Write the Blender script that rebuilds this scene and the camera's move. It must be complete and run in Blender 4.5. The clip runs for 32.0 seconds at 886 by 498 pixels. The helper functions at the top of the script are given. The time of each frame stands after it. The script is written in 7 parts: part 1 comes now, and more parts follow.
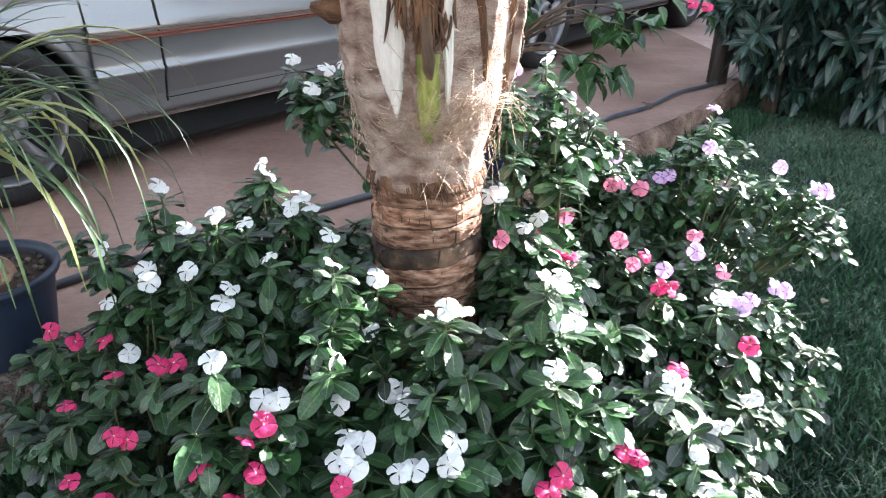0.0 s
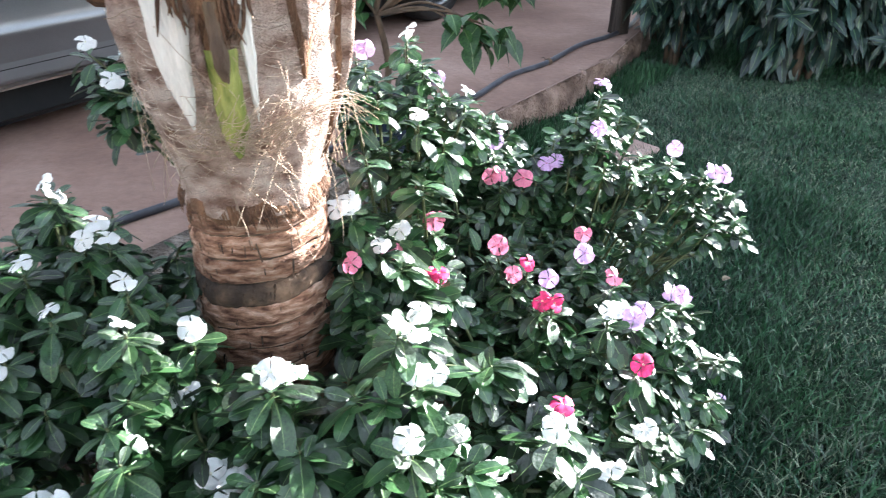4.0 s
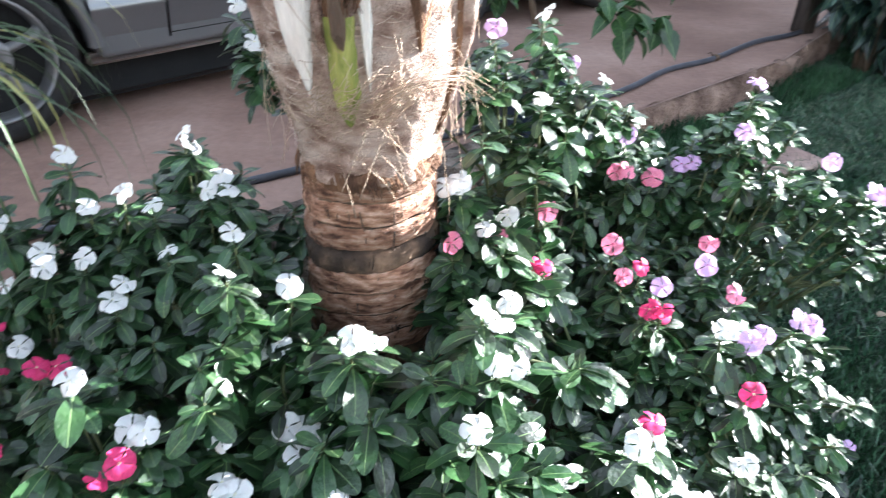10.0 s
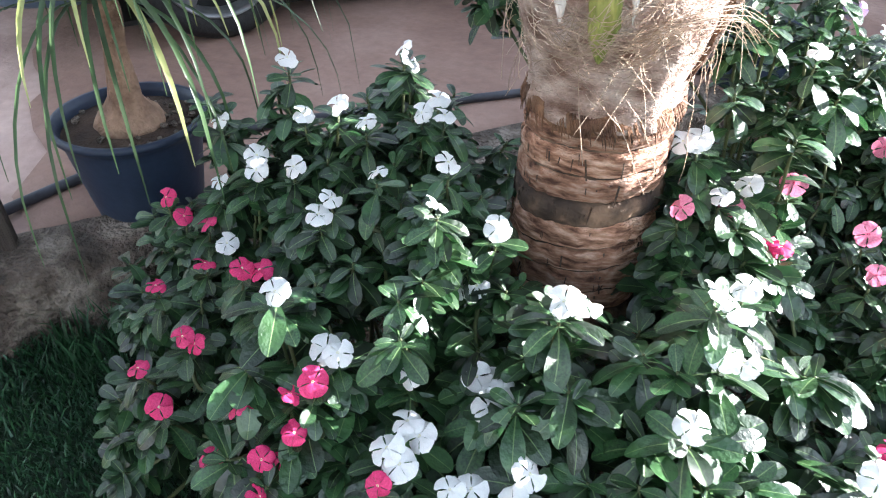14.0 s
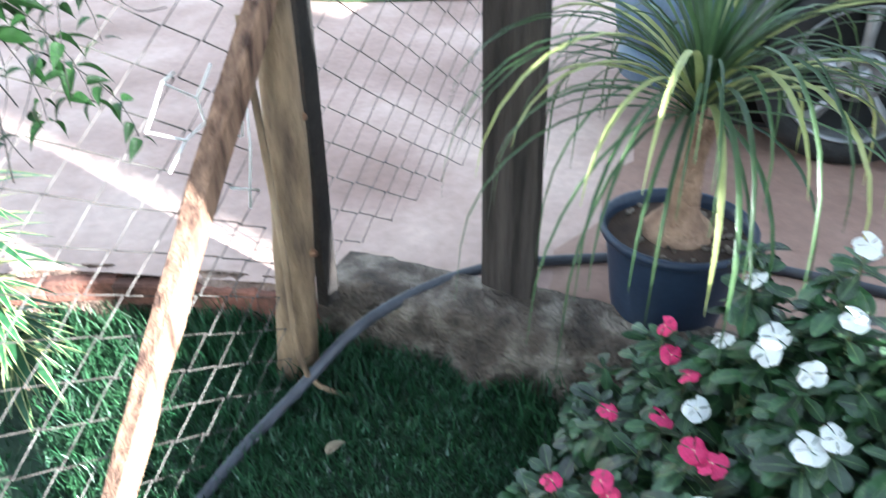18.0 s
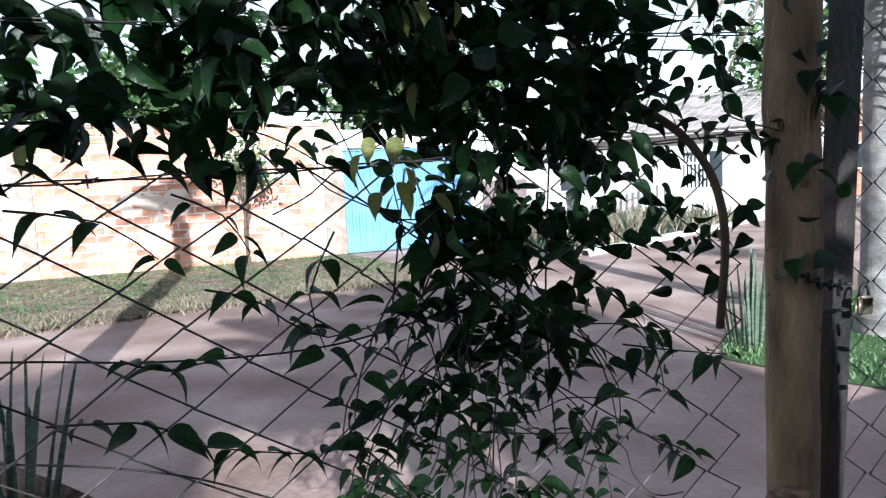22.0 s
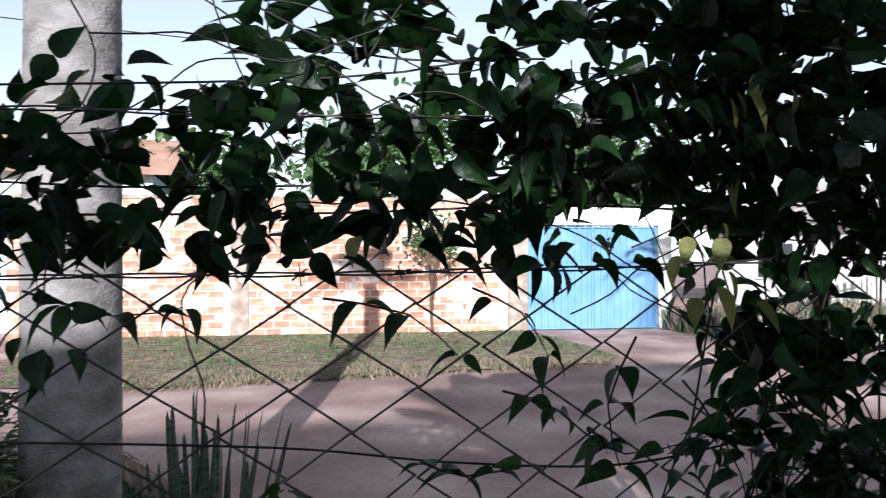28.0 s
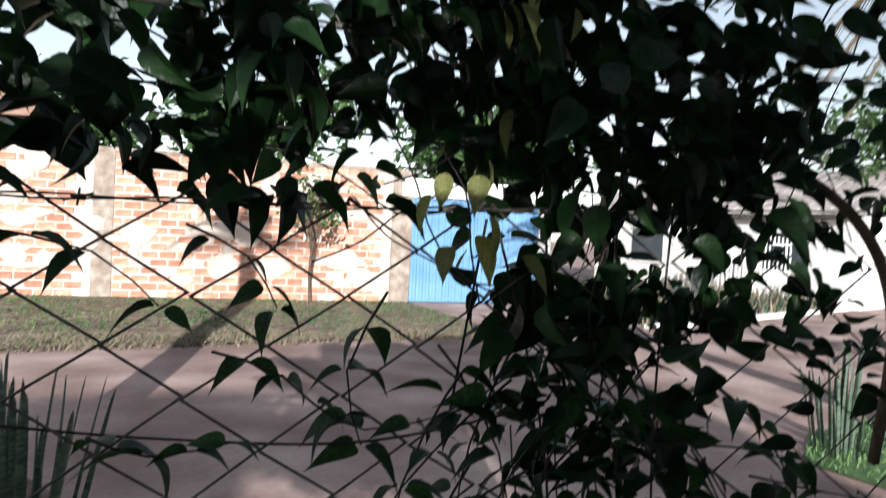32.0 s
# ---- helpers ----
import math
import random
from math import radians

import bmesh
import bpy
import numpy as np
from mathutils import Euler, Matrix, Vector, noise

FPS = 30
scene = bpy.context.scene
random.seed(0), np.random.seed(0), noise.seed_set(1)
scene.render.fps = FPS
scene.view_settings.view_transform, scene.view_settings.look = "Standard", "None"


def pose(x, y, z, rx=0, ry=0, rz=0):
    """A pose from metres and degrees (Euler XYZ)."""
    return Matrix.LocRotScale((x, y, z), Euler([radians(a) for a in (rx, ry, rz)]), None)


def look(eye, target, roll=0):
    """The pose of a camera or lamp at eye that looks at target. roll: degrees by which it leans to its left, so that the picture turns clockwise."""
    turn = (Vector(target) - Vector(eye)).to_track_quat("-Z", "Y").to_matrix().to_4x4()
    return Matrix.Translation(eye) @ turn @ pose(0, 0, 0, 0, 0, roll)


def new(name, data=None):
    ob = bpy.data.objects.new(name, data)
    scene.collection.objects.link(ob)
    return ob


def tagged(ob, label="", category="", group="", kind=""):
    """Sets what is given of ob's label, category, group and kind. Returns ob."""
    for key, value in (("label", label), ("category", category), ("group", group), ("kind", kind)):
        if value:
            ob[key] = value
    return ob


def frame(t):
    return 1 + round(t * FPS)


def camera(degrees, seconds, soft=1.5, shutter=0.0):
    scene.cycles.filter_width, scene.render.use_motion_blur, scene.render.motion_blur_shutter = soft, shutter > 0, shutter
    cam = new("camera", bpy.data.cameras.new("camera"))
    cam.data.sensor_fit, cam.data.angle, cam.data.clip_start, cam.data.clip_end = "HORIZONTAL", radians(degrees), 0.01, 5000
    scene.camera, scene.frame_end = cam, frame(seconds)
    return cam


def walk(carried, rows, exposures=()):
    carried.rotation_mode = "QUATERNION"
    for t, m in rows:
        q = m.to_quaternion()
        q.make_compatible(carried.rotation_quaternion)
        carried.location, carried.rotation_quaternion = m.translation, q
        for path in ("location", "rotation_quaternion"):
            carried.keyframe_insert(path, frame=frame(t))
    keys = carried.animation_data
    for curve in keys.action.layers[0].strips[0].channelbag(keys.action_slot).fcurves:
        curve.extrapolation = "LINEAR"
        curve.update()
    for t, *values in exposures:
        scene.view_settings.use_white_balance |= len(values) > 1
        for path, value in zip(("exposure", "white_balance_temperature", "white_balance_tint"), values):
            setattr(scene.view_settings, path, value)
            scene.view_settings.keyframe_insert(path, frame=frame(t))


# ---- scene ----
cam = camera(65.20, 32.0, soft=1.1, shutter=0.5)
PATH = [
    (0.0, (0.014, -0.009, 1.298), (-0.007, 1.786, 0.417), 0.77),
    (0.5, (0.028, 0.057, 1.296), (-0.040, 1.844, 0.399), 0.80),
    (1.0, (0.046, 0.119, 1.307), (0.031, 1.904, 0.406), 1.08),
    (1.5, (0.062, 0.166, 1.315), (0.109, 1.960, 0.433), 1.07),
    (2.0, (0.082, 0.196, 1.319), (0.203, 1.958, 0.381), 0.45),
    (2.5, (0.093, 0.209, 1.308), (0.224, 1.948, 0.330), 1.34),
    (4.5, (0.211, 0.312, 1.315), (0.489, 2.013, 0.301), 0.51),
    (5.0, (0.238, 0.313, 1.315), (0.694, 1.995, 0.333), 0.89),
    (5.5, (0.254, 0.313, 1.316), (0.800, 1.977, 0.349), 1.06),
    (6.0, (0.260, 0.311, 1.318), (0.860, 1.973, 0.381), 1.13),
    (6.5, (0.267, 0.315, 1.316), (0.887, 1.971, 0.382), 1.13),
    (7.0, (0.274, 0.314, 1.317), (0.902, 1.961, 0.373), 1.38),
    (7.5, (0.280, 0.316, 1.310), (0.873, 1.962, 0.341), 1.65),
    (8.0, (0.271, 0.319, 1.305), (0.700, 2.006, 0.320), 0.40),
    (8.5, (0.264, 0.322, 1.306), (0.522, 2.044, 0.322), 0.91),
    (9.0, (0.258, 0.326, 1.301), (0.347, 2.052, 0.295), 0.22),
    (9.5, (0.254, 0.329, 1.304), (0.209, 2.044, 0.275), 0.49),
    (10.0, (0.258, 0.324, 1.299), (0.042, 2.010, 0.244), 1.18),
    (10.5, (0.270, 0.335, 1.294), (-0.081, 1.959, 0.181), 0.42),
    (11.0, (0.269, 0.341, 1.292), (-0.070, 1.958, 0.164), 1.56),
    (11.5, (0.242, 0.346, 1.291), (-0.146, 1.946, 0.155), 1.45),
    (12.0, (0.211, 0.339, 1.286), (-0.279, 1.895, 0.130), 1.47),
    (12.5, (0.200, 0.326, 1.288), (-0.371, 1.857, 0.135), 1.49),
    (13.0, (0.190, 0.330, 1.284), (-0.420, 1.837, 0.119), 1.29),
    (13.5, (0.163, 0.365, 1.275), (-0.444, 1.839, 0.067), 1.34),
    (15.5, (0.010, 0.438, 1.253), (-0.558, 1.879, -0.013), 2.19),
    (16.0, (-0.010, 0.453, 1.246), (-0.635, 1.848, -0.044), 1.58),
    (16.5, (0.003, 0.509, 1.244), (-0.706, 1.874, -0.034), 2.44),
    (17.0, (0.021, 0.572, 1.265), (-1.023, 1.712, -0.004), 1.90),
    (17.5, (0.044, 0.589, 1.301), (-1.405, 1.318, 0.130), -0.42),
    (17.8, (0.039, 0.587, 1.315), (-1.517, 1.158, 0.196), -1.27),
    (18.0, (0.024, 0.580, 1.323), (-1.593, 1.061, 0.248), -2.05),
    (18.2, (-0.010, 0.575, 1.333), (-1.668, 1.033, 0.314), -2.52),
    (18.5, (-0.069, 0.564, 1.350), (-1.819, 0.928, 0.453), -2.39),
    (18.6, (-0.084, 0.559, 1.357), (-1.866, 0.890, 0.512), -3.17),
    (19.0, (-0.122, 0.534, 1.387), (-1.985, 0.569, 0.659), -5.09),
    (19.5, (-0.139, 0.529, 1.447), (-2.005, 0.233, 0.792), -2.97),
    (20.0, (-0.121, 0.527, 1.499), (-1.960, 0.007, 0.911), -1.45),
    (20.5, (-0.118, 0.527, 1.534), (-1.988, -0.034, 1.097), -2.37),
    (21.0, (-0.133, 0.520, 1.552), (-2.012, -0.082, 1.229), -2.96),
    (21.5, (-0.137, 0.514, 1.569), (-2.021, -0.117, 1.338), -2.39),
    (22.0, (-0.135, 0.510, 1.582), (-2.006, -0.170, 1.385), -2.60),
    (22.5, (-0.134, 0.500, 1.585), (-1.974, -0.256, 1.379), -2.83),
    (23.0, (-0.134, 0.495, 1.595), (-1.953, -0.322, 1.444), -2.49),
    (23.5, (-0.122, 0.478, 1.598), (-1.906, -0.422, 1.503), -1.03),
    (24.0, (-0.105, 0.463, 1.599), (-1.818, -0.567, 1.522), -0.68),
    (24.5, (-0.085, 0.429, 1.598), (-1.734, -0.702, 1.531), -0.17),
    (25.0, (-0.070, 0.409, 1.594), (-1.604, -0.872, 1.530), -0.01),
    (25.5, (-0.056, 0.384, 1.595), (-1.487, -1.013, 1.541), -0.26),
    (27.5, (-0.098, 0.360, 1.611), (-1.674, -0.871, 1.613), 0.03),
    (28.0, (-0.120, 0.339, 1.615), (-1.775, -0.784, 1.645), -0.11),
    (28.5, (-0.155, 0.350, 1.618), (-1.853, -0.705, 1.681), 0.14),
    (29.0, (-0.213, 0.374, 1.626), (-1.943, -0.605, 1.842), 1.02),
    (29.5, (-0.252, 0.383, 1.636), (-2.023, -0.513, 1.879), 1.22),
    (30.0, (-0.276, 0.395, 1.634), (-2.083, -0.432, 1.860), 1.57),
    (30.5, (-0.291, 0.408, 1.624), (-2.108, -0.397, 1.846), 2.47),
    (31.0, (-0.293, 0.409, 1.614), (-2.114, -0.393, 1.814), 3.11),
    (31.5, (-0.303, 0.415, 1.601), (-2.129, -0.392, 1.733), 4.08),
    (32.0, (-0.335, 0.410, 1.582), (-2.145, -0.441, 1.539), 2.80),
]
EXPOSURES = [(0.0, 3.05, 5850, 13), (6.0, 3.15, 5650, 11), (9.0, 3.05, 5650, 12), (12.0, 3.0, 5700, 13), (16.0, 3.1, 5700, 10), (18.0, 3.4, 5350, 4), (19.0, 2.9, 5300, 5), (20.0, 1.85, 5250, 7), (22.0, 1.3, 5250, 9), (25.0, 1.05, 5400, 13), (28.0, 0.95, 5500, 15), (29.0, 1.1, 5900, 15), (31.0, 0.9, 6500, 18), (32.0, 0.8, 5700, 11)]
walk(cam, [(t, look(eye, target, roll)) for t, eye, target, roll in PATH], EXPOSURES)

# ---- light ----
SUN = Vector((0.80, 0.54, 0.32)).normalized()
world = bpy.data.worlds.new("sky")
scene.world = world
world.use_nodes = True
wn = world.node_tree.nodes
sky = wn.new("ShaderNodeTexSky")
sky.sky_type = "NISHITA"
sky.sun_disc = False
sky.dust_density, sky.air_density = 0.3, 1.6
sky.sun_elevation = math.asin(SUN.z)
sky.sun_rotation = math.atan2(SUN.x, SUN.y)
wn["Background"].inputs["Strength"].default_value = 0.095
haze = wn.new("ShaderNodeHueSaturation")
haze.inputs["Saturation"].default_value = 0.38
world.node_tree.links.new(sky.outputs["Color"], haze.inputs["Color"])
world.node_tree.links.new(haze.outputs["Color"], wn["Background"].inputs["Color"])
lamp = bpy.data.lights.new("sun", "SUN")
lamp.energy, lamp.angle, lamp.color = 5.0, radians(0.5), (1.0, 0.93, 0.82)
sun = new("sun", lamp)
sun.matrix_world = look(SUN * 30, (0, 0, 0))


# ---- materials ----
def mat(name, c1, c2, scale=6.0, rough=0.7, bump=0.3, fine=60.0, metal=0.0, spec=0.4, vary=0.0, island=0.0,
        glow=0.0, c3=None, coat=0.0, depth=0.01, stretch=(1, 1, 1)):
    """Two-scale procedural surface: large patches c1/c2, fine grain, bump; glow is the share of light let through."""
    m = bpy.data.materials.new(name)
    m.use_nodes = True
    t, links = m.node_tree.nodes, m.node_tree.links
    p = t["Principled BSDF"]
    p.inputs["Roughness"].default_value, p.inputs["Metallic"].default_value = rough, metal
    p.inputs["Specular IOR Level"].default_value = spec
    p.inputs["Coat Weight"].default_value = coat
    co = t.new("ShaderNodeTexCoord")
    mp = t.new("ShaderNodeMapping")
    mp.inputs["Scale"].default_value = stretch
    links.new(co.outputs["Object"], mp.inputs["Vector"])

    def noise_tex(sc, detail):
        n = t.new("ShaderNodeTexNoise")
        n.inputs["Scale"].default_value, n.inputs["Detail"].default_value = sc, detail
        links.new(mp.outputs["Vector"], n.inputs["Vector"])
        return n

    big, small = noise_tex(scale, 4), noise_tex(fine, 3)
    ramp = t.new("ShaderNodeValToRGB")
    ramp.color_ramp.elements[0].position, ramp.color_ramp.elements[1].position = 0.32, 0.68
    ramp.color_ramp.elements[0].color, ramp.color_ramp.elements[1].color = (*c1, 1), (*c2, 1)
    if c3:
        e = ramp.color_ramp.elements.new(0.5)
        e.color = (*c3, 1)
    links.new(big.outputs["Fac"], ramp.inputs["Fac"])
    hsv = t.new("ShaderNodeHueSaturation")
    links.new(ramp.outputs["Color"], hsv.inputs["Color"])
    grain = t.new("ShaderNodeMapRange")
    grain.inputs["To Min"].default_value, grain.inputs["To Max"].default_value = 0.78, 1.22
    links.new(small.outputs["Fac"], grain.inputs["Value"])
    out = grain.outputs["Result"]
    if vary or island:
        src = t.new("ShaderNodeObjectInfo") if vary else t.new("ShaderNodeNewGeometry")
        r = t.new("ShaderNodeMapRange")
        amount = vary or island
        r.inputs["To Min"].default_value, r.inputs["To Max"].default_value = 1 - amount, 1 + amount
        links.new(src.outputs["Random" if vary else "Random Per Island"], r.inputs["Value"])
        mul = t.new("ShaderNodeMath")
        mul.operation = "MULTIPLY"
        links.new(out, mul.inputs[0])
        links.new(r.outputs["Result"], mul.inputs[1])
        out = mul.outputs[0]
    links.new(out, hsv.inputs["Value"])
    links.new(hsv.outputs["Color"], p.inputs["Base Color"])
    if bump:
        b = t.new("ShaderNodeBump")
        b.inputs["Strength"].default_value, b.inputs["Distance"].default_value = bump, depth
        add = t.new("ShaderNodeMath")
        links.new(big.outputs["Fac"], add.inputs[0])
        links.new(small.outputs["Fac"], add.inputs[1])
        links.new(add.outputs[0], b.inputs["Height"])
        links.new(b.outputs["Normal"], p.inputs["Normal"])
    if glow:
        tr, mix = t.new("ShaderNodeBsdfTranslucent"), t.new("ShaderNodeMixShader")
        mix.inputs["Fac"].default_value = glow
        links.new(hsv.outputs["Color"], tr.inputs["Color"])
        links.new(p.outputs["BSDF"], mix.inputs[1])
        links.new(tr.outputs["BSDF"], mix.inputs[2])
        links.new(mix.outputs["Shader"], t["Material Output"].inputs["Surface"])
    return m


M_GRASS = mat("grass_blade", (0.014, 0.055, 0.028), (0.066, 0.140, 0.072), 2.6, 0.34, 0, 30, island=0.85, glow=0.25, spec=0.7)
M_LUSH = mat("lush_blade", (0.016, 0.055, 0.022), (0.042, 0.105, 0.044), 4, 0.45, 0, 30, island=0.6, glow=0.25, spec=0.35)
# Pale dry blades, lightened to paint the highlights on the lawn's blades.
M_PALEBLADE = mat("dry_highlight_blade", (0.13, 0.175, 0.12), (0.27, 0.31, 0.21), 3, 0.45, 0, 30, island=0.45, glow=0.2)
# Turf sheet darkened to paint the shadows between the blades.
M_TURF = mat("shaded_turf", (0.009, 0.022, 0.011), (0.022, 0.044, 0.022), 5, 0.9, 0.6, 90)
M_SOIL = mat("soil", (0.035, 0.021, 0.015), (0.075, 0.046, 0.031), 14, 0.95, 0.8, 120)
M_DIRT = mat("dirt", (0.22, 0.142, 0.116), (0.46, 0.340, 0.290), 1.1, 0.92, 0.6, 26, c3=(0.325, 0.222, 0.188), depth=0.012)
# Redder than the street dirt, and darkened to hold the drive's shade.
M_DRIVE = mat("packed_shaded_dirt", (0.165, 0.096, 0.072), (0.32, 0.215, 0.172), 1.3, 0.9, 0.6, 30, c3=(0.235, 0.146, 0.113), depth=0.012)
M_CONC = mat("concrete", (0.22, 0.17, 0.13), (0.40, 0.34, 0.28), 6, 0.9, 0.7, 60, depth=0.02, c3=(0.30, 0.24, 0.19))
M_KERB = mat("stained_concrete", (0.055, 0.042, 0.034), (0.28, 0.235, 0.195), 12, 0.95, 1.0, 70, depth=0.035, c3=(0.12, 0.093, 0.074))
M_BRICK = mat("red_brick", (0.40, 0.17, 0.10), (0.60, 0.32, 0.22), 7, 0.88, 0.5, 80, vary=0.3)
M_BRICKS = mat("red_brick_rest", (0.40, 0.17, 0.10), (0.60, 0.32, 0.22), 7, 0.88, 0.5, 80, island=0.3)
M_MORTAR = mat("mortar", (0.46, 0.37, 0.30), (0.64, 0.55, 0.47), 2, 0.95, 0.6, 50)
M_PLASTER = mat("pale_plaster", (0.62, 0.60, 0.55), (0.74, 0.72, 0.68), 1.5, 0.9, 0.3, 40)
M_WHITEWALL = mat("pale_blue_paint", (0.55, 0.66, 0.66), (0.68, 0.76, 0.75), 1.2, 0.8, 0.2, 40)
M_BLUE = mat("blue_metal_paint", (0.10, 0.22, 0.38), (0.16, 0.30, 0.47), 1.5, 0.6, 0.1, 40)
M_GREYMETAL = mat("grey_slat_metal", (0.30, 0.34, 0.38), (0.40, 0.44, 0.48), 2, 0.5, 0.1, 40)
M_DARKMETAL = mat("dark_slat_metal", (0.05, 0.06, 0.08), (0.09, 0.10, 0.12), 2, 0.5, 0.1, 40)
M_TILE = mat("clay_roof_tile", (0.30, 0.17, 0.11), (0.45, 0.28, 0.20), 2, 0.85, 0.4, 30, island=0.2)
M_TILEGREY = mat("weathered_roof_tile", (0.28, 0.24, 0.22), (0.42, 0.37, 0.34), 2, 0.85, 0.4, 30, island=0.2)
M_WOODGREY = mat("weathered_wood", (0.022, 0.018, 0.016), (0.075, 0.061, 0.053), 6, 0.9, 0.8, 50, stretch=(5, 5, 0.35), spec=0.15)
M_WOODLOG = mat("peeled_log", (0.085, 0.055, 0.038), (0.33, 0.23, 0.145), 7, 0.8, 0.9, 60, stretch=(2.5, 2.5, 0.6), c3=(0.21, 0.14, 0.085))
M_WOODRED = mat("split_red_wood", (0.06, 0.028, 0.019), (0.34, 0.20, 0.13), 10, 0.85, 1.0, 60, stretch=(4, 4, 0.5))
# Rusty brown, kept extra dark to paint the wires' backlit silhouettes.
M_WIRE = mat("rusty_backlit_wire", (0.030, 0.025, 0.022), (0.12, 0.105, 0.095), 20, 0.6, 0.2, 90, metal=0.3)
M_STEEL = mat("dark_steel", (0.012, 0.011, 0.011), (0.035, 0.028, 0.025), 10, 0.6, 0.3, 80, metal=0.3)
M_BRASS = mat("brass", (0.18, 0.15, 0.10), (0.26, 0.22, 0.15), 10, 0.5, 0.1, 80, metal=0.6)
M_HOSE = mat("hose_rubber", (0.030, 0.031, 0.040), (0.058, 0.060, 0.074), 12, 0.45, 0.1, 80)
M_BARK = mat("palm_rings", (0.11, 0.045, 0.026), (0.74, 0.52, 0.39), 26, 0.85, 1.0, 130, c3=(0.45, 0.235, 0.145), stretch=(1, 1, 4), depth=0.018, vary=0.35)
M_FIBRE = mat("palm_sheath", (0.24, 0.135, 0.095), (0.75, 0.62, 0.54), 22, 0.9, 1.0, 260, c3=(0.55, 0.395, 0.32), stretch=(0.8, 0.8, 1.4), depth=0.02)
M_HUSK = mat("brown_husk", (0.075, 0.036, 0.020), (0.27, 0.14, 0.075), 16, 0.85, 1.0, 140, stretch=(2, 2, 0.6))
M_SCAR = mat("burnt_ring", (0.025, 0.017, 0.013), (0.24, 0.15, 0.095), 14, 0.9, 0.8, 90, c3=(0.07, 0.045, 0.03))
M_PALE = mat("pale_petiole", (0.60, 0.55, 0.50), (0.78, 0.74, 0.69), 8, 0.7, 0.5, 80, stretch=(3, 3, 0.5))
M_GREENPET = mat("green_petiole", (0.17, 0.20, 0.04), (0.38, 0.37, 0.11), 18, 0.5, 0.5, 60, stretch=(4, 4, 0.5))
M_SMOOTHBARK = mat("smooth_palm_bark", (0.12, 0.11, 0.10), (0.28, 0.26, 0.24), 7, 0.85, 0.7, 60, stretch=(1, 1, 1.6), c3=(0.20, 0.185, 0.17))
M_VERGE = mat("dull_blade", (0.050, 0.115, 0.036), (0.16, 0.195, 0.085), 0.8, 0.7, 0, 30, island=0.5, glow=0.2)
M_EARTH = mat("crumbled_earth", (0.10, 0.062, 0.046), (0.33, 0.23, 0.185), 7, 0.95, 1.0, 60, c3=(0.20, 0.13, 0.10), depth=0.03)
M_VINCA = mat("periwinkle_leaf", (0.009, 0.038, 0.013), (0.042, 0.112, 0.032), 18, 0.36, 0.3, 90, vary=0.55, spec=1.0, glow=0.26)
M_VINCA2 = mat("periwinkle_foliage", (0.007, 0.028, 0.011), (0.042, 0.105, 0.032), 18, 0.37, 0.3, 90, island=0.75, spec=1.0, glow=0.24)
M_RIB = mat("leaf_rib", (0.13, 0.21, 0.09), (0.22, 0.31, 0.14), 18, 0.35, 0, 90, glow=0.2)
M_STEM = mat("green_stem", (0.055, 0.075, 0.03), (0.11, 0.12, 0.05), 14, 0.6, 0.2, 60)
M_TWIG = mat("brown_twig", (0.055, 0.036, 0.025), (0.14, 0.095, 0.062), 14, 0.8, 0.4, 60)
M_WHITE = mat("white_petal", (0.84, 0.84, 0.83), (0.90, 0.90, 0.90), 20, 0.6, 0.1, 60, glow=0.3)
M_CRIMSON = mat("crimson_petal", (0.58, 0.025, 0.12), (0.78, 0.06, 0.22), 20, 0.55, 0.1, 60, glow=0.25)
M_ROSE = mat("rose_petal", (0.72, 0.17, 0.30), (0.84, 0.32, 0.44), 20, 0.55, 0.1, 60, glow=0.25)
M_LILAC = mat("lilac_petal", (0.60, 0.36, 0.70), (0.74, 0.52, 0.80), 20, 0.55, 0.1, 60, glow=0.25)
M_EYE = mat("flower_eye", (0.35, 0.02, 0.16), (0.45, 0.04, 0.22), 20, 0.6, 0.1, 60)
M_EYEPALE = mat("pale_eye", (0.70, 0.68, 0.40), (0.78, 0.76, 0.5), 20, 0.6, 0.1, 60)
# Darker than real leaves: the shade on the vine is in the colour.
M_VINE = mat("shaded_vine_leaf", (0.007, 0.021, 0.008), (0.022, 0.056, 0.013), 14, 0.38, 0.3, 70, vary=0.6, glow=0.5, spec=0.3)
# Yellower, lighter vine leaf: sunlight put into the colour.
M_SUNLEAF = mat("sunlit_vine_leaf", (0.15, 0.165, 0.045), (0.30, 0.30, 0.09), 14, 0.5, 0.25, 70, vary=0.4, glow=0.35)
# Dust of the sill; also paints the highlight line above the stripe.
M_DUST_GLEAM = mat("dusty_sill_and_gleam", (0.17, 0.13, 0.115), (0.30, 0.25, 0.225), 3, 0.7, 0.2, 60)
# Stained brick whose dark colour also holds the shade at the kerb.
M_EDGEBRICK = mat("stained_shaded_brick", (0.07, 0.035, 0.026), (0.22, 0.09, 0.06), 12, 0.9, 0.7, 80, vary=0.3)
# Inner vine leaves, darkened further for the shade in the dense growth.
M_VINE2 = mat("shaded_vine_foliage", (0.005, 0.015, 0.006), (0.016, 0.041, 0.010), 14, 0.38, 0.3, 70, island=0.65, glow=0.5, spec=0.25)
M_DARKLEAF = mat("shrub_leaf", (0.006, 0.020, 0.017), (0.022, 0.050, 0.038), 14, 0.35, 0.2, 70, island=0.55, glow=0.12, spec=0.5)
M_FARLEAF = mat("tree_leaf", (0.05, 0.10, 0.03), (0.09, 0.16, 0.05), 6, 0.55, 0, 40, island=0.45, glow=0.3)
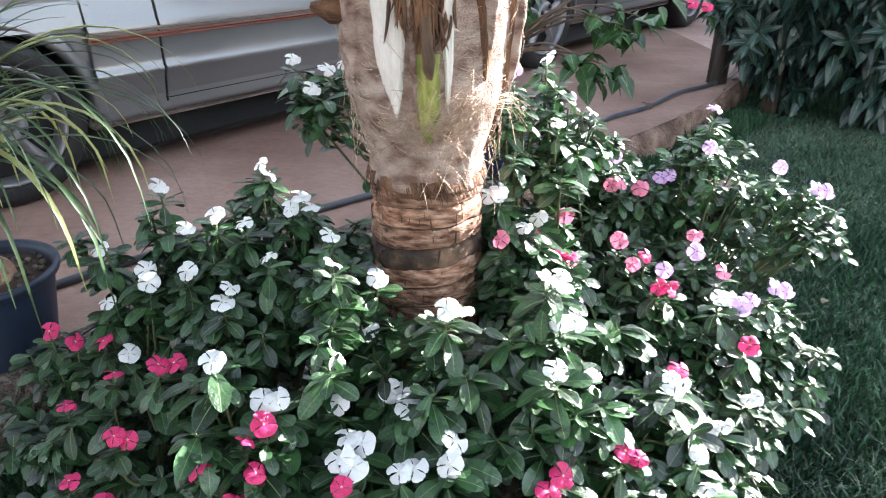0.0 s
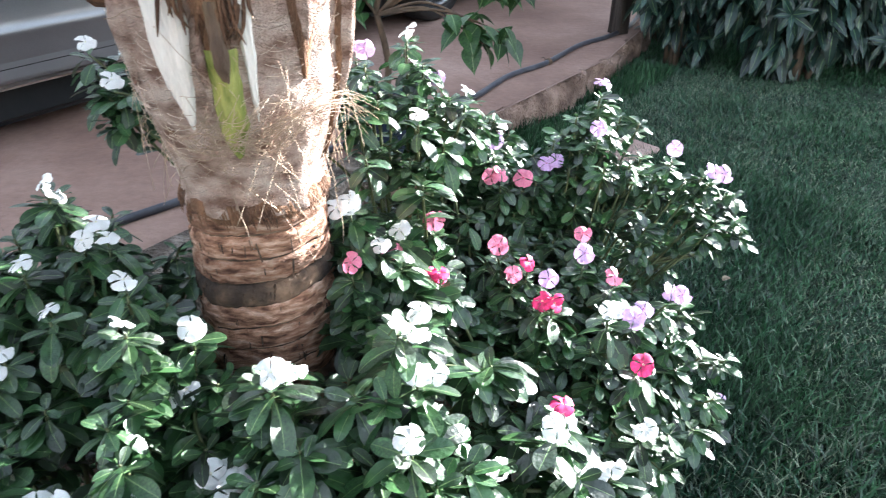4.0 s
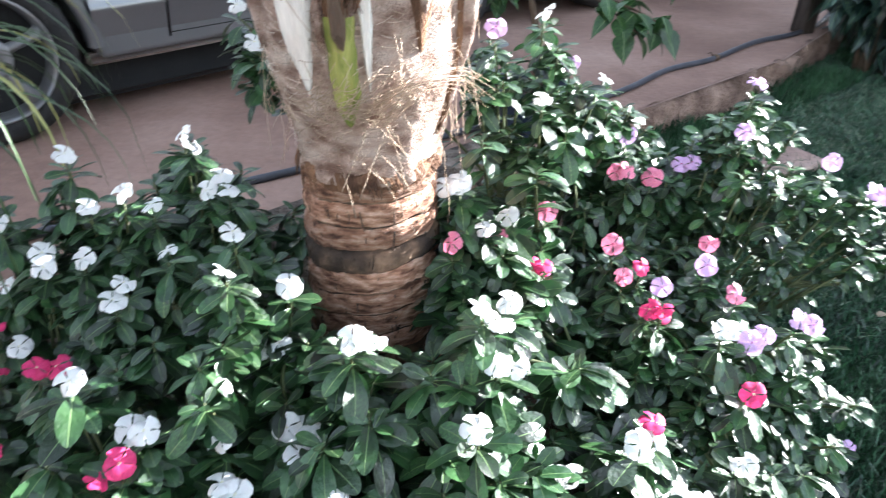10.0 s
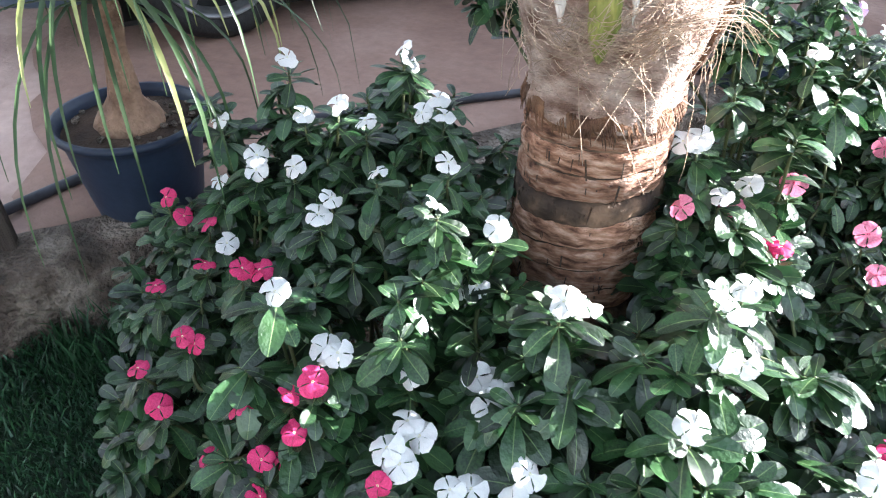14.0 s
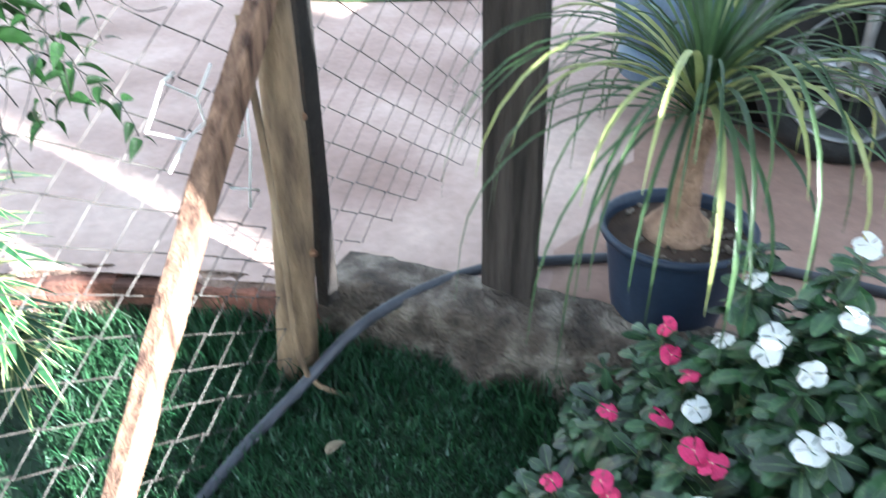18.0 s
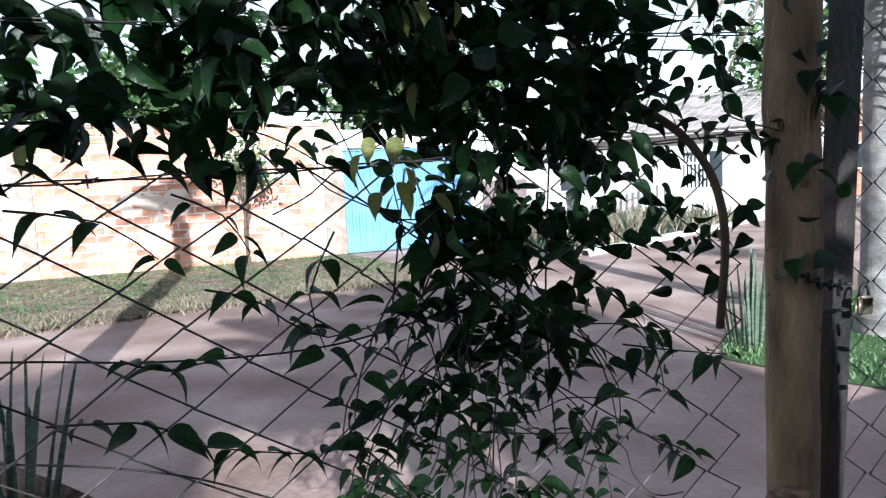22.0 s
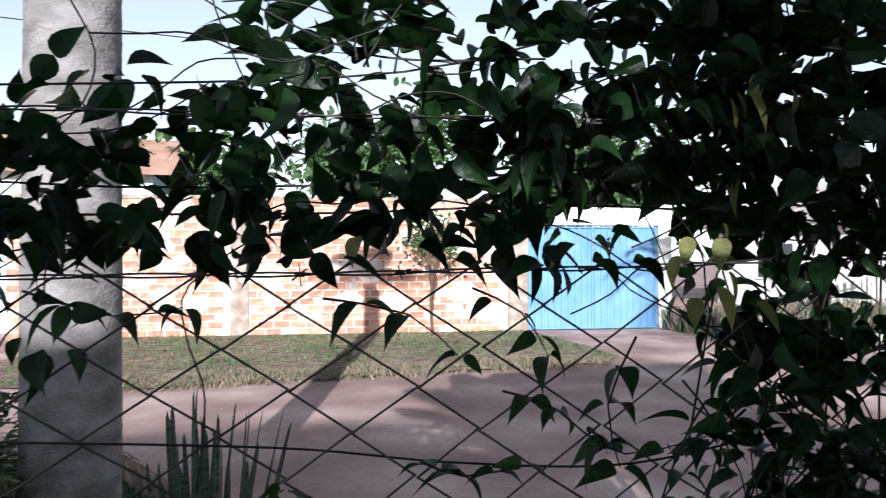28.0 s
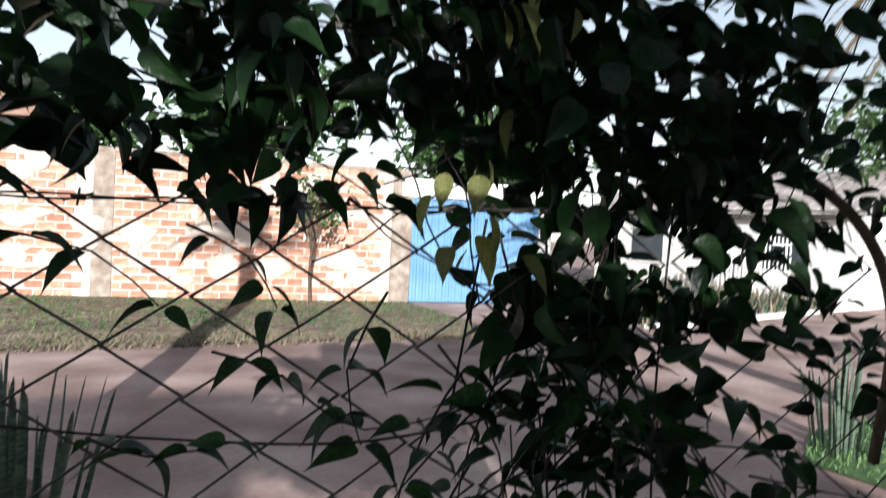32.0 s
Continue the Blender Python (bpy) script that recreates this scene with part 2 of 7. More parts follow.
M_FARGRASS = mat("mown_blade", (0.08, 0.155, 0.055), (0.17, 0.26, 0.10), 1.2, 0.55, 0, 40, island=0.35, glow=0.3)
M_STRAP = mat("strap_leaf", (0.035, 0.075, 0.028), (0.085, 0.135, 0.055), 10, 0.42, 0.1, 60, vary=0.35, glow=0.25)
M_STRAPPALE = mat("pale_strap_leaf", (0.30, 0.33, 0.11), (0.46, 0.48, 0.20), 10, 0.42, 0.1, 60, glow=0.25)
M_CREAM = mat("cream_leaf_margin", (0.24, 0.25, 0.10), (0.34, 0.34, 0.16), 10, 0.5, 0.1, 60, glow=0.1)
M_SNAKE = mat("banded_snake_leaf", (0.03, 0.055, 0.036), (0.13, 0.165, 0.11), 24, 0.5, 0.2, 60, stretch=(0.4, 0.4, 2.5))
M_BUSH = mat("small_bush_leaf", (0.045, 0.075, 0.028), (0.18, 0.21, 0.08), 5, 0.5, 0.1, 60, island=0.55, glow=0.3)
M_DRYGRASS = mat("dry_grass", (0.14, 0.115, 0.075), (0.25, 0.20, 0.14), 4, 0.9, 0, 40, island=0.35)
M_POTBLUE = mat("navy_plastic", (0.014, 0.022, 0.045), (0.022, 0.034, 0.062), 5, 0.5, 0.1, 60)
M_POTCLAY = mat("terracotta", (0.26, 0.095, 0.06), (0.54, 0.26, 0.18), 9, 0.85, 0.7, 60, c3=(0.42, 0.16, 0.095))
M_POTGREY = mat("grey_glazed_pot", (0.05, 0.065, 0.085), (0.08, 0.10, 0.13), 6, 0.6, 0.3, 60)
M_GRAVEL = mat("gravel", (0.10, 0.08, 0.065), (0.28, 0.23, 0.19), 30, 0.9, 0.6, 90, island=0.3)
M_BULB = mat("caudex_bark", (0.15, 0.085, 0.055), (0.36, 0.23, 0.155), 16, 0.9, 1.0, 80)
M_CAR = mat("silver_car_paint", (0.15, 0.155, 0.165), (0.20, 0.205, 0.215), 1.2, 0.28, 0.02, 300, metal=0.5, coat=0.5)
M_CARDARK = mat("dark_car_paint", (0.03, 0.035, 0.045), (0.045, 0.05, 0.06), 1.2, 0.3, 0.02, 300, coat=0.5)
M_PLASTIC = mat("blue_grey_bumper", (0.055, 0.085, 0.13), (0.085, 0.12, 0.17), 6, 0.6, 0.2, 60)
M_STRIPE = mat("red_trim", (0.20, 0.065, 0.045), (0.27, 0.095, 0.065), 6, 0.6, 0.1, 60)
M_POTLEAF = mat("heart_leaf", (0.018, 0.055, 0.018), (0.050, 0.12, 0.034), 14, 0.38, 0.2, 70, vary=0.5, glow=0.25, spec=0.5)
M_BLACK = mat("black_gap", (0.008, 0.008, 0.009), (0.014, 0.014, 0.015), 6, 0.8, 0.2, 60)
M_TYRE = mat("tyre_rubber", (0.009, 0.009, 0.010), (0.018, 0.017, 0.017), 14, 0.7, 0.4, 80)
M_RIM = mat("alloy_rim", (0.17, 0.17, 0.175), (0.27, 0.27, 0.28), 10, 0.4, 0.1, 60, metal=0.6)
M_LAMP = mat("headlamp_glass", (0.55, 0.52, 0.42), (0.65, 0.62, 0.52), 10, 0.25, 0.2, 60)
M_GLASS = mat("window_glass", (0.03, 0.04, 0.045), (0.05, 0.06, 0.07), 3, 0.08, 0, 60, spec=0.8)
M_PATIO = mat("pale_patio", (0.42, 0.40, 0.37), (0.56, 0.54, 0.50), 3, 0.5, 0.3, 40)


# ---- mesh helpers ----
class Geo:
    """Collects vertices and faces of one mesh."""

    def __init__(self):
        self.v, self.f, self.m, self.n = [], [], [], 0

    def add(self, verts, faces, mi=0, m=None):
        verts = np.asarray(verts, float)
        if m is not None:
            a = np.array(m)
            verts = verts @ a[:3, :3].T + a[:3, 3]
        self.v.append(verts)
        k = self.n
        self.f += [tuple(i + k for i in f) for f in faces]
        self.m += list(mi) if isinstance(mi, (list, tuple)) else [mi] * len(faces)
        self.n += len(verts)
        return self

    def mesh(self, name, mats, smooth=True):
        me = bpy.data.meshes.new(name)
        me.from_pydata(np.concatenate(self.v).tolist() if self.v else [], [], self.f)
        for one in mats if isinstance(mats, (list, tuple)) else [mats]:
            me.materials.append(one)
        if any(self.m):
            me.polygons.foreach_set("material_index", self.m)
        me.polygons.foreach_set("use_smooth", [smooth] * len(self.f))
        me.update()
        return me


def part(name, geo, mats, parent=None, label="", smooth=True, kind=""):
    """Links a mesh as one object under a thing."""
    ob = new(name, geo.mesh(name, mats, smooth) if isinstance(geo, Geo) else geo)
    ob.parent = parent
    return tagged(ob, label, kind=kind)


def thing(name, place, label, category, group="", kind=""):
    ob = new(name)
    ob.matrix_world = place if isinstance(place, Matrix) else Matrix.Translation(place)
    ob.empty_display_size = 0.1
    return tagged(ob, label, category, group, kind)


def cbox(sx, sy, sz, b=0.01, c=(0, 0, 0)):
    """A box with chamfered edges: vertices and faces."""
    h = np.array([sx, sy, sz]) / 2
    b = min(b, *(h * 0.9))
    v, key = [], {}
    for s in [(i, j, k) for i in (-1, 1) for j in (-1, 1) for k in (-1, 1)]:
        for a in range(3):
            p = [s[i] * (h[i] - (0 if i == a else b)) for i in range(3)]
            key[s, a] = len(v)
            v.append([p[i] + c[i] for i in range(3)])
    f = []
    for a in range(3):
        i, j = (a + 1) % 3, (a + 2) % 3
        for s in (-1, 1):
            q = []
            for u, w in ((-1, -1), (1, -1), (1, 1), (-1, 1)):
                t = [0, 0, 0]
                t[a], t[i], t[j] = s, u, w
                q.append(key[tuple(t), a])
            f.append(tuple(q if s > 0 else q[::-1]))
        for u in (-1, 1):
            for w in (-1, 1):
                lo, hi = [0, 0, 0], [0, 0, 0]
                lo[a], lo[i], lo[j] = -1, u, w
                hi[a], hi[i], hi[j] = 1, u, w
                q = [key[tuple(lo), i], key[tuple(hi), i], key[tuple(hi), j], key[tuple(lo), j]]
                f.append(tuple(q if u * w > 0 else q[::-1]))
    for s in [(i, j, k) for i in (-1, 1) for j in (-1, 1) for k in (-1, 1)]:
        q = [key[s, 0], key[s, 1], key[s, 2]]
        f.append(tuple(q if s[0] * s[1] * s[2] > 0 else q[::-1]))
    return v, f


def tube(points, radius, sides=6, cap=True):
    """A tube along points; radius a number or one per point."""
    p = np.asarray(points, float)
    n = len(p)
    r = np.full(n, radius) if np.isscalar(radius) else np.asarray(radius, float)
    d = np.gradient(p, axis=0)
    d /= np.linalg.norm(d, axis=1)[:, None] + 1e-12
    up = np.array([0, 0, 1.0]) if abs(d[0, 2]) < 0.9 else np.array([1.0, 0, 0])
    v, f = [], []
    for i in range(n):
        a = np.cross(d[i], up)
        a /= np.linalg.norm(a) + 1e-12
        b = np.cross(a, d[i])
        up = b
        for k in range(sides):
            w = 2 * math.pi * k / sides
            v.append(p[i] + r[i] * (math.cos(w) * a + math.sin(w) * b))
    for i in range(n - 1):
        for k in range(sides):
            q = (k + 1) % sides
            f.append((i * sides + k, i * sides + q, (i + 1) * sides + q, (i + 1) * sides + k))
    if cap:
        f += [tuple(range(sides))[::-1], tuple(range((n - 1) * sides, n * sides))]
    return v, f


def spline(points, n):
    """n points on a smooth curve through the given ones."""
    p = np.asarray(points, float)
    k = len(p)
    out = []
    for t in np.linspace(0, k - 1, n):
        i = min(int(t), k - 2)
        u = t - i
        a, b, c, d = p[max(i - 1, 0)], p[i], p[i + 1], p[min(i + 2, k - 1)]
        out.append(0.5 * (2 * b + (c - a) * u + (2 * a - 5 * b + 4 * c - d) * u * u + (3 * b - a - 3 * c + d) * u ** 3))
    return np.array(out)


def lathe(profile, sides=32, wobble=None):
    """A surface turned round z from (radius, height) pairs; wobble(angle, z) is added to the radius."""
    v, f = [], []
    for r, z in profile:
        for k in range(sides):
            w = 2 * math.pi * k / sides
            q = r + (wobble(w, z) if wobble else 0)
            v.append((q * math.cos(w), q * math.sin(w), z))
    for i in range(len(profile) - 1):
        for k in range(sides):
            q = (k + 1) % sides
            f.append((i * sides + k, i * sides + q, (i + 1) * sides + q, (i + 1) * sides + k))
    return v, f


def leaf(length, width, shape, droop=0.25, fold=0.25, rib=0.03, rows=6, twist=0.0):
    """A leaf that grows along +x from the origin: vertices, faces, material index (1: rib). shape(t) is the half width, 0 to 1."""
    v, f, mi = [], [], []
    steps = [0, 0.06, 0.16, 0.32, 0.52, 0.68, 0.80, 0.89, 0.96, 1.0] if rows >= 6 else [i / rows for i in range(rows + 1)]
    rows = len(steps) - 1
    for t in steps:
        hw = max(shape(t), 0.012) * width / 2
        x, z = length * (t - 0.12 * droop * t * t), -droop * length * t * t
        rw = hw * rib if rib > 0.7 else min(rib * width, hw * 0.6) * (1 - 0.6 * t)
        c, s = math.cos(twist * t), math.sin(twist * t)
        for y, up in ((-hw, fold * hw), (-rw, 0), (rw, 0), (hw, fold * hw)):
            v.append((x, y * c - up * s, z + up * c + y * s))
    for i in range(rows):
        for k in range(3):
            a = i * 4 + k
            f.append((a, a + 4, a + 5, a + 1))
            mi.append(1 if k == 1 else 0)
    return v, f, mi


def obovate(t):
    return min(1, (0.14 + 1.45 * t) ** 1.0) * (1 - max(0, (t - 0.6) / 0.4) ** 2.6) ** 0.5 if t < 1 else 0.16


def heart(t):
    """Half width of a rounded leaf with a drawn-out tip."""
    return float(np.interp(t, [0, 0.06, 0.16, 0.32, 0.5, 0.66, 0.78, 0.88, 0.95, 1], [0.14, 0.62, 0.90, 1.0, 0.87, 0.60, 0.34, 0.13, 0.05, 0.01]))


def lance(t):
    return math.sin(math.pi * t ** 0.8) ** 0.8 if 0 < t < 1 else 0


def strap(t):
    return (1 - t) ** 0.35 * min(1, 0.75 + t)


def aim(place, way, roll=0.0, scale=1.0):
    """A pose at place whose x axis points along way; roll in radians about it."""
    x = Vector(way).normalized()
    y = Vector((0, 0, 1)).cross(x)
    y = y.normalized() if y.length > 1e-4 else Vector((0, 1, 0))
    z = x.cross(y)
    r = Matrix((x, y, z)).transposed().to_4x4()
    return Matrix.Translation(place) @ r @ Matrix.Rotation(roll, 4, "X") @ Matrix.Scale(scale, 4)


rnd = random.Random(7)
# ---- ground, lawn, kerb ----
GZ = 0.18
KERB_LINE = [(-3.3, -5.6), (-2.58, -2.45), (-2.24, -1.25), (-2.0, -0.05), (-1.62, 0.72), (-1.25, 1.18), (0.2, 2.85), (1.66, 4.45)]
PZ = 0.11
LAWN_LINE = KERB_LINE + [(1.85, 4.75), (2.4, 5.6), (4.75, 5.5), (7.6, 3.95), (9.0, 1.5), (9.0, -6.0)]


def inside(x, y, poly):
    """Which of the points lie in the polygon."""
    hit = np.zeros(len(x), bool)
    for (x0, y0), (x1, y1) in zip(poly, poly[1:] + poly[:1]):
        cross = ((y0 > y) != (y1 > y)) & (x < (x1 - x0) * (y - y0) / (y1 - y0 + 1e-12) + x0)
        hit ^= cross
    return hit


def ground_sheet():
    bm = bmesh.new()
    outer = [(-400, -400), (400, -400), (400, 400), (-400, 400)]
    edges = []
    hole = KERB_LINE + [(1.85, 4.75), (2.4, 5.6), (4.75, 5.5), (4.0, 8), (10, 14), (14, 8), (7.6, 3.95), (9.0, 1.5), (9.0, -6.0)]
    for ring in (outer, hole):
        vs = [bm.verts.new((x, y, GZ)) for x, y in ring]
        edges += [bm.edges.new((vs[i], vs[(i + 1) % len(vs)])) for i in range(len(vs))]
    bmesh.ops.triangle_fill(bm, edges=edges, use_beauty=True)
    bmesh.ops.recalc_face_normals(bm, faces=bm.faces)
    me = bpy.data.meshes.new("ground")
    for f in bm.faces:
        if f.normal.z < 0:
            f.normal_flip()
    bm.to_mesh(me)
    me.materials.append(M_DIRT)
    tagged(new("ground", me), "swept reddish dirt ground of drive and street", "ground", kind="structure")


ground_sheet()


def flat(name, ring, z, m, label, category, kind="structure"):
    bm = bmesh.new()
    vs = [bm.verts.new((x, y, z)) for x, y in ring]
    f = bm.faces.new(vs)
    bmesh.ops.triangulate(bm, faces=[f])
    if sum(q.normal.z for q in bm.faces) < 0:
        bmesh.ops.reverse_faces(bm, faces=bm.faces)
    me = bpy.data.meshes.new(name)
    bm.to_mesh(me)
    me.materials.append(m)
    return tagged(new(name, me), label, category, kind=kind)


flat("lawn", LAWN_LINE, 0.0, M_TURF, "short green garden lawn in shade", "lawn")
BED_LINE = [(-1.0, 1.32), (-0.72, 1.04), (-0.3, 0.86), (0.35, 0.94), (0.66, 1.2), (0.8, 1.8), (0.75, 3.2), (0.2, 2.8)]
DRIVE = [(-1.25, 1.19), (0.2, 2.86), (1.66, 4.46), (1.85, 4.76), (2.4, 5.62), (2.2, 9.0), (-3.0, 9.0)] + [(-4.4 + 3.1 * k / 24 + 0.10 * noise.noise(Vector((k * 0.7, 2, 0))), 4.2 - 3.0 * k / 24 + 0.10 * noise.noise(Vector((k * 0.7, 9, 0)))) for k in range(24)]
flat("drive", DRIVE, GZ + 0.004, M_DRIVE, "packed reddish dirt drive beside the garden", "drive")
flat("flower_bed", BED_LINE, 0.012, M_SOIL, "dark bare soil of the flower bed", "soil")
STRIP_EDGE = [(-4.3 - 4.9 * k / 40 + 0.16 * noise.noise(Vector((k * 0.45, 0, 4))), -6.9 + 3.8 * k / 40 + 0.16 * noise.noise(Vector((k * 0.9, 7, 0)))) for k in range(41)]
STRIP_LINE = STRIP_EDGE + [(-9.9, -3.2), (-12.4, -5.95), (-6.9, -12.0), (-3.2, -9.0)]
flat("verge", STRIP_LINE, GZ + 0.03, M_EARTH, "grass verge in front of the brick wall", "grass")
FAR_LAWN = [(-5.0, 1.45), (-4.2, 3.6), (-4.2, 5.5), (-9.4, 5.6), (-10.6, 3.4), (-7.6, 1.5), (-6.3, 0.75), (-5.5, 0.7)]
flat("far_lawn", FAR_LAWN, GZ + 0.012, M_FARGRASS, "sunlit green lawn patch beside the street", "lawn")
PATIO = [(4.75, 5.5), (7.6, 3.95), (14, 8), (10, 14), (4.0, 8)]
flat("patio", PATIO, PZ, M_PATIO, "pale wet patio paving", "paving")


def blades(name, ring, box, count, height, width, z, label, m=M_GRASS, seed=1, lean=0.5, patch=0.0):
    g = np.random.default_rng(seed)
    x, y = g.uniform(box[0], box[1], count), g.uniform(box[2], box[3], count)
    ok = inside(x, y, ring)
    clump = np.sin(1.7 * x + 0.8 * y + 1) + np.sin(2.3 * y - 1.1 * x) + 0.7 * np.sin(4.1 * x + 3.7 * y) + 0.6 * np.sin(9 * x - 7 * y)
    ok &= g.uniform(0, 1, count) < np.clip(0.5 + patch * clump, 0, 1) if patch else ok
    x, y = x[ok], y[ok]
    n = len(x)
    w = g.uniform(0, 2 * math.pi, n)
    h = height * g.uniform(0.5, 1.3, n) * (0.75 + 0.5 * np.sin(x * 3.1 + y) * np.sin(y * 2.7))
    ang = g.uniform(0, 2 * math.pi, n)
    le = lean * g.uniform(0.1, 1.0, n) * h
    dx, dy, ox, oy = np.cos(w) * width / 2, np.sin(w) * width / 2, np.cos(ang) * le, np.sin(ang) * le
    v = np.empty((n, 5, 3))
    v[:, 0] = np.stack([x - dx, y - dy, np.full(n, z)], 1)
    v[:, 1] = np.stack([x + dx, y + dy, np.full(n, z)], 1)
    v[:, 2] = np.stack([x + dx * 0.8 + ox * 0.4, y + dy * 0.8 + oy * 0.4, z + h * 0.6], 1)
    v[:, 3] = np.stack([x - dx * 0.8 + ox * 0.4, y - dy * 0.8 + oy * 0.4, z + h * 0.6], 1)
    v[:, 4] = np.stack([x + ox, y + oy, z + h], 1)
    k = np.arange(n)[:, None] * 5
    tri = np.concatenate([k + [0, 1, 2], k + [0, 2, 3], k + [3, 2, 4]], 1).reshape(-1)
    me = bpy.data.meshes.new(name)
    me.vertices.add(n * 5)
    me.vertices.foreach_set("co", v.reshape(-1))
    me.loops.add(len(tri))
    me.loops.foreach_set("vertex_index", tri)
    me.polygons.add(len(tri) // 3)
    me.polygons.foreach_set("loop_start", np.arange(0, len(tri), 3))
    me.materials.append(m)
    me.update(calc_edges=True)
    return tagged(new(name, me), label, "grass", kind="stuff")


blades("grass", LAWN_LINE, (-2.0, 3.2, 0.1, 4.6), 230000, 0.042, 0.0056, 0, "short green lawn grass", lean=1.2)
blades("grass", LAWN_LINE, (1.2, 3.2, 4.6, 5.6), 14000, 0.05, 0.006, 0, "short green lawn grass", seed=15, lean=1.0)
blades("lush_grass", LAWN_LINE, (-2.0, -0.2, 0.0, 1.35), 26000, 0.065, 0.0045, 0, "longer dark grass along the kerb", M_LUSH, 14, 0.9)
blades("pale_grass", LAWN_LINE, (-0.6, 3.2, 0.1, 4.6), 110000, 0.036, 0.0046, 0, "pale dry blades and painted blade highlights among the lawn grass", M_PALEBLADE, 12, 2.0, 0.3)
blades("lush_grass", LAWN_LINE, (0.9, 3.2, 1.2, 5.4), 26000, 0.055, 0.0055, 0, "longer green clumps in the lawn", M_LUSH, 20, 0.9, -0.34)
blades("lush_grass", LAWN_LINE, (2.2, 7.6, 4.35, 5.5), 26000, 0.075, 0.007, 0, "longer green grass below the patio ledge", M_LUSH, 21, 0.9, -0.3)
EDGE_FOOT = KERB_LINE[5:] + [(1.95, 4.75), (2.2, 4.7), (2.02, 4.4)] + [(x + 0.2, y - 0.14) for x, y in reversed(KERB_LINE[5:])]
blades("lush_grass", EDGE_FOOT, (-1.3, 2.3, 1.0, 4.8), 60000, 0.13, 0.006, 0, "long dark grass against the edge of the drive", M_LUSH, 22, 0.7)
blades("grass", LAWN_LINE, (3.2, 8.0, 0.5, 5.5), 70000, 0.045, 0.006, 0, "short green lawn grass", seed=2, lean=1.0)
blades("pale_grass", LAWN_LINE, (3.2, 8.0, 0.5, 5.5), 40000, 0.035, 0.006, 0, "pale dry blades and painted blade highlights among the lawn grass", M_PALEBLADE, 13, 2.0, 0.3)
blades("lush_grass", LAWN_LINE, (-3.2, 1.5, -4.5, 0.0), 70000, 0.05, 0.0055, 0, "green grass outside the fence", M_LUSH, 3, 1.0)
blades("grass", STRIP_LINE, (-13, -3, -12, -3), 27000, 0.045, 0.016, GZ + 0.03, "dull green grass below the brick wall", M_VERGE, 4, 1.5)
blades("grass", FAR_LAWN, (-11, -4, 0.5, 6), 26000, 0.045, 0.014, GZ + 0.012, "sunlit mown grass", M_FARGRASS, 5, 1.2)
blades("grass", LAWN_LINE, (1.5, 9.0, -6.0, 0.5), 60000, 0.05, 0.009, 0, "short green lawn grass", seed=16, lean=1.0)
blades("grass", LAWN_LINE, (-2.0, 3.2, -0.05, 0.1), 5000, 0.04, 0.0056, 0, "short green lawn grass", seed=17, lean=1.2)
blades("grass", LAWN_LINE, (-3.4, 1.5, -6.0, -4.5), 9000, 0.05, 0.009, 0, "green grass outside the fence", M_LUSH, 18, 1.0)
KERB_FOOT = KERB_LINE[:5] + [(x + 0.22, y - 0.1) for x, y in reversed(KERB_LINE[:5])]
blades("lush_grass", KERB_FOOT, (-3.4, -1.3, -3.0, 0.75), 40000, 0.11, 0.006, 0, "longer grass against the street kerb", M_LUSH, 19, 0.7)
DRY_LINE = [(-4.2, -6.75), (-9.1, -3.0), (-9.7, -3.6), (-4.6, -7.6)]
blades("dry_grass", DRY_LINE, (-10, -4, -8, -3), 24000, 0.11, 0.012, GZ, "tuft edge of dry brown grass by the road", M_DRYGRASS, 6, 1.6)
WEEDS = [(-12.3, -1.2), (-19, 1.8), (-20.5, -1.5), (-14.2, -3.9)]
blades("weeds", WEEDS, (-21, -12, -4, 2), 9000, 0.5, 0.035, GZ, "tall pale weeds beside the street", M_DRYGRASS, 7, 0.8)
blades("weeds", WEEDS, (-21, -12, -4, 2), 7000, 0.45, 0.03, GZ, "tall green weeds beside the street", M_GRASS, 8, 0.8)


def rough_strip(name, line, width, z0, z1, m, label, category, amp=0.012, step=0.05, shift=0.0, seed=0):
    """A kerb: a rounded, uneven bar along a line; width to the outer side."""
    p = spline([(x, y, 0) for x, y in line], max(8, int(sum(math.dist(a, b) for a, b in zip(line, line[1:])) / step)))
    d = np.gradient(p, axis=0)
    d /= np.linalg.norm(d, axis=1)[:, None]
    out = np.stack([-d[:, 1], d[:, 0], np.zeros(len(p))], 1)
    prof = [(0.0, z0), (0.004, z0 + 0.3 * (z1 - z0)), (0.006, z0 + 0.62 * (z1 - z0)), (0.012, z1 - 0.03), (0.03, z1 - 0.008), (0.06, z1),
            (width * 0.6, z1 + 0.002), (width - 0.02, z1), (width, z1 - 0.02), (width, z0)]
    g = Geo()
    v = []
    for i in range(len(p)):
        for j, (w, z) in enumerate(prof):
            q = p[i] + out[i] * (w + shift)
            e = noise.noise(Vector((q[0] * 6, q[1] * 6, z * 6 + seed))) * amp * 2.2 + noise.noise(Vector((q[0] * 22, q[1] * 22, z * 22))) * amp
            v.append((q[0] - out[i][0] * e, q[1] - out[i][1] * e, z + (e * 0.5 if z > z0 + 0.05 else 0)))
    k = len(prof)
    f = [(i * k + j, i * k + j + 1, (i + 1) * k + j + 1, (i + 1) * k + j) for i in range(len(p) - 1) for j in range(k - 1)]
    g.add(v, [q[::-1] for q in f])
    return tagged(new(name, g.mesh(name, m)), label, category, kind="structure")


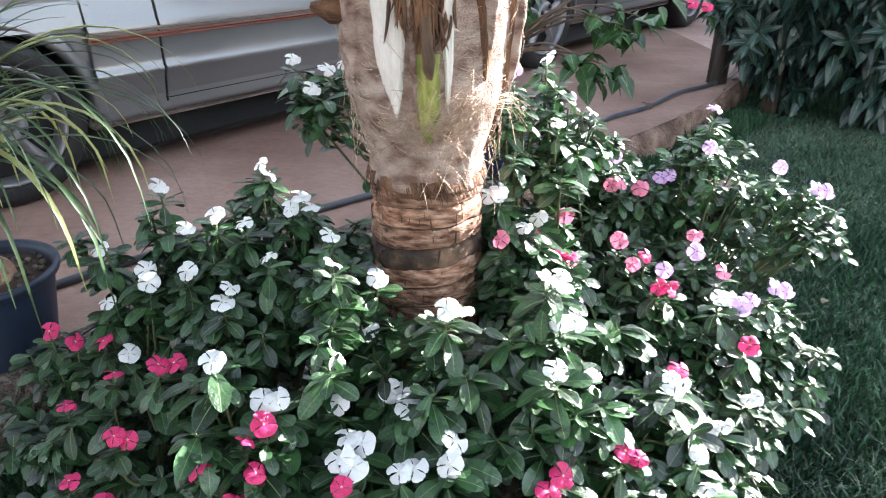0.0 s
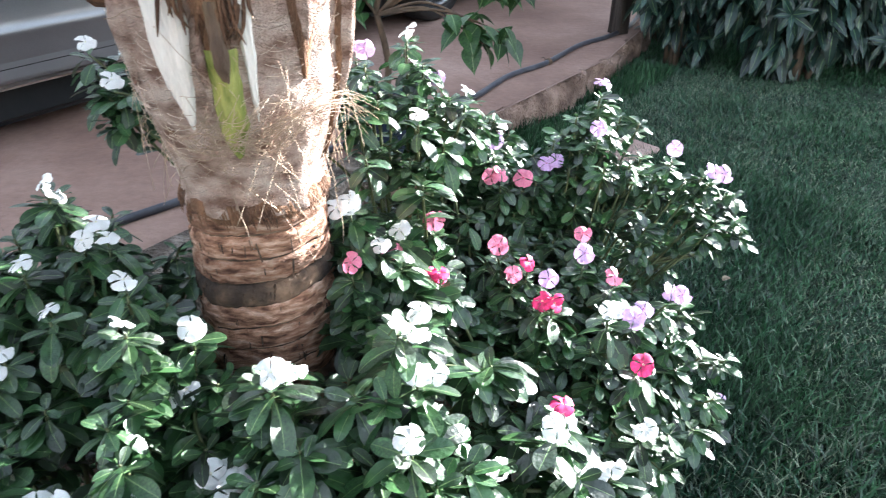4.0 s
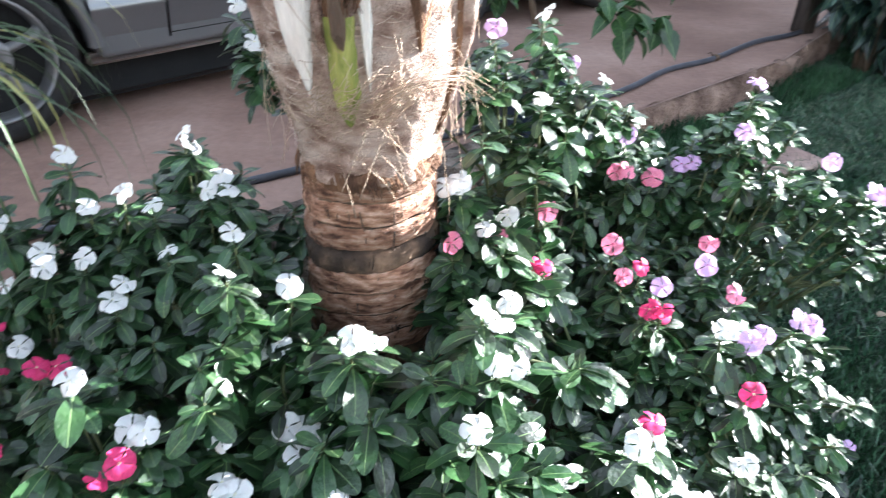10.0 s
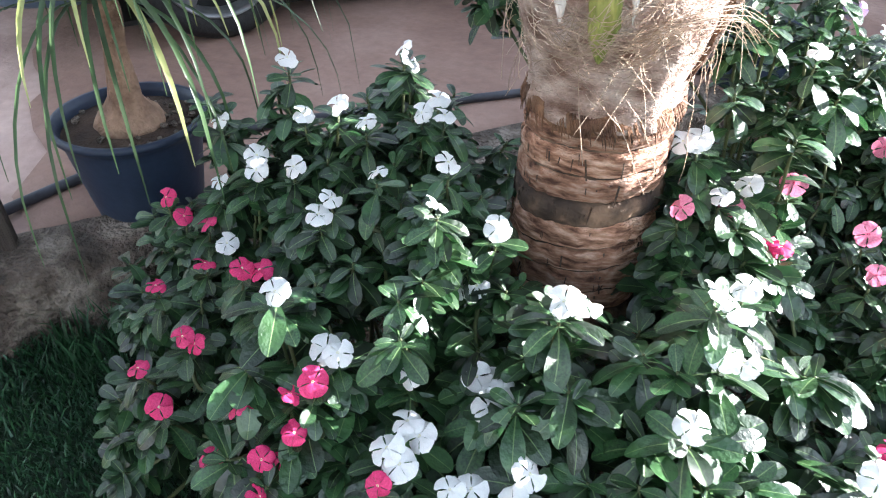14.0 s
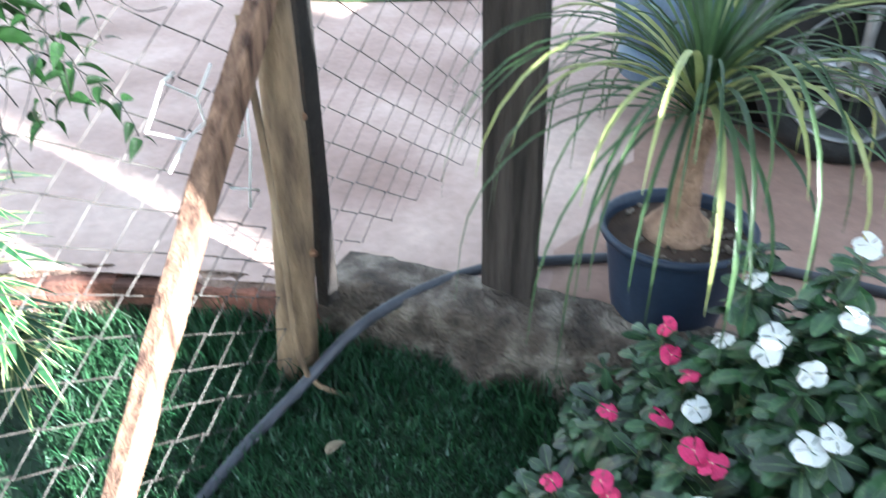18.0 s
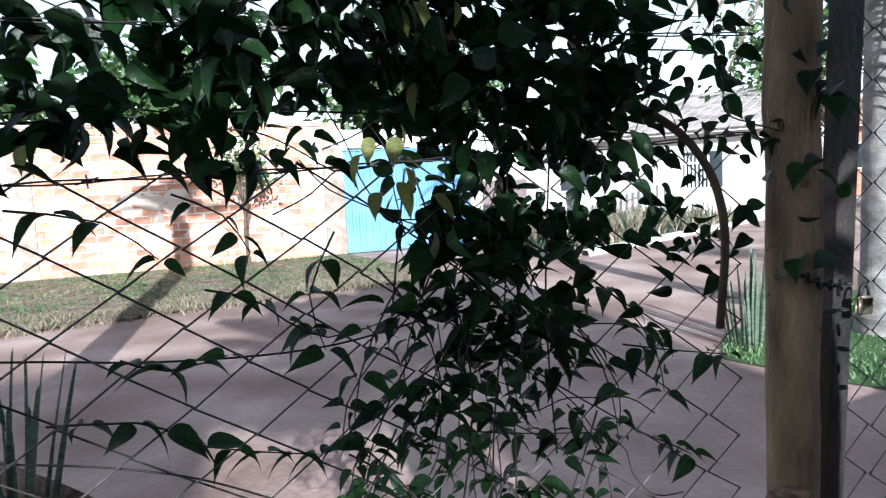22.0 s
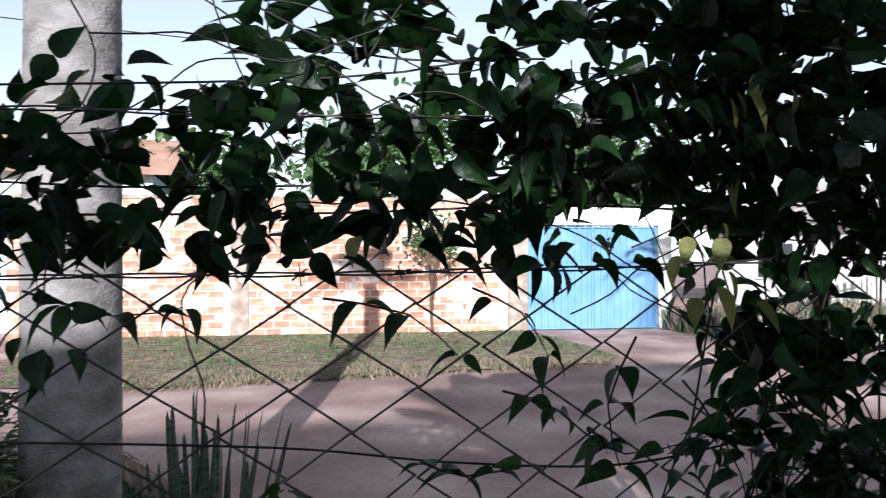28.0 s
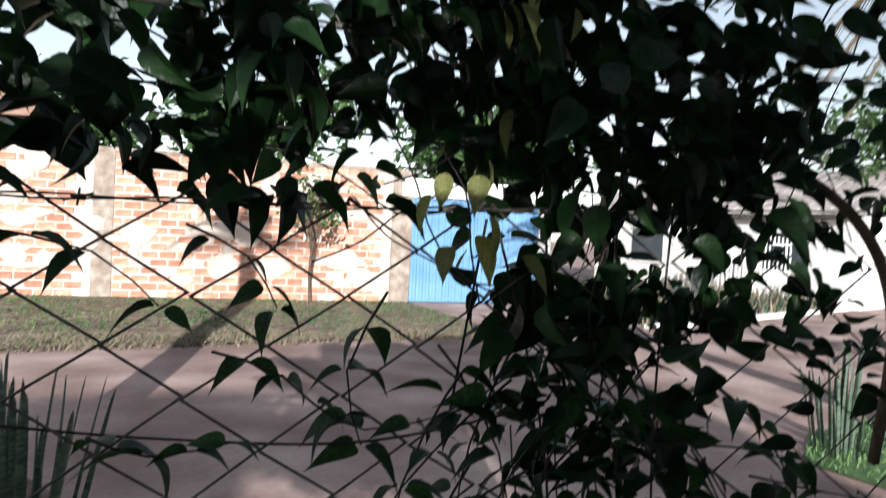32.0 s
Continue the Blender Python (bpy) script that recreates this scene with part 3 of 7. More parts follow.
rough_strip("kerb_inner", KERB_LINE[4:7], 0.21, -0.02, GZ + 0.035, M_KERB, "stained crumbling concrete kerb above the lawn", "kerb", 0.024, 0.03, -0.05)
rough_strip("kerb_garden", KERB_LINE[6:] + [(1.85, 4.75), (2.4, 5.6)], 0.07, -0.02, GZ - 0.006, M_EARTH, "low crumbled kerb between drive and lawn", "kerb", 0.022, 0.03, -0.012)
rough_strip("kerb_street", KERB_LINE[:5], 0.09, -0.02, GZ - 0.005, M_EARTH, "rough earthy street kerb with brick edge", "kerb", 0.016, 0.05, -0.03)
rough_strip("patio_ledge", [(2.3, 5.52), (4.75, 5.46), (7.6, 3.92)], 0.2, -0.02, PZ + 0.02, M_SOIL, "dark stained concrete patio ledge", "kerb", 0.01, 0.1)
rough_strip("kerb_far", [(-12.0, -1.15), (-19.3, 1.95), (-30, 6.5)], 0.25, GZ - 0.1, GZ + 0.1, M_PLASTER, "pale concrete kerb across the street", "kerb", 0.01, 0.3)

# ---- palm trunk in the flower bed ----
PALM = (-0.045, 1.53, 0.0)


def garden_palm():
    top = thing("palm_tree", PALM, "young palm with ringed trunk and fibrous leaf bases", "palm tree")
    prof = []
    rings = 15
    for i in range(rings):
        z0, z1 = 0.745 * i / rings, 0.745 * (i + 1) / rings
        r = np.interp(z0, [0, 0.1, 0.25, 0.5, 0.75], [0.185, 0.158, 0.14, 0.129, 0.126])
        prof += [(r + 0.001, z0 + 0.003), (r + 0.006, z0 + 0.25 * (z1 - z0)), (r + 0.006, z0 + 0.7 * (z1 - z0)), (r + 0.001, z1 - 0.007), (r - 0.005, z1 - 0.003)]
    prof.append((0.118, 0.75))

    def wob(w, z):
        x, y = math.cos(w), math.sin(w)
        return 0.007 * noise.noise(Vector((x * 2, y * 2, z * 5))) + 0.006 * noise.noise(Vector((x * 9, y * 9, z * 40)))

    def tilt(v):
        return [(x, y, z + 0.012 * math.sin(2.0 + math.atan2(y, x)) + 0.008 * noise.noise(Vector((x * 12, y * 12, z * 3)))) for x, y, z in v]

    v, f = lathe([(r - 0.006, z) for r, z in prof[::5]] + [(0.11, 0.75)], 48, wob)
    part("trunk", Geo().add(tilt(v), f), M_SCAR, top)
    for i in range(rings):
        v, f = lathe(prof[i * 5:i * 5 + 5], 72, wob)
        dark = i in (6, 11)
        part("ring", Geo().add(tilt(v), f), M_SCAR if dark else M_BARK, top, "charred dark ring" if dark else "")
    for i in range(4, rings):
        g = Geo()
        for k in range(rnd.randrange(16, 30)):
            w = rnd.uniform(0, 6.28)
            z = 0.745 * (i + rnd.uniform(0.35, 0.6)) / rings
            r = np.interp(z, [0, 0.1, 0.25, 0.5, 0.75], [0.185, 0.158, 0.14, 0.129, 0.126]) + 0.0055
            h = rnd.uniform(0.006, 0.022)
            x, y = r * math.cos(w), r * math.sin(w)
            lift = 0.012 * math.sin(2 + w) + 0.008 * noise.noise(Vector((x * 12, y * 12, z * 3)))
            m = Matrix.Rotation(w, 4, "Z") @ Matrix.Translation((r + wob(w, z), 0, z + lift)) @ Matrix.Rotation(rnd.uniform(-0.2, 0.2), 4, "X")
            g.add(*cbox(0.003, rnd.choice([0.001, 0.0016, 0.0022, 0.003]), 2 * h, 0.0005), m=m)
        part("bark_crack", g, M_SCAR, top, kind="stuff")
    prof = [(0.118, 0.725), (0.134, 0.735), (0.139, 0.75), (0.131, 0.765), (0.130, 0.79), (0.140, 0.83), (0.155, 0.885), (0.168, 0.95), (0.176, 1.02), (0.180, 1.1),
            (0.182, 1.2), (0.18, 1.4), (0.165, 1.7), (0.12, 2.0), (0.06, 2.25)]
    prof = [(np.interp(z, [p[1] for p in prof], [p[0] for p in prof]), z) for z in np.linspace(0.725, 2.25, 90)]

    def wob2(w, z):
        x, y = math.cos(w), math.sin(w)
        return (0.012 * noise.noise(Vector((x * 1.6, y * 1.6, z * 2.5))) + 0.007 * noise.noise(Vector((x * 5, y * 5, z * 10)))
                + 0.004 * noise.noise(Vector((x * 18, y * 18, z * 30))))

    v, f = lathe([(0.12, 0.722), (0.131, 0.728), (0.139, 0.742), (0.137, 0.758), (0.124, 0.768)], 72, lambda w, z: 0.010 * noise.noise(Vector((math.cos(w) * 4, math.sin(w) * 4, z * 9))))
    part("sheath_rim", Geo().add([(x, y, z + 0.016 * noise.noise(Vector((x * 18, y * 18, 2)))) for x, y, z in v], f), M_HUSK, top, "dark frayed rim of the sheath")
    v, f = lathe(prof, 72, wob2)
    part("sheath", Geo().add(v, f), M_FIBRE, top, "shaggy grey-brown fibre sheath")

    g = Geo()
    for k in range(150):
        w = rnd.uniform(0, 6.28)
        p = [(0.132 * math.cos(w), 0.132 * math.sin(w), 0.765), (0.139 * math.cos(w + 0.05), 0.139 * math.sin(w + 0.05), 0.745), (0.141 * math.cos(w + 0.1), 0.141 * math.sin(w + 0.1), 0.745 - rnd.uniform(0.0, 0.035))]
        g.add(*tube(spline(p, 5), [0.0022, 0.002, 0.0017, 0.0012, 0.0004], 4))
    part("rim_fringe", g, M_HUSK, top, "brown frayed fringe", kind="stuff")

    def strip(a0, w0, z0, z1, lift, m, name, taper=0.6, drift=0.0, edge=None):
        """A cut leaf base: a curved plate that hugs the trunk, pointed below, with a ragged darker border."""
        v, f, mi = [], [], []
        rows, cols = 26, 11
        for i in range(rows + 1):
            t = i / rows
            z = z0 + (z1 - z0) * t
            half = w0 * min(1, (t / taper) ** 0.6 if t > 0 else 0.04) * (1 + 0.12 * noise.noise(Vector((z * 22, a0 * 5, 1))))
            base = np.interp(z, [p[1] for p in prof], [p[0] for p in prof])
            for j in range(cols):
                s = 2 * j / (cols - 1) - 1
                a = a0 + s * half + 0.03 * math.sin(z * 9) + drift * t + 0.014 * noise.noise(Vector((z * 40, s * 3, a0)))
                r = base + wob2(a, z) + lift * (1 - abs(s) ** 5) * min(1, 3 * t + 0.1) + 0.003 - 0.006 * abs(s) ** 6 + 0.005 * noise.noise(Vector((a * 14, z * 22, a0)))
                v.append((r * math.cos(a), r * math.sin(a), z))
        for i in range(rows):
            for j in range(cols - 1):
                q = i * cols + j
                f.append((q, q + 1, q + 1 + cols, q + cols))
                mi.append(1 if edge and (j in (0, cols - 2) or i < 3) else 0)
        return part(name, Geo().add(v, f, mi), [m, edge] if edge else m, top)

    front = -math.pi / 2
    strip(front - 0.36, 0.19, 0.915, 1.85, 0.012, M_PALE, "pale_leaf_base", 0.15)
    strip(front + 0.0, 0.15, 0.92, 1.85, 0.008, M_HUSK, "husk", 0.1)
    strip(front + 0.03, 0.15, 0.86, 1.05, 0.011, M_GREENPET, "green_leaf_base", 0.35)
    strip(front + 0.05, 0.075, 0.985, 1.12, 0.022, M_WOODLOG, "dry_leaf_base", 0.3)
    strip(front - 0.10, 0.04, 0.93, 1.2, 0.018, M_FIBRE, "dry_leaf_base", 0.3)
    strip(front + 0.26, 0.075, 0.93, 1.85, 0.016, M_PALE, "pale_leaf_base", 0.2)
    # Dark plates just wider than the leaf bases paint their edge shadows.
    strip(front + 0.76, 0.35, 0.985, 1.85, 0.018, M_HUSK, "husk", 0.5, 0.1)
    strip(front + 0.77, 0.34, 1.025, 1.85, 0.034, M_FIBRE, "leaf_base", 0.5, 0.1)
    # Again a dark plate below, as the shadow line of the base over it.
    strip(front + 1.49, 0.225, 0.80, 1.85, 0.012, M_HUSK, "husk", 0.7, -0.25)
    strip(front + 1.50, 0.22, 0.82, 1.85, 0.028, M_FIBRE, "leaf_base", 0.7, -0.25)
    strip(front - 0.90, 0.30, 0.975, 1.85, 0.022, M_FIBRE, "leaf_base", 0.4)
    for k in range(3, 7):
        strip(front + 1.3 + k * 0.52, 0.26, 0.9 + 0.05 * (k % 3), 1.85, 0.024, M_FIBRE, "leaf_base", 0.5, 0.0, M_HUSK)
    g = Geo()
    for k in range(1000):
        a, z = rnd.uniform(-3.5, 0.6), rnd.uniform(0.78, 1.45)
        slope = rnd.gauss(0, 0.7)
        p = []
        for i in range(4):
            aa, zz = a + 0.045 * i, z + 0.006 * slope * i
            r = np.interp(zz, [q[1] for q in prof], [q[0] for q in prof]) + wob2(aa, zz) + 0.002 + 0.004 * math.sin(i * 1.05)
            p.append((r * math.cos(aa), r * math.sin(aa), zz))
        g.add(*tube(p, 0.00055, 3, False))
    part("fine_fibre", g, mat("pale_fibre", (0.36, 0.25, 0.17), (0.70, 0.59, 0.49), 10, 0.8, 0, 60, island=0.5), top, "fine pale fibres", kind="stuff")
    # dark torn husk over the cut and a flap on the far shoulder
    g = Geo()
    for k in range(90):
        a = front + 0.02 + rnd.gauss(0, 0.16)
        z = 1.10 + rnd.uniform(-0.01, 0.16)
        r = np.interp(z, [q[1] for q in prof], [q[0] for q in prof]) + 0.016
        p = [(r * math.cos(a), r * math.sin(a), z + 0.05), ((r + 0.012) * math.cos(a), (r + 0.012) * math.sin(a), z), ((r + rnd.uniform(0, 0.012)) * math.cos(a + rnd.gauss(0, 0.06)), (r + 0.006) * math.sin(a), z - rnd.uniform(0.02, 0.06))]
        g.add(*tube(spline(p, 6), [0.004, 0.004, 0.0035, 0.003, 0.002, 0.0006], 4))
    part("torn_husk", g, M_HUSK, top, "torn dark brown husk", kind="stuff")
    v, f = lathe([(0.001, 0.0), (0.022, 0.012), (0.026, 0.03), (0.016, 0.05), (0.004, 0.075)], 12, lambda w, z: 0.005 * math.sin(3 * w))
    flap = part("husk_flap", Geo().add(v, f), M_HUSK, top)
    flap.matrix_local = Matrix.Translation((-0.165, -0.05, 1.10)) @ Matrix.Rotation(-1.35, 4, "Y") @ Matrix.Scale(0.4, 4, (0, 1, 0))
    g = Geo()
    for k in range(170):
        a = rnd.uniform(0, 6.28)
        z = rnd.choice([rnd.uniform(0.78, 1.25), rnd.uniform(0.86, 0.98)])
        r = np.interp(z, [p[1] for p in prof], [p[0] for p in prof]) + 0.008
        p = [(r * math.cos(a), r * math.sin(a), z)]
        da, dz = rnd.uniform(-0.14, 0.14), rnd.uniform(-0.03, 0.03)
        for i in range(5):
            a += da
            r += rnd.uniform(-0.004, 0.009)
            dz += rnd.uniform(-0.012, 0.008)
            z += dz
            p.append((r * math.cos(a), r * math.sin(a), z))
        g.add(*tube(spline(p, 9), 0.0006, 3))
    for k in range(46):
        a, z = front + rnd.uniform(-0.75, 0.35), rnd.gauss(0.905, 0.016)
        bow = rnd.uniform(0.01, 0.05)
        p = []
        for i in range(6):
            aa = a + 0.11 * i
            zz = z - bow * math.sin(math.pi * i / 5) + 0.012 * i * rnd.uniform(0.3, 1)
            r = np.interp(zz, [q[1] for q in prof], [q[0] for q in prof]) + 0.014 + rnd.uniform(0, 0.008)
            p.append((r * math.cos(aa), r * math.sin(aa), zz))
        g.add(*tube(spline(p, 10), 0.0007, 3))
    tuft = [(0.06, -0.175, 0.915), (0.13, -0.15, 0.945), (0.185, -0.085, 0.94), (0.225, -0.03, 0.90)]
    for k in range(14):
        o = np.array([rnd.gauss(0, 0.008), rnd.gauss(0, 0.012), rnd.gauss(0, 0.008)])
        g.add(*tube(spline(np.array(tuft) + o * np.array([[0.4], [0.7], [1.2], [2.2]]), 10), 0.0006, 3))
    part("fibre", g, mat("loose_fibre", (0.34, 0.24, 0.16), (0.58, 0.45, 0.34), 10, 0.8, 0, 60), top, "loose tan fibres", kind="stuff")
    # Crown out of view; fronds added dense and low for the shade they cast.
    for k in range(18):
        frond(top, (0.04 * math.cos(k * 2.4), 0.04 * math.sin(k * 2.4), 1.9 + 0.012 * k), k * 2.4 + 0.5, 36 + (k * 11) % 26, 1.95, 0.30, 0.52, 70)
    for k in range(11):
        frond(top, (0.04, -0.06, 1.86 + 0.02 * k), radians(-84 + 10 * k), 7 + (k * 5) % 16, 1.25, 0.14, 0.46, 60)
    for k in range(22):
        frond(top, (0.05 * math.cos(k * 2.4), 0.05 * math.sin(k * 2.4), 1.95 + 0.015 * k), k * 2.4, 56 + (k * 7) % 30, 1.9, 0.5, 0.42, 60)
    return top


def frond(top, base, angle, rise, length, droop, wide=0.26, count=30, m=None):
    """A feather frond: a rib and two rows of leaflets."""
    rise = radians(rise)
    way = np.array([math.cos(angle) * math.cos(rise), math.sin(angle) * math.cos(rise), math.sin(rise)])
    side = np.array([-math.sin(angle), math.cos(angle), 0])
    pts = np.array([np.array(base) + way * length * t - np.array([0, 0, droop * length * t ** 2.2]) for t in np.linspace(0, 1, 12)])
    g = Geo()
    g.add(*tube(pts, np.linspace(0.016, 0.003, 12), 5))
    for i in range(count):
        t = 0.18 + 0.8 * i / count
        p = np.array([np.interp(t, np.linspace(0, 1, 12), pts[:, k]) for k in range(3)])
        ln = wide * math.sin(math.pi * min(0.97, t * 0.9 + 0.1)) ** 0.5
        for s in (-1, 1):
            d = side * s * 0.85 + way * 0.55
            q = p + d * ln - np.array([0, 0, 0.4 * ln])
            mid = (p + q) / 2 + np.array([0, 0, 0.06 * ln])
            w = way * 0.012
            g.add([p - w, p + w, mid + w, mid - w, q], [(0, 1, 2, 3), (3, 2, 4)])
    return part("frond", g, m or M_FARLEAF, top)


garden_palm()
WHITE_BACK = [
    (-0.67, 1.50, 0.71), (-0.43, 1.57, 0.72), (-0.45, 1.58, 0.74), (-0.34, 1.50, 0.69), (-0.36, 1.47, 0.67),
    (-0.31, 1.46, 0.68), (-0.59, 1.42, 0.64), (-0.53, 1.45, 0.66), (-0.46, 1.43, 0.65), (-0.80, 1.42, 0.58),
    (-0.57, 1.34, 0.57), (-0.38, 1.32, 0.62), (-0.24, 1.31, 0.68), (-0.77, 1.35, 0.48), (-0.67, 1.36, 0.56),
    (-0.66, 1.34, 0.54), (-0.47, 1.26, 0.54), (-0.46, 1.29, 0.56), (-0.22, 1.22, 0.66), (-0.14, 1.29, 0.59),
    (-0.69, 1.25, 0.41),
]
WHITE_FRONT = [
    (-0.43, 1.06, 0.53), (-0.16, 1.26, 0.48), (0.01, 1.15, 0.60), (-0.31, 1.04, 0.46), (-0.20, 1.07, 0.43),
    (-0.10, 1.11, 0.43), (-0.05, 1.09, 0.44), (-0.06, 1.06, 0.43), (-0.17, 1.00, 0.41), (-0.18, 0.95, 0.40),
    (0.03, 0.98, 0.42), (0.02, 0.94, 0.40), (-0.07, 0.93, 0.39), (0.21, 1.21, 0.64), (0.25, 1.29, 0.60),
    (0.24, 1.18, 0.56), (0.22, 1.07, 0.52), (0.49, 1.18, 0.41), (0.13, 1.56, 0.69), (0.23, 1.56, 0.62),
]
WHITE_SIDE = [
    (0.27, 1.93, 0.94), (0.28, 1.70, 0.82), (0.44, 2.08, 0.75), (0.13, 1.57, 0.68), (0.67, 1.46, 0.46),
    (0.52, 1.23, 0.38), (0.60, 1.16, 0.32), (0.69, 1.24, 0.33), (0.53, 1.08, 0.31), (0.53, 1.01, 0.29),
    (0.19, 1.50, 0.62),
]
WHITE_TALL = [
    (-0.32, 1.83, 0.92), (-0.41, 1.84, 0.94), (-0.35, 1.77, 0.88), (-0.28, 1.85, 0.93),
]
CRIMSON = [
    (-0.91, 1.33, 0.41), (-0.83, 1.29, 0.41), (-0.76, 1.28, 0.42), (-0.70, 1.19, 0.40), (-0.59, 1.17, 0.44),
    (-0.78, 1.13, 0.36), (-0.64, 1.04, 0.36), (-0.72, 0.99, 0.29), (-0.63, 0.94, 0.28), (-0.44, 0.94, 0.38),
    (-0.35, 0.96, 0.43), (-0.32, 0.98, 0.45), (-0.33, 0.93, 0.38), (-0.45, 0.87, 0.32), (-0.37, 0.89, 0.34),
    (-0.34, 0.84, 0.33), (-0.17, 0.90, 0.38), (0.36, 1.03, 0.36), (0.72, 1.36, 0.39), (0.23, 0.96, 0.36),
    (0.20, 0.93, 0.35), (0.55, 1.48, 0.48), (0.31, 1.51, 0.54),
]
ROSE = [
    (0.31, 1.54, 0.51), (0.53, 1.49, 0.47), (0.52, 1.25, 0.40), (0.52, 1.60, 0.50),
]
PINK = [
    (0.31, 1.65, 0.59), (0.21, 1.53, 0.59), (0.13, 1.45, 0.61), (0.48, 1.57, 0.49), (0.67, 1.69, 0.52),
    (0.71, 1.56, 0.48), (0.56, 1.88, 0.58), (0.50, 1.87, 0.60), (0.46, 1.65, 0.52),
]
LILAC = [
    (0.76, 1.93, 0.69), (0.66, 1.94, 0.60), (0.79, 2.03, 0.78), (0.50, 1.99, 0.64), (0.34, 1.93, 0.83),
    (0.95, 1.88, 0.65), (1.04, 1.83, 0.61), (0.75, 1.47, 0.45), (0.83, 1.52, 0.46), (0.56, 1.56, 0.48),
    (0.66, 1.63, 0.50), (0.17, 1.81, 0.93),
]


# ---- periwinkles ----
VINCA_LEAF = [Geo().add(*leaf(1.0, 0.48, obovate, d, 0.18, 0.04)).mesh("leaf", [M_VINCA, M_RIB]) for d in (0.1, 0.3, 0.55)]
VINCA_RAW = [leaf(1.0, 0.48, obovate, d, 0.18, 0.03) for d in (0.15, 0.4, 0.6)]


def petal_flower(name, m, eye, cup=0.12, size=1.0):
    """Five broad overlapping petals, a little wavy, round a small eye; one across."""
    g = Geo()
    for k in range(5):
        v, f = [], []
        for i, (t, hw) in enumerate(((0.0, 0.07), (0.26, 0.16), (0.52, 0.34), (0.76, 0.51), (0.93, 0.50), (1.0, 0.34))):
            for j in (-2, -1, 0, 1, 2):
                s = j / 2
                bend = t - 0.10 * s * s * (t > 0.7)
                v.append((bend * 0.5, hw * 0.5 * s + 0.03 * t * t, 0.14 * t * (1 - t) - 0.10 * t * t + 0.06 * s * t + 0.025 * t * math.sin(5 * s + k * 1.7)))
        for i in range(5):
            for j in range(4):
                a = i * 5 + j
                f.append((a, a + 5, a + 6, a + 1))
        g.add(v, f, 0, Matrix.Rotation(2 * math.pi * k / 5 + 0.06 * (k % 3), 4, "Z") @ Matrix.Rotation(0.22 * (k % 2) - 0.12 * (k % 3), 4, "Y"))
    ring = [(0.05 * math.cos(a * 1.0472), 0.05 * math.sin(a * 1.0472), 0.022) for a in range(6)]
    g.add(ring + [(0, 0, -0.01)], [(a, (a + 1) % 6, 6) for a in range(6)], 1)
    g.add(*tube([(0, 0, 0.0), (0, 0, -0.25), (0, 0, -0.5)], [0.03, 0.02, 0.02], 5), 2)
    return g.mesh(name, [m, eye, M_STEM])


FLOWERS = {
    "white": petal_flower("flower", M_WHITE, M_EYEPALE), "crimson": petal_flower("flower", M_CRIMSON, M_EYEPALE),
    "rose": petal_flower("flower", M_ROSE, M_CRIMSON), "lilac": petal_flower("flower", M_LILAC, M_EYE),
}


def whorl(top, joined, tip, axis, size, count, single):
    """A rosette of leaves at a shoot's tip: large ones below, small ones above."""
    axis = Vector(axis).normalized()
    a0 = rnd.uniform(0, 6.28)
    for k in range(count):
        t = k / max(1, count - 1)
        a = a0 + k * 2.4
        rise = radians(42 - 58 * t + rnd.uniform(-12, 12))
        flat_way = Vector((math.cos(a), math.sin(a), 0))
        way = flat_way * math.cos(rise) + axis * math.sin(rise)
        s = size * (0.5 + 0.6 * t) * rnd.uniform(0.8, 1.15)
        m = aim(Vector(tip) - axis * (0.004 + 0.03 * t), way, rnd.uniform(-0.5, 0.5), s)
        if single:
            ob = new("leaf", VINCA_LEAF[min(2, int(t * 2.2) + rnd.randrange(2))])
            ob.parent = top
            ob.matrix_parent_inverse = top.matrix_world.inverted()
            ob.matrix_world = m
        else:
            joined.add(*VINCA_RAW[rnd.randrange(3)], m=m)


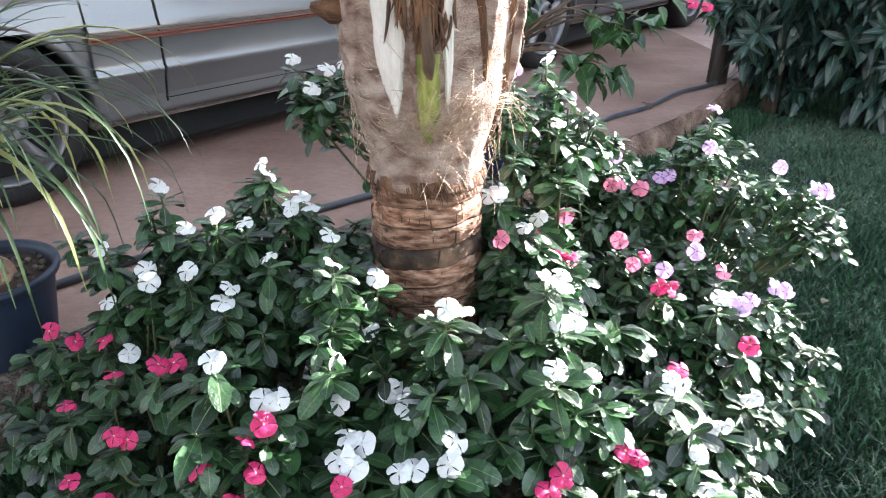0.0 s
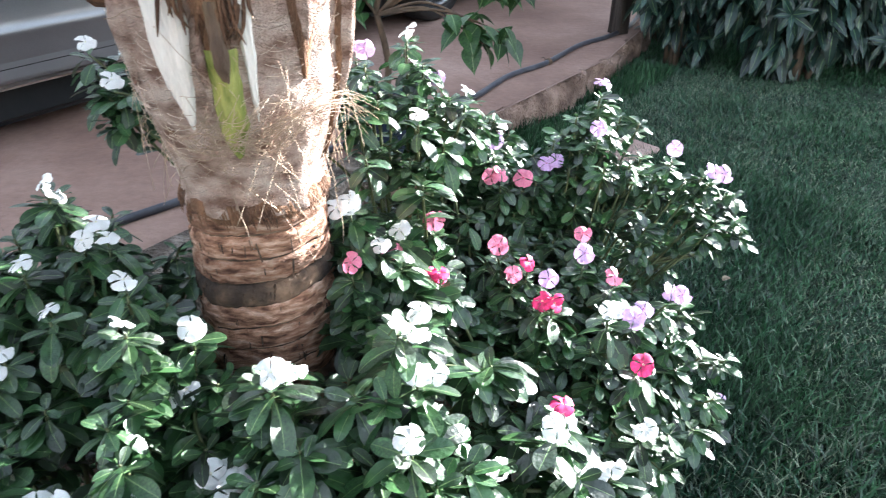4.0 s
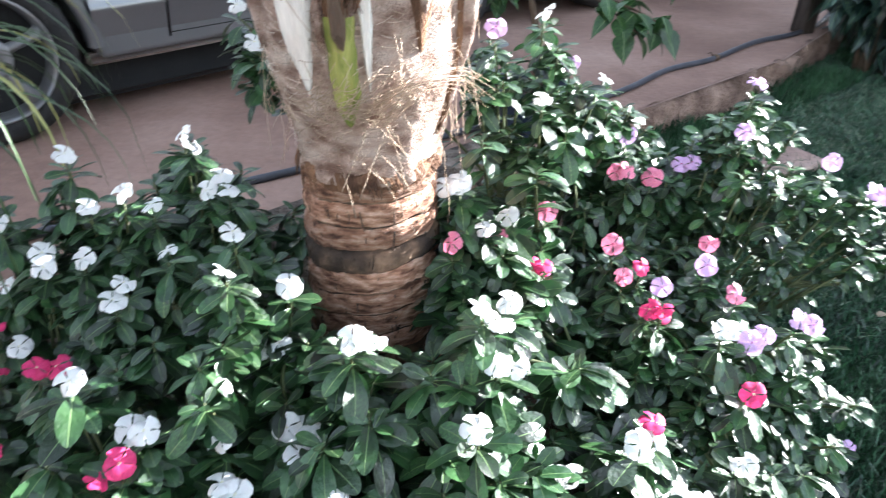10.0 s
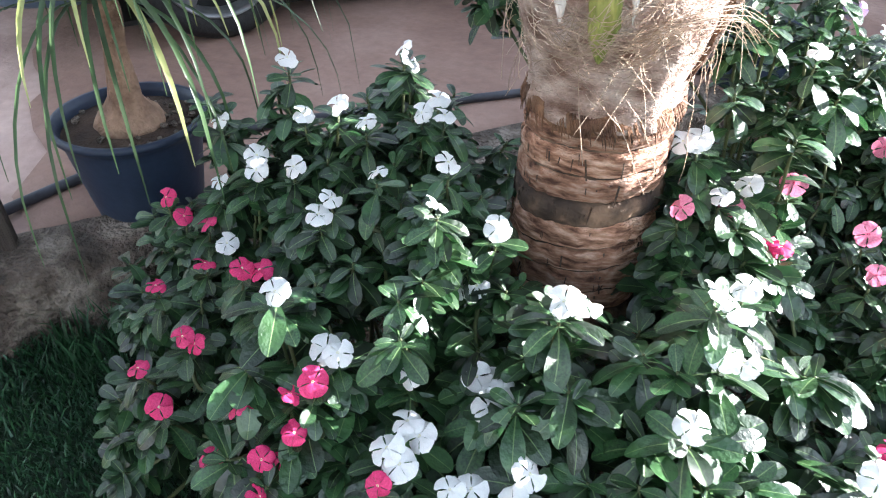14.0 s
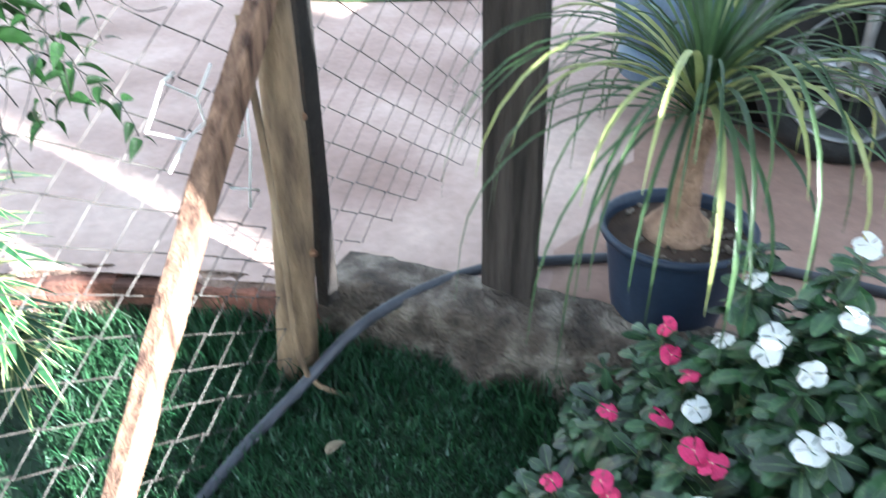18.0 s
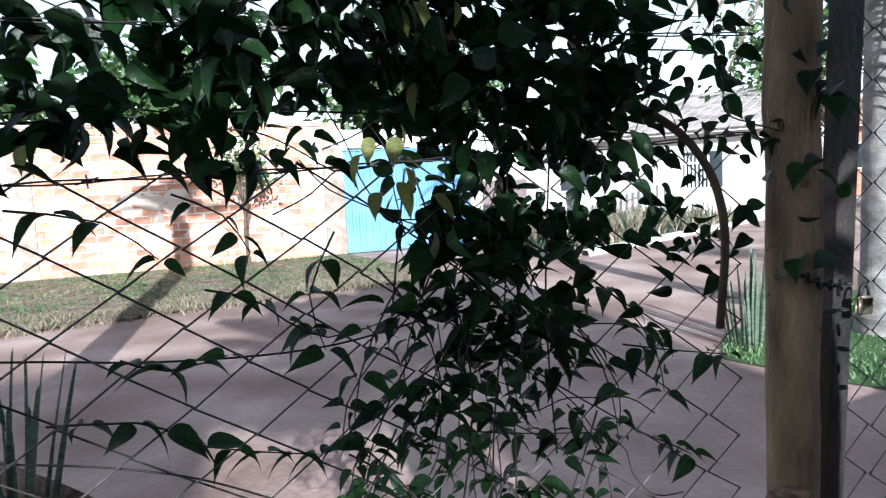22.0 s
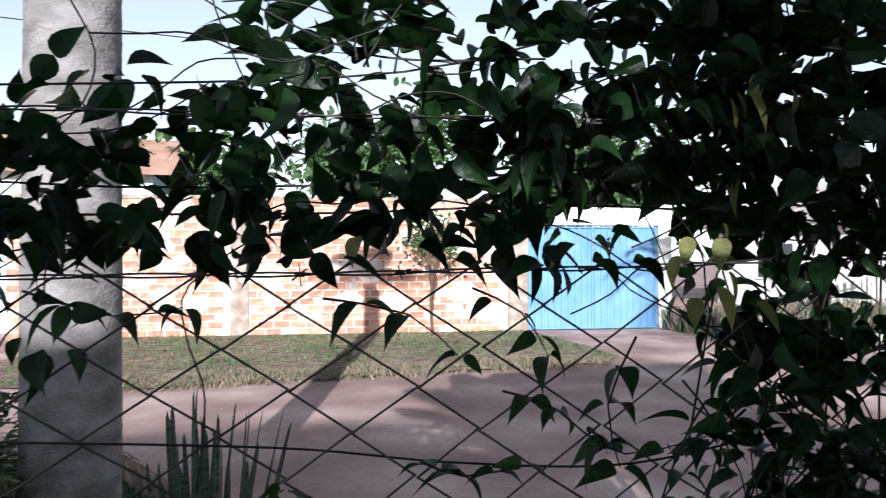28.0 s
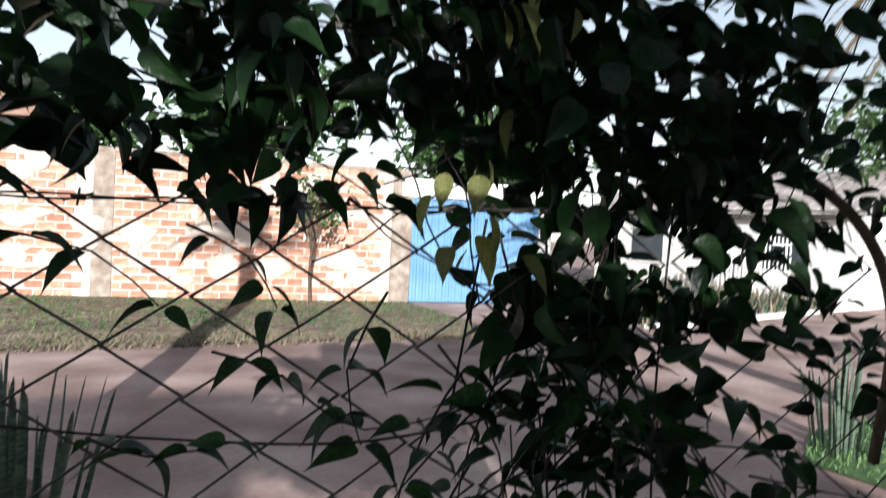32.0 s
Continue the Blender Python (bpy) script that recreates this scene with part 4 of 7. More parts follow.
def periwinkle(base, tips, colour, size, extra, label, lift=0.026, spread=0.06, bloom=0.046, bare=(), upright=False, twins=0.12):
    """A bush: stems from the base to each tip, a whorl and a flower or two on each, more whorls between."""
    top = thing("periwinkle", (*base, 0.0), label, "flowering plant", "periwinkles in the bed")
    inv = top.matrix_world.inverted()
    joined = Geo()
    shoots = [(Vector(t), True) for t in tips] + [(Vector(t), False) for t in bare]
    for k in range(int(extra * 0.82)):
        q = Vector(rnd.choice(tips if tips else bare))
        dx, dy = rnd.gauss(0, spread), rnd.gauss(0, spread)
        q += Vector((dx, dy, -0.05 - 0.35 * abs(dx) - 0.55 * abs(min(0, dy)) - abs(rnd.gauss(0, 0.03))))
        q.z = max(q.z, 0.08)
        shoots.append((q, False))
    root = Vector((*base, 0.0))
    n, main = 0, []
    for k, (tip, flowered) in enumerate(shoots):
        foot = root + Vector((rnd.gauss(0, 0.03), rnd.gauss(0, 0.03), 0))
        if k < len(tips) + len(bare):
            low = foot.lerp(tip, 0.12 if upright else 0.45)
            low.z = tip.z * (rnd.uniform(0.6, 0.85) if upright else rnd.uniform(0.28, 0.45))
        else:
            # a side shoot leaves the nearest main stem part of the way up
            near = min(main, key=lambda w: (Vector(w[-1]) - tip).length)
            foot = Vector(near[rnd.randrange(2, 6)])
            low = foot.lerp(tip, 0.5) + Vector((rnd.gauss(0, 0.01), rnd.gauss(0, 0.01), -0.015))
        head = tip - Vector((0, 0, lift if flowered else 0))
        line = spline([foot, low, tip.lerp(low, 0.25) - Vector((0, 0, 0.01)), head], 9)
        if k < len(tips) + len(bare):
            main.append(line)
        part("stem", Geo().add(*tube(np.array(line) - np.array(root), np.linspace(0.005, 0.0022, 9), 5)), M_STEM, top)
        axis = (Vector(line[-1]) - Vector(line[-3])).normalized()
        axis = (axis * 0.4 + Vector((0, 0, 1)) * 0.7).normalized()
        single = n < 95
        count = rnd.randrange(8, 12)
        whorl(top, joined, head, axis, size, count, single)
        n += count
        for i in (1, 2, 3, 3, 4, 4, 5, 5, 6, 6, 7) if upright == 1 else (2, 3, 4, 5, 6, 7):
            p = Vector(line[i]).lerp(Vector(line[i + 1]), rnd.random())
            for s in (0, 1):
                a = rnd.uniform(0, 6.28)
                way = Vector((math.cos(a), math.sin(a), rnd.uniform(-0.3, 0.5)))
                joined.add(*VINCA_RAW[rnd.randrange(3)], m=aim(p, way, rnd.uniform(-0.5, 0.5), size * rnd.uniform(0.75, 1.1)))
        twin = flowered and rnd.random() < twins
        for q in ((0, 1) if twin else (0,)) if flowered else ():
            ob = new("flower", FLOWERS[colour])
            ob.parent = top
            ob.matrix_parent_inverse = inv
            nod = Vector((rnd.gauss(0.05, 0.42), rnd.gauss(-0.9, 0.3) if colour in ("lilac", "rose") else rnd.gauss(-0.4, 0.4), 1)).normalized()
            at = tip + Vector((rnd.choice((-1, 1)) * 0.026, rnd.uniform(-0.02, 0.02), -0.008)) * q
            ob.matrix_world = Matrix.Translation(at) @ nod.to_track_quat("Z", "Y").to_matrix().to_4x4() @ Matrix.Rotation(rnd.uniform(0, 6.28), 4, "Z") @ Matrix.Scale(bloom * rnd.uniform(0.90, 1.15), 4)
    for vs in joined.v:
        vs -= np.array([*base, 0.0])
    part("foliage", joined, [M_VINCA2, M_RIB], top, kind="stuff")
    return top


def nearest(bases, tips):
    """Shares the tips out to the nearest base."""
    out = [[] for _ in bases]
    for t in tips:
        out[min(range(len(bases)), key=lambda i: math.dist(bases[i], t[:2]))].append(t)
    return out


WHITE_BASES = [(-0.60, 1.45), (-0.42, 1.50), (-0.40, 1.30), (-0.68, 1.32), (-0.22, 1.32)]
for b, t in zip(WHITE_BASES, nearest(WHITE_BASES, WHITE_BACK)):
    periwinkle(b, t, "white", 0.066, 28, "white-flowered periwinkle bush with dark glossy leaves", spread=0.09)
FRONT_BASES = [(-0.36, 1.10), (-0.10, 1.12), (-0.05, 0.98), (0.22, 1.22), (0.30, 1.12), (0.17, 1.52)]
for b, t in zip(FRONT_BASES, nearest(FRONT_BASES, WHITE_FRONT)):
    periwinkle(b, t, "white", 0.082, 20, "white-flowered periwinkle bush with large glossy leaves", spread=0.075, bloom=0.052, twins=0.5)
SIDE_BASES = [(0.30, 1.80), (0.20, 1.50), (0.62, 1.35), (0.52, 1.10)]
for b, t in zip(SIDE_BASES, nearest(SIDE_BASES, WHITE_SIDE)):
    periwinkle(b, t, "white", 0.066, 26, "sunlit white-flowered periwinkle bush", spread=0.08)
periwinkle((-0.05, 1.78), WHITE_TALL, "white", 0.06, 12, "tall white-flowered periwinkle behind the palm", spread=0.035, upright=2)
CRIMSON_BASES = [(-0.80, 1.24), (-0.66, 1.06), (-0.40, 0.93), (-0.25, 0.88), (0.28, 0.98), (0.55, 1.42)]
for b, t in zip(CRIMSON_BASES, nearest(CRIMSON_BASES, CRIMSON)):
    periwinkle(b, t, "crimson", 0.064, 22, "crimson-flowered periwinkle at the edge of the bed", spread=0.075, bloom=0.046, twins=0.2)
periwinkle((0.45, 1.52), ROSE, "crimson", 0.06, 24, "sunlit red-flowered periwinkle beside the lawn", spread=0.09)
FILL = [(-0.15, 1.25, 0.38), (-0.05, 1.22, 0.36), (0.05, 1.25, 0.40), (-0.10, 1.15, 0.33), (0.0, 1.10, 0.33), (0.08, 1.15, 0.38), (0.12, 1.30, 0.45), (-0.20, 1.30, 0.42), (0.0, 1.29, 0.42), (0.14, 1.08, 0.34)]
periwinkle((0.0, 1.18), [], "white", 0.072, 10, "dark periwinkle without flowers at the foot of the palm", spread=0.07, bare=FILL)
PINK_BASES = [(0.22, 1.58), (0.48, 1.62), (0.60, 1.72), (0.52, 1.84)]
for b, t in zip(PINK_BASES, nearest(PINK_BASES, PINK)):
    periwinkle(b, t, "rose", 0.054, 36, "sunlit pink-flowered periwinkle in the bed", lift=0.034, spread=0.09)
INNER = [(0.45, 1.85, 0.52), (0.55, 1.80, 0.50), (0.62, 1.75, 0.47), (0.70, 1.80, 0.47), (0.60, 1.90, 0.57), (0.50, 2.00, 0.60), (0.72, 1.90, 0.52), (0.40, 1.75, 0.55), (0.35, 1.85, 0.70), (0.66, 1.98, 0.64), (0.58, 1.70, 0.44), (0.74, 1.98, 0.66), (0.50, 1.72, 0.48)]
LILAC_BASES = [(0.56, 1.88), (0.64, 1.80), (0.50, 1.98), (0.30, 1.95), (0.62, 1.58)]
ARM = [(0.70, 1.92, 0.55), (0.78, 1.90, 0.58), (0.86, 1.88, 0.59), (0.90, 1.86, 0.57), (0.98, 1.85, 0.58), (1.02, 1.84, 0.59), (0.94, 1.88, 0.61), (0.83, 1.86, 0.62), (0.76, 1.85, 0.62), (0.72, 2.0, 0.70), (0.82, 1.93, 0.55)]
for i, (b, t) in enumerate(zip(LILAC_BASES, nearest(LILAC_BASES, LILAC))):
    periwinkle(b, t, "lilac", 0.052, 46, "sunlit lilac-flowered periwinkle leaning over the lawn", lift=0.036, spread=0.075, bloom=0.046, bare=ARM if i == 1 else INNER if i == 0 else (), upright=False)

# ---- parked cars ----
FORWARD = Vector((-0.62, -0.785, 0)).normalized()
OUT = Vector((FORWARD.y * -1, FORWARD.x, 0)) * -1
if OUT.x < 0:
    OUT = -OUT


def arc(cx, cz, r, a0, a1, n=12):
    return [(cx + r * math.cos(radians(a0 + (a1 - a0) * i / n)), cz + r * math.sin(radians(a0 + (a1 - a0) * i / n))) for i in range(n + 1)]


def wheel(car, x, y, r, spokes):
    w = thing("wheel", Matrix.Translation((x, y, r)), "", "")
    w.parent = car
    turn = Matrix.Rotation(math.pi / 2, 4, "X") if y < 0.5 else Matrix.Rotation(-math.pi / 2, 4, "X")
    prof = [(0.69 * r, -0.08), (0.72 * r, -0.088), (0.86 * r, -0.098), (0.95 * r, -0.088), (0.985 * r, -0.07), (r, -0.045), (r, 0.045), (0.985 * r, 0.07), (0.95 * r, 0.088),
            (0.88 * r, 0.098), (0.78 * r, 0.096), (0.735 * r, 0.09), (0.71 * r, 0.08), (0.69 * r, 0.05)]
    part("tyre", Geo().add(*lathe(prof, 48), m=turn), M_TYRE, w)
    g = Geo()
    g.add(*lathe([(0.725 * r, 0.088), (0.715 * r, 0.096), (0.69 * r, 0.092), (0.675 * r, 0.06), (0.655 * r, -0.02), (0.3 * r, -0.03), (0.001, -0.03)], 48), m=turn)
    part("rim", g, M_RIM, w)
    # Black disc behind the spokes paints the shade inside the rim.
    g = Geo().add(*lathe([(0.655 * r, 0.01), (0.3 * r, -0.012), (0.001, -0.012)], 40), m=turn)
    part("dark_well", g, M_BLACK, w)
    for k in range(5):
        a = k * 2 * math.pi / 5 + 0.3
        v, f = [], []
        for t, hw, z in ((0.16, 0.075, 0.075), (0.34, 0.060, 0.080), (0.56, 0.070, 0.078), (0.68, 0.10, 0.062)):
            for s in (-1, -0.35, 0.35, 1):
                v.append((t * r * math.cos(a) - s * hw * r * math.sin(a), t * r * math.sin(a) + s * hw * r * math.cos(a), z - (0.025 if abs(s) == 1 else 0.0)))
        f = [(i * 4 + q, i * 4 + 4 + q, i * 4 + 5 + q, i * 4 + 1 + q) for i in range(3) for q in range(3)]
        part("spoke", Geo().add(v, f, m=turn), M_RIM, w)
    part("hub", Geo().add(*lathe([(0.27 * r, 0.03), (0.27 * r, 0.075), (0.24 * r, 0.088), (0.15 * r, 0.09), (0.13 * r, 0.078), (0.1 * r, 0.078), (0.09 * r, 0.092), (0.001, 0.094)], 28), m=turn), M_RIM, w)
    for k in range(4):
        a = k * math.pi / 2 + 0.4
        part("lug_nut", Geo().add(*tube([(0.19 * r * math.cos(a), 0.19 * r * math.sin(a), 0.08), (0.19 * r * math.cos(a), 0.19 * r * math.sin(a), 0.1)], 0.014, 6), m=turn), M_STEEL, w)
    return w


def car(front_hub, paint, label, trim, size=1.0):
    """A saloon car; local x forward, y to its far side, z up, origin on the ground under the near front hub."""
    m = Matrix((FORWARD, -OUT, Vector((0, 0, 1)))).transposed().to_4x4()
    m.translation = Vector((front_hub[0], front_hub[1], GZ))
    top = thing("car", m @ Matrix.Scale(size, 4), label, "car")
    r, wide, back = 0.33, 1.6, -2.45
    lower = ([(0.62, 0.30), (0.70, 0.36), (0.72, 0.55), (0.66, 0.74), (0.40, 0.80), (-0.45, 0.90), (-2.85, 0.95), (-3.25, 0.90), (-3.32, 0.6), (-3.25, 0.32), (back - 0.42, 0.28)]
             + arc(back, 0.32, 0.385, 180, 0) + [(back + 0.42, 0.25), (-0.42, 0.25)] + arc(0, 0.32, 0.385, 180, 0) + [(0.42, 0.29)])
    cabin = [(-0.42, 0.88), (-1.15, 1.33), (-1.5, 1.37), (-2.35, 1.36), (-2.9, 0.93)]
    for name, prof, inset in (("body", lower, 0.0), ("cabin", cabin, 0.42)):
        bm = bmesh.new()
        near = [bm.verts.new((x, 0.05 + max(0, z - 0.88) * inset + (0.03 if inset else 0), z)) for x, z in prof]
        far = [bm.verts.new((x, wide - 0.05 - max(0, z - 0.88) * inset - (0.03 if inset else 0), z)) for x, z in prof]
        bm.faces.new(near[::-1])
        bm.faces.new(far)
        for i in range(len(prof)):
            j = (i + 1) % len(prof)
            bm.faces.new((near[i], near[j], far[j], far[i]))
        bmesh.ops.recalc_face_normals(bm, faces=bm.faces)
        me = bpy.data.meshes.new(name)
        bm.to_mesh(me)
        me.materials.append(paint)
        body = part(name, me, None, top)
        bev = body.modifiers.new("bevel", "BEVEL")
        bev.width, bev.segments, bev.limit_method, bev.angle_limit = 0.025, 3, "ANGLE", radians(40)
    for cx in (0, back):
        n = 21
        v = [(a[0], y, a[1]) for q, y in ((0.43, 0.05), (0.42, 0.036), (0.39, 0.030), (0.376, 0.034), (0.37, 0.07)) for a in arc(cx, 0.32, q, 182, -2, 20)]
        f = [(r0 * n + i, r0 * n + i + 1, r0 * n + n + i + 1, r0 * n + n + i) for r0 in range(4) for i in range(n - 1)]
        part("wheel_arch", Geo().add(v, f), paint, top)
    # The upper pale strip paints the sky's reflection along the body crease.
    for name, z, h, mm, proud in (("stripe", 0.605, 0.022, trim, 0.014), ("rub_strip", 0.632, 0.016, M_DUST_GLEAM, 0.011)):
        part(name, Geo().add(*cbox(1.66, proud * 2, h, 0.005, (-1.22, 0.022, z))), mm, top)
    # pressed side panels: the flank leans in above the stripe and tucks under below the crease
    flank = [(0.255, 0.085), (0.30, 0.060), (0.38, 0.040), (0.44, 0.026), (0.455, 0.016), (0.468, 0.026), (0.50, 0.030), (0.60, 0.028), (0.645, 0.022), (0.665, 0.030), (0.75, 0.045), (0.84, 0.068), (0.895, 0.10)]
    for name, x0, x1, low in (("door", -1.86, -0.722, 0), ("front_fender", -0.708, -0.40, 0), ("rear_fender", -2.04, -1.874, 0), ("fender_top", -0.39, 0.60, 9)):
        rows = flank[low:]
        v = [(x, y, z) for z, y in rows for x in (x0, x1)]
        part(name, Geo().add(v, [(2 * i + 1, 2 * i, 2 * i + 2, 2 * i + 3) for i in range(len(rows) - 1)]), paint, top)
    part("front_stripe", Geo().add(*cbox(0.16, 0.03, 0.022, 0.005, (0.50, 0.040, 0.605))), trim, top)
    part("sill", Geo().add(*cbox(1.72, 0.05, 0.05, 0.012, (-1.22, 0.095, 0.25))), M_DUST_GLEAM, top, "dusty brown sill")
    part("door_gap", Geo().add(*tube([(-0.715, 0.052, 0.30), (-0.715, 0.030, 0.44), (-0.715, 0.032, 0.6), (-0.715, 0.044, 0.74), (-0.715, 0.092, 0.88)], 0.006, 4)), M_BLACK, top)
    part("sill_gap", Geo().add(*tube([(-0.715, 0.052, 0.315), (-2.02, 0.052, 0.315)], 0.004, 4)), M_BLACK, top)
    # Black boxes hung low: painted shadow below the car and in the arch.
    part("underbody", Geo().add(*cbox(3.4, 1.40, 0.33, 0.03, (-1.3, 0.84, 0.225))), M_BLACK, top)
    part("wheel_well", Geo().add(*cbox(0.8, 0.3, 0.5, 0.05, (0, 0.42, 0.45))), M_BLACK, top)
    line = spline([(0.40, 0.03, 0.45), (0.62, 0.05, 0.45), (0.76, 0.16, 0.45), (0.80, 0.45, 0.45), (0.81, 0.8, 0.45), (0.80, 1.15, 0.45), (0.76, 1.44, 0.45), (0.62, 1.55, 0.45), (0.40, 1.57, 0.45)], 44)
    for name, z0, h, w in (("bumper", 0.03, 0.24, 0.085), ("bumper_lip", -0.17, 0.13, 0.06)):
        v, f = [], []
        for i, p in enumerate(line):
            d = line[min(i + 1, 43)] - line[max(i - 1, 0)]
            o = np.array([d[1], -d[0], 0]) / np.linalg.norm(d)
            for k in range(10):
                a = 2 * math.pi * k / 10
                v.append(p + o * w * math.copysign(abs(math.cos(a)) ** 0.7, math.cos(a)) + np.array([0, 0, z0 + h / 2 * math.copysign(abs(math.sin(a)) ** 0.7, math.sin(a))]))
        f = [(i * 10 + k, i * 10 + (k + 1) % 10, i * 10 + 10 + (k + 1) % 10, i * 10 + 10 + k) for i in range(43) for k in range(10)]
        part(name, Geo().add(v, f), M_PLASTIC, top, "blue-grey plastic bumper" if name == "bumper" else "")
    for y in (0.24, 1.36):
        part("headlamp", Geo().add(*cbox(0.10, 0.30, 0.17, 0.025, (0.69, y, 0.655))), M_LAMP, top, "cream headlamp glass")
    part("grille", Geo().add(*cbox(0.06, 0.8, 0.13, 0.015, (0.69, 0.8, 0.65))), M_BLACK, top)
    part("windscreen", Geo().add([(-0.50, 0.22, 0.935), (-0.50, 1.38, 0.935), (-1.12, 1.3, 1.325), (-1.12, 0.3, 1.325)], [(0, 1, 2, 3)]), M_GLASS, top)
    part("side_window", Geo().add([(-0.62, 0.085, 0.95), (-1.18, 0.195, 1.29), (-2.3, 0.20, 1.30), (-2.62, 0.09, 0.97)], [(0, 3, 2, 1)]), M_GLASS, top)
    for x in (0, back):
        wheel(top, x, 0.10, r, True)
        wheel(top, x, wide - 0.1, r, True)
    return top


car((-1.72, 2.585), M_CAR, "silver saloon car with red trim stripe and dusty sills", M_STRIPE)
car((0.725, 5.51), M_CARDARK, "dark parked car in the shade behind the plants", M_BLACK, 1.2)


# ---- pots and garden plants ----
def pot(place, r0, r1, h, m, label, soil=M_GRAVEL, fill=0.88):
    top = thing("plant_pot", place, label, "plant pot")
    prof = [(0.001, 0.004), (r0 * 0.95, 0.0), (r0, 0.008)] + [(r0 + (r1 - r0) * t, h * t) for t in (0.3, 0.6, 0.85)] + [
        (r1 * 1.0, h * 0.92), (r1 * 1.06, h * 0.925), (r1 * 1.08, h * 0.96), (r1 * 1.07, h), (r1 * 1.0, h), (r1 * 0.96, h * 0.93), (r0 + (r1 - r0) * 0.5, h * 0.5)]
    part("shell", Geo().add(*lathe(prof, 40)), m, top)
    part("soil", Geo().add(*lathe([(r1 * 0.97, h * fill), (r1 * 0.6, h * fill + 0.008), (0.001, h * fill + 0.012)], 24, lambda w, z: 0.0)), M_SOIL, top)
    g = Geo()
    for k in range(60 if soil else 0):
        a, q = rnd.uniform(0, 6.28), r1 * 0.92 * rnd.random() ** 0.5
        s = rnd.uniform(0.006, 0.014)
        g.add(*cbox(s * 1.5, s * 1.2, s, s * 0.3), m=Matrix.Translation((q * math.cos(a), q * math.sin(a), h * fill + 0.012)) @ Matrix.Rotation(a * 5, 4, "Z"))
    if soil:
        part("gravel", g, soil, top, kind="stuff")
    return top


PONY = (-1.20, 1.545)
pot((*PONY, GZ), 0.135, 0.175, 0.27, M_POTBLUE, "navy plastic pot filled with gravel on the kerb")


def ponytail():
    z0 = GZ + 0.24
    top = thing("ponytail_palm", (*PONY, z0), "ponytail palm with swollen base and arching strap leaves", "potted plant")
    prof = [(0.082, -0.01), (0.086, 0.01), (0.078, 0.03), (0.055, 0.052), (0.040, 0.075), (0.032, 0.12), (0.026, 0.20), (0.026, 0.27), (0.030, 0.30), (0.02, 0.33), (0.001, 0.34)]
    wob = lambda w, z: 0.007 * noise.noise(Vector((math.cos(w) * 3, math.sin(w) * 3, z * 20)))
    part("caudex", Geo().add(*lathe(prof, 28, wob), m=Matrix.Rotation(0.08, 4, "Y")), M_BULB, top)
    r = random.Random(11)
    for k in range(150):
        a = k * 2.39996
        up = r.random()
        rise = radians(22 + 62 * up)
        ln = r.uniform(0.55, 0.86) * (0.8 if up > 0.75 else 1)
        pale = k % 6 == 0 and up < 0.7
        w = 0.016 if pale else r.uniform(0.006, 0.012)
        curl = radians(r.uniform(135, 195)) * (0.55 if up > 0.75 else 1)
        pts, p, e = [], np.array([0, 0, 0.30 + 0.03 * up]), rise
        for i in range(13):
            pts.append(p.copy())
            step = ln / 12
            p = p + step * np.array([math.cos(a) * math.cos(e), math.sin(a) * math.cos(e), math.sin(e)])
            e = max(-1.45, e - curl / 12 * (0.5 + i / 12))
        side = np.array([-math.sin(a), math.cos(a), 0])
        v, f = [], []
        for i, p in enumerate(pts):
            hw = w / 2 * (1 - (i / 12) ** 3) + 0.0006
            v += [p - side * hw + np.array([0, 0, hw * 0.6]), p, p + side * hw + np.array([0, 0, hw * 0.6])]
        for i in range(12):
            f += [(i * 3, i * 3 + 1, i * 3 + 4, i * 3 + 3), (i * 3 + 1, i * 3 + 2, i * 3 + 5, i * 3 + 4)]
        part("leaf", Geo().add(v, f), M_STRAPPALE if pale else M_STRAP, top)


ponytail()


def leafy(top, name, centre, radii, count, size, width, shape, m, seed, hang=0.4, keep=None, droop=0.3):
    """A mass of leaves in a lumpy hull round centre; all in one mesh."""
    r = random.Random(seed)
    g = Geo()
    raw = [leaf(1, width, shape, droop * q, 0.25, 0.03, 4) for q in (0.5, 1.0, 1.6)]
    for k in range(count):
        d = Vector((r.gauss(0, 1), r.gauss(0, 1), r.gauss(0, 1))).normalized()
        s = (0.55 + 0.45 * r.random() ** 0.4) * (0.82 + 0.35 * noise.noise(d * 2.3 + Vector((seed, 0, 0))))
        p = Vector((d.x * radii[0] * s + centre[0], d.y * radii[1] * s + centre[1], d.z * radii[2] * s + centre[2]))
        if keep and not keep(p):
            continue
        way = Vector((d.x, d.y, d.z * 0.4 - hang)) + Vector((r.gauss(0, 0.5), r.gauss(0, 0.5), r.gauss(0, 0.3)))
        v, f, mi = raw[r.randrange(3)]
        g.add(v, f, mi, m=aim(p, way, r.uniform(-0.6, 0.6), size * r.uniform(0.7, 1.25)))
    return part(name, g, [m, M_RIB if m is not M_FARLEAF else m], top, kind="stuff")


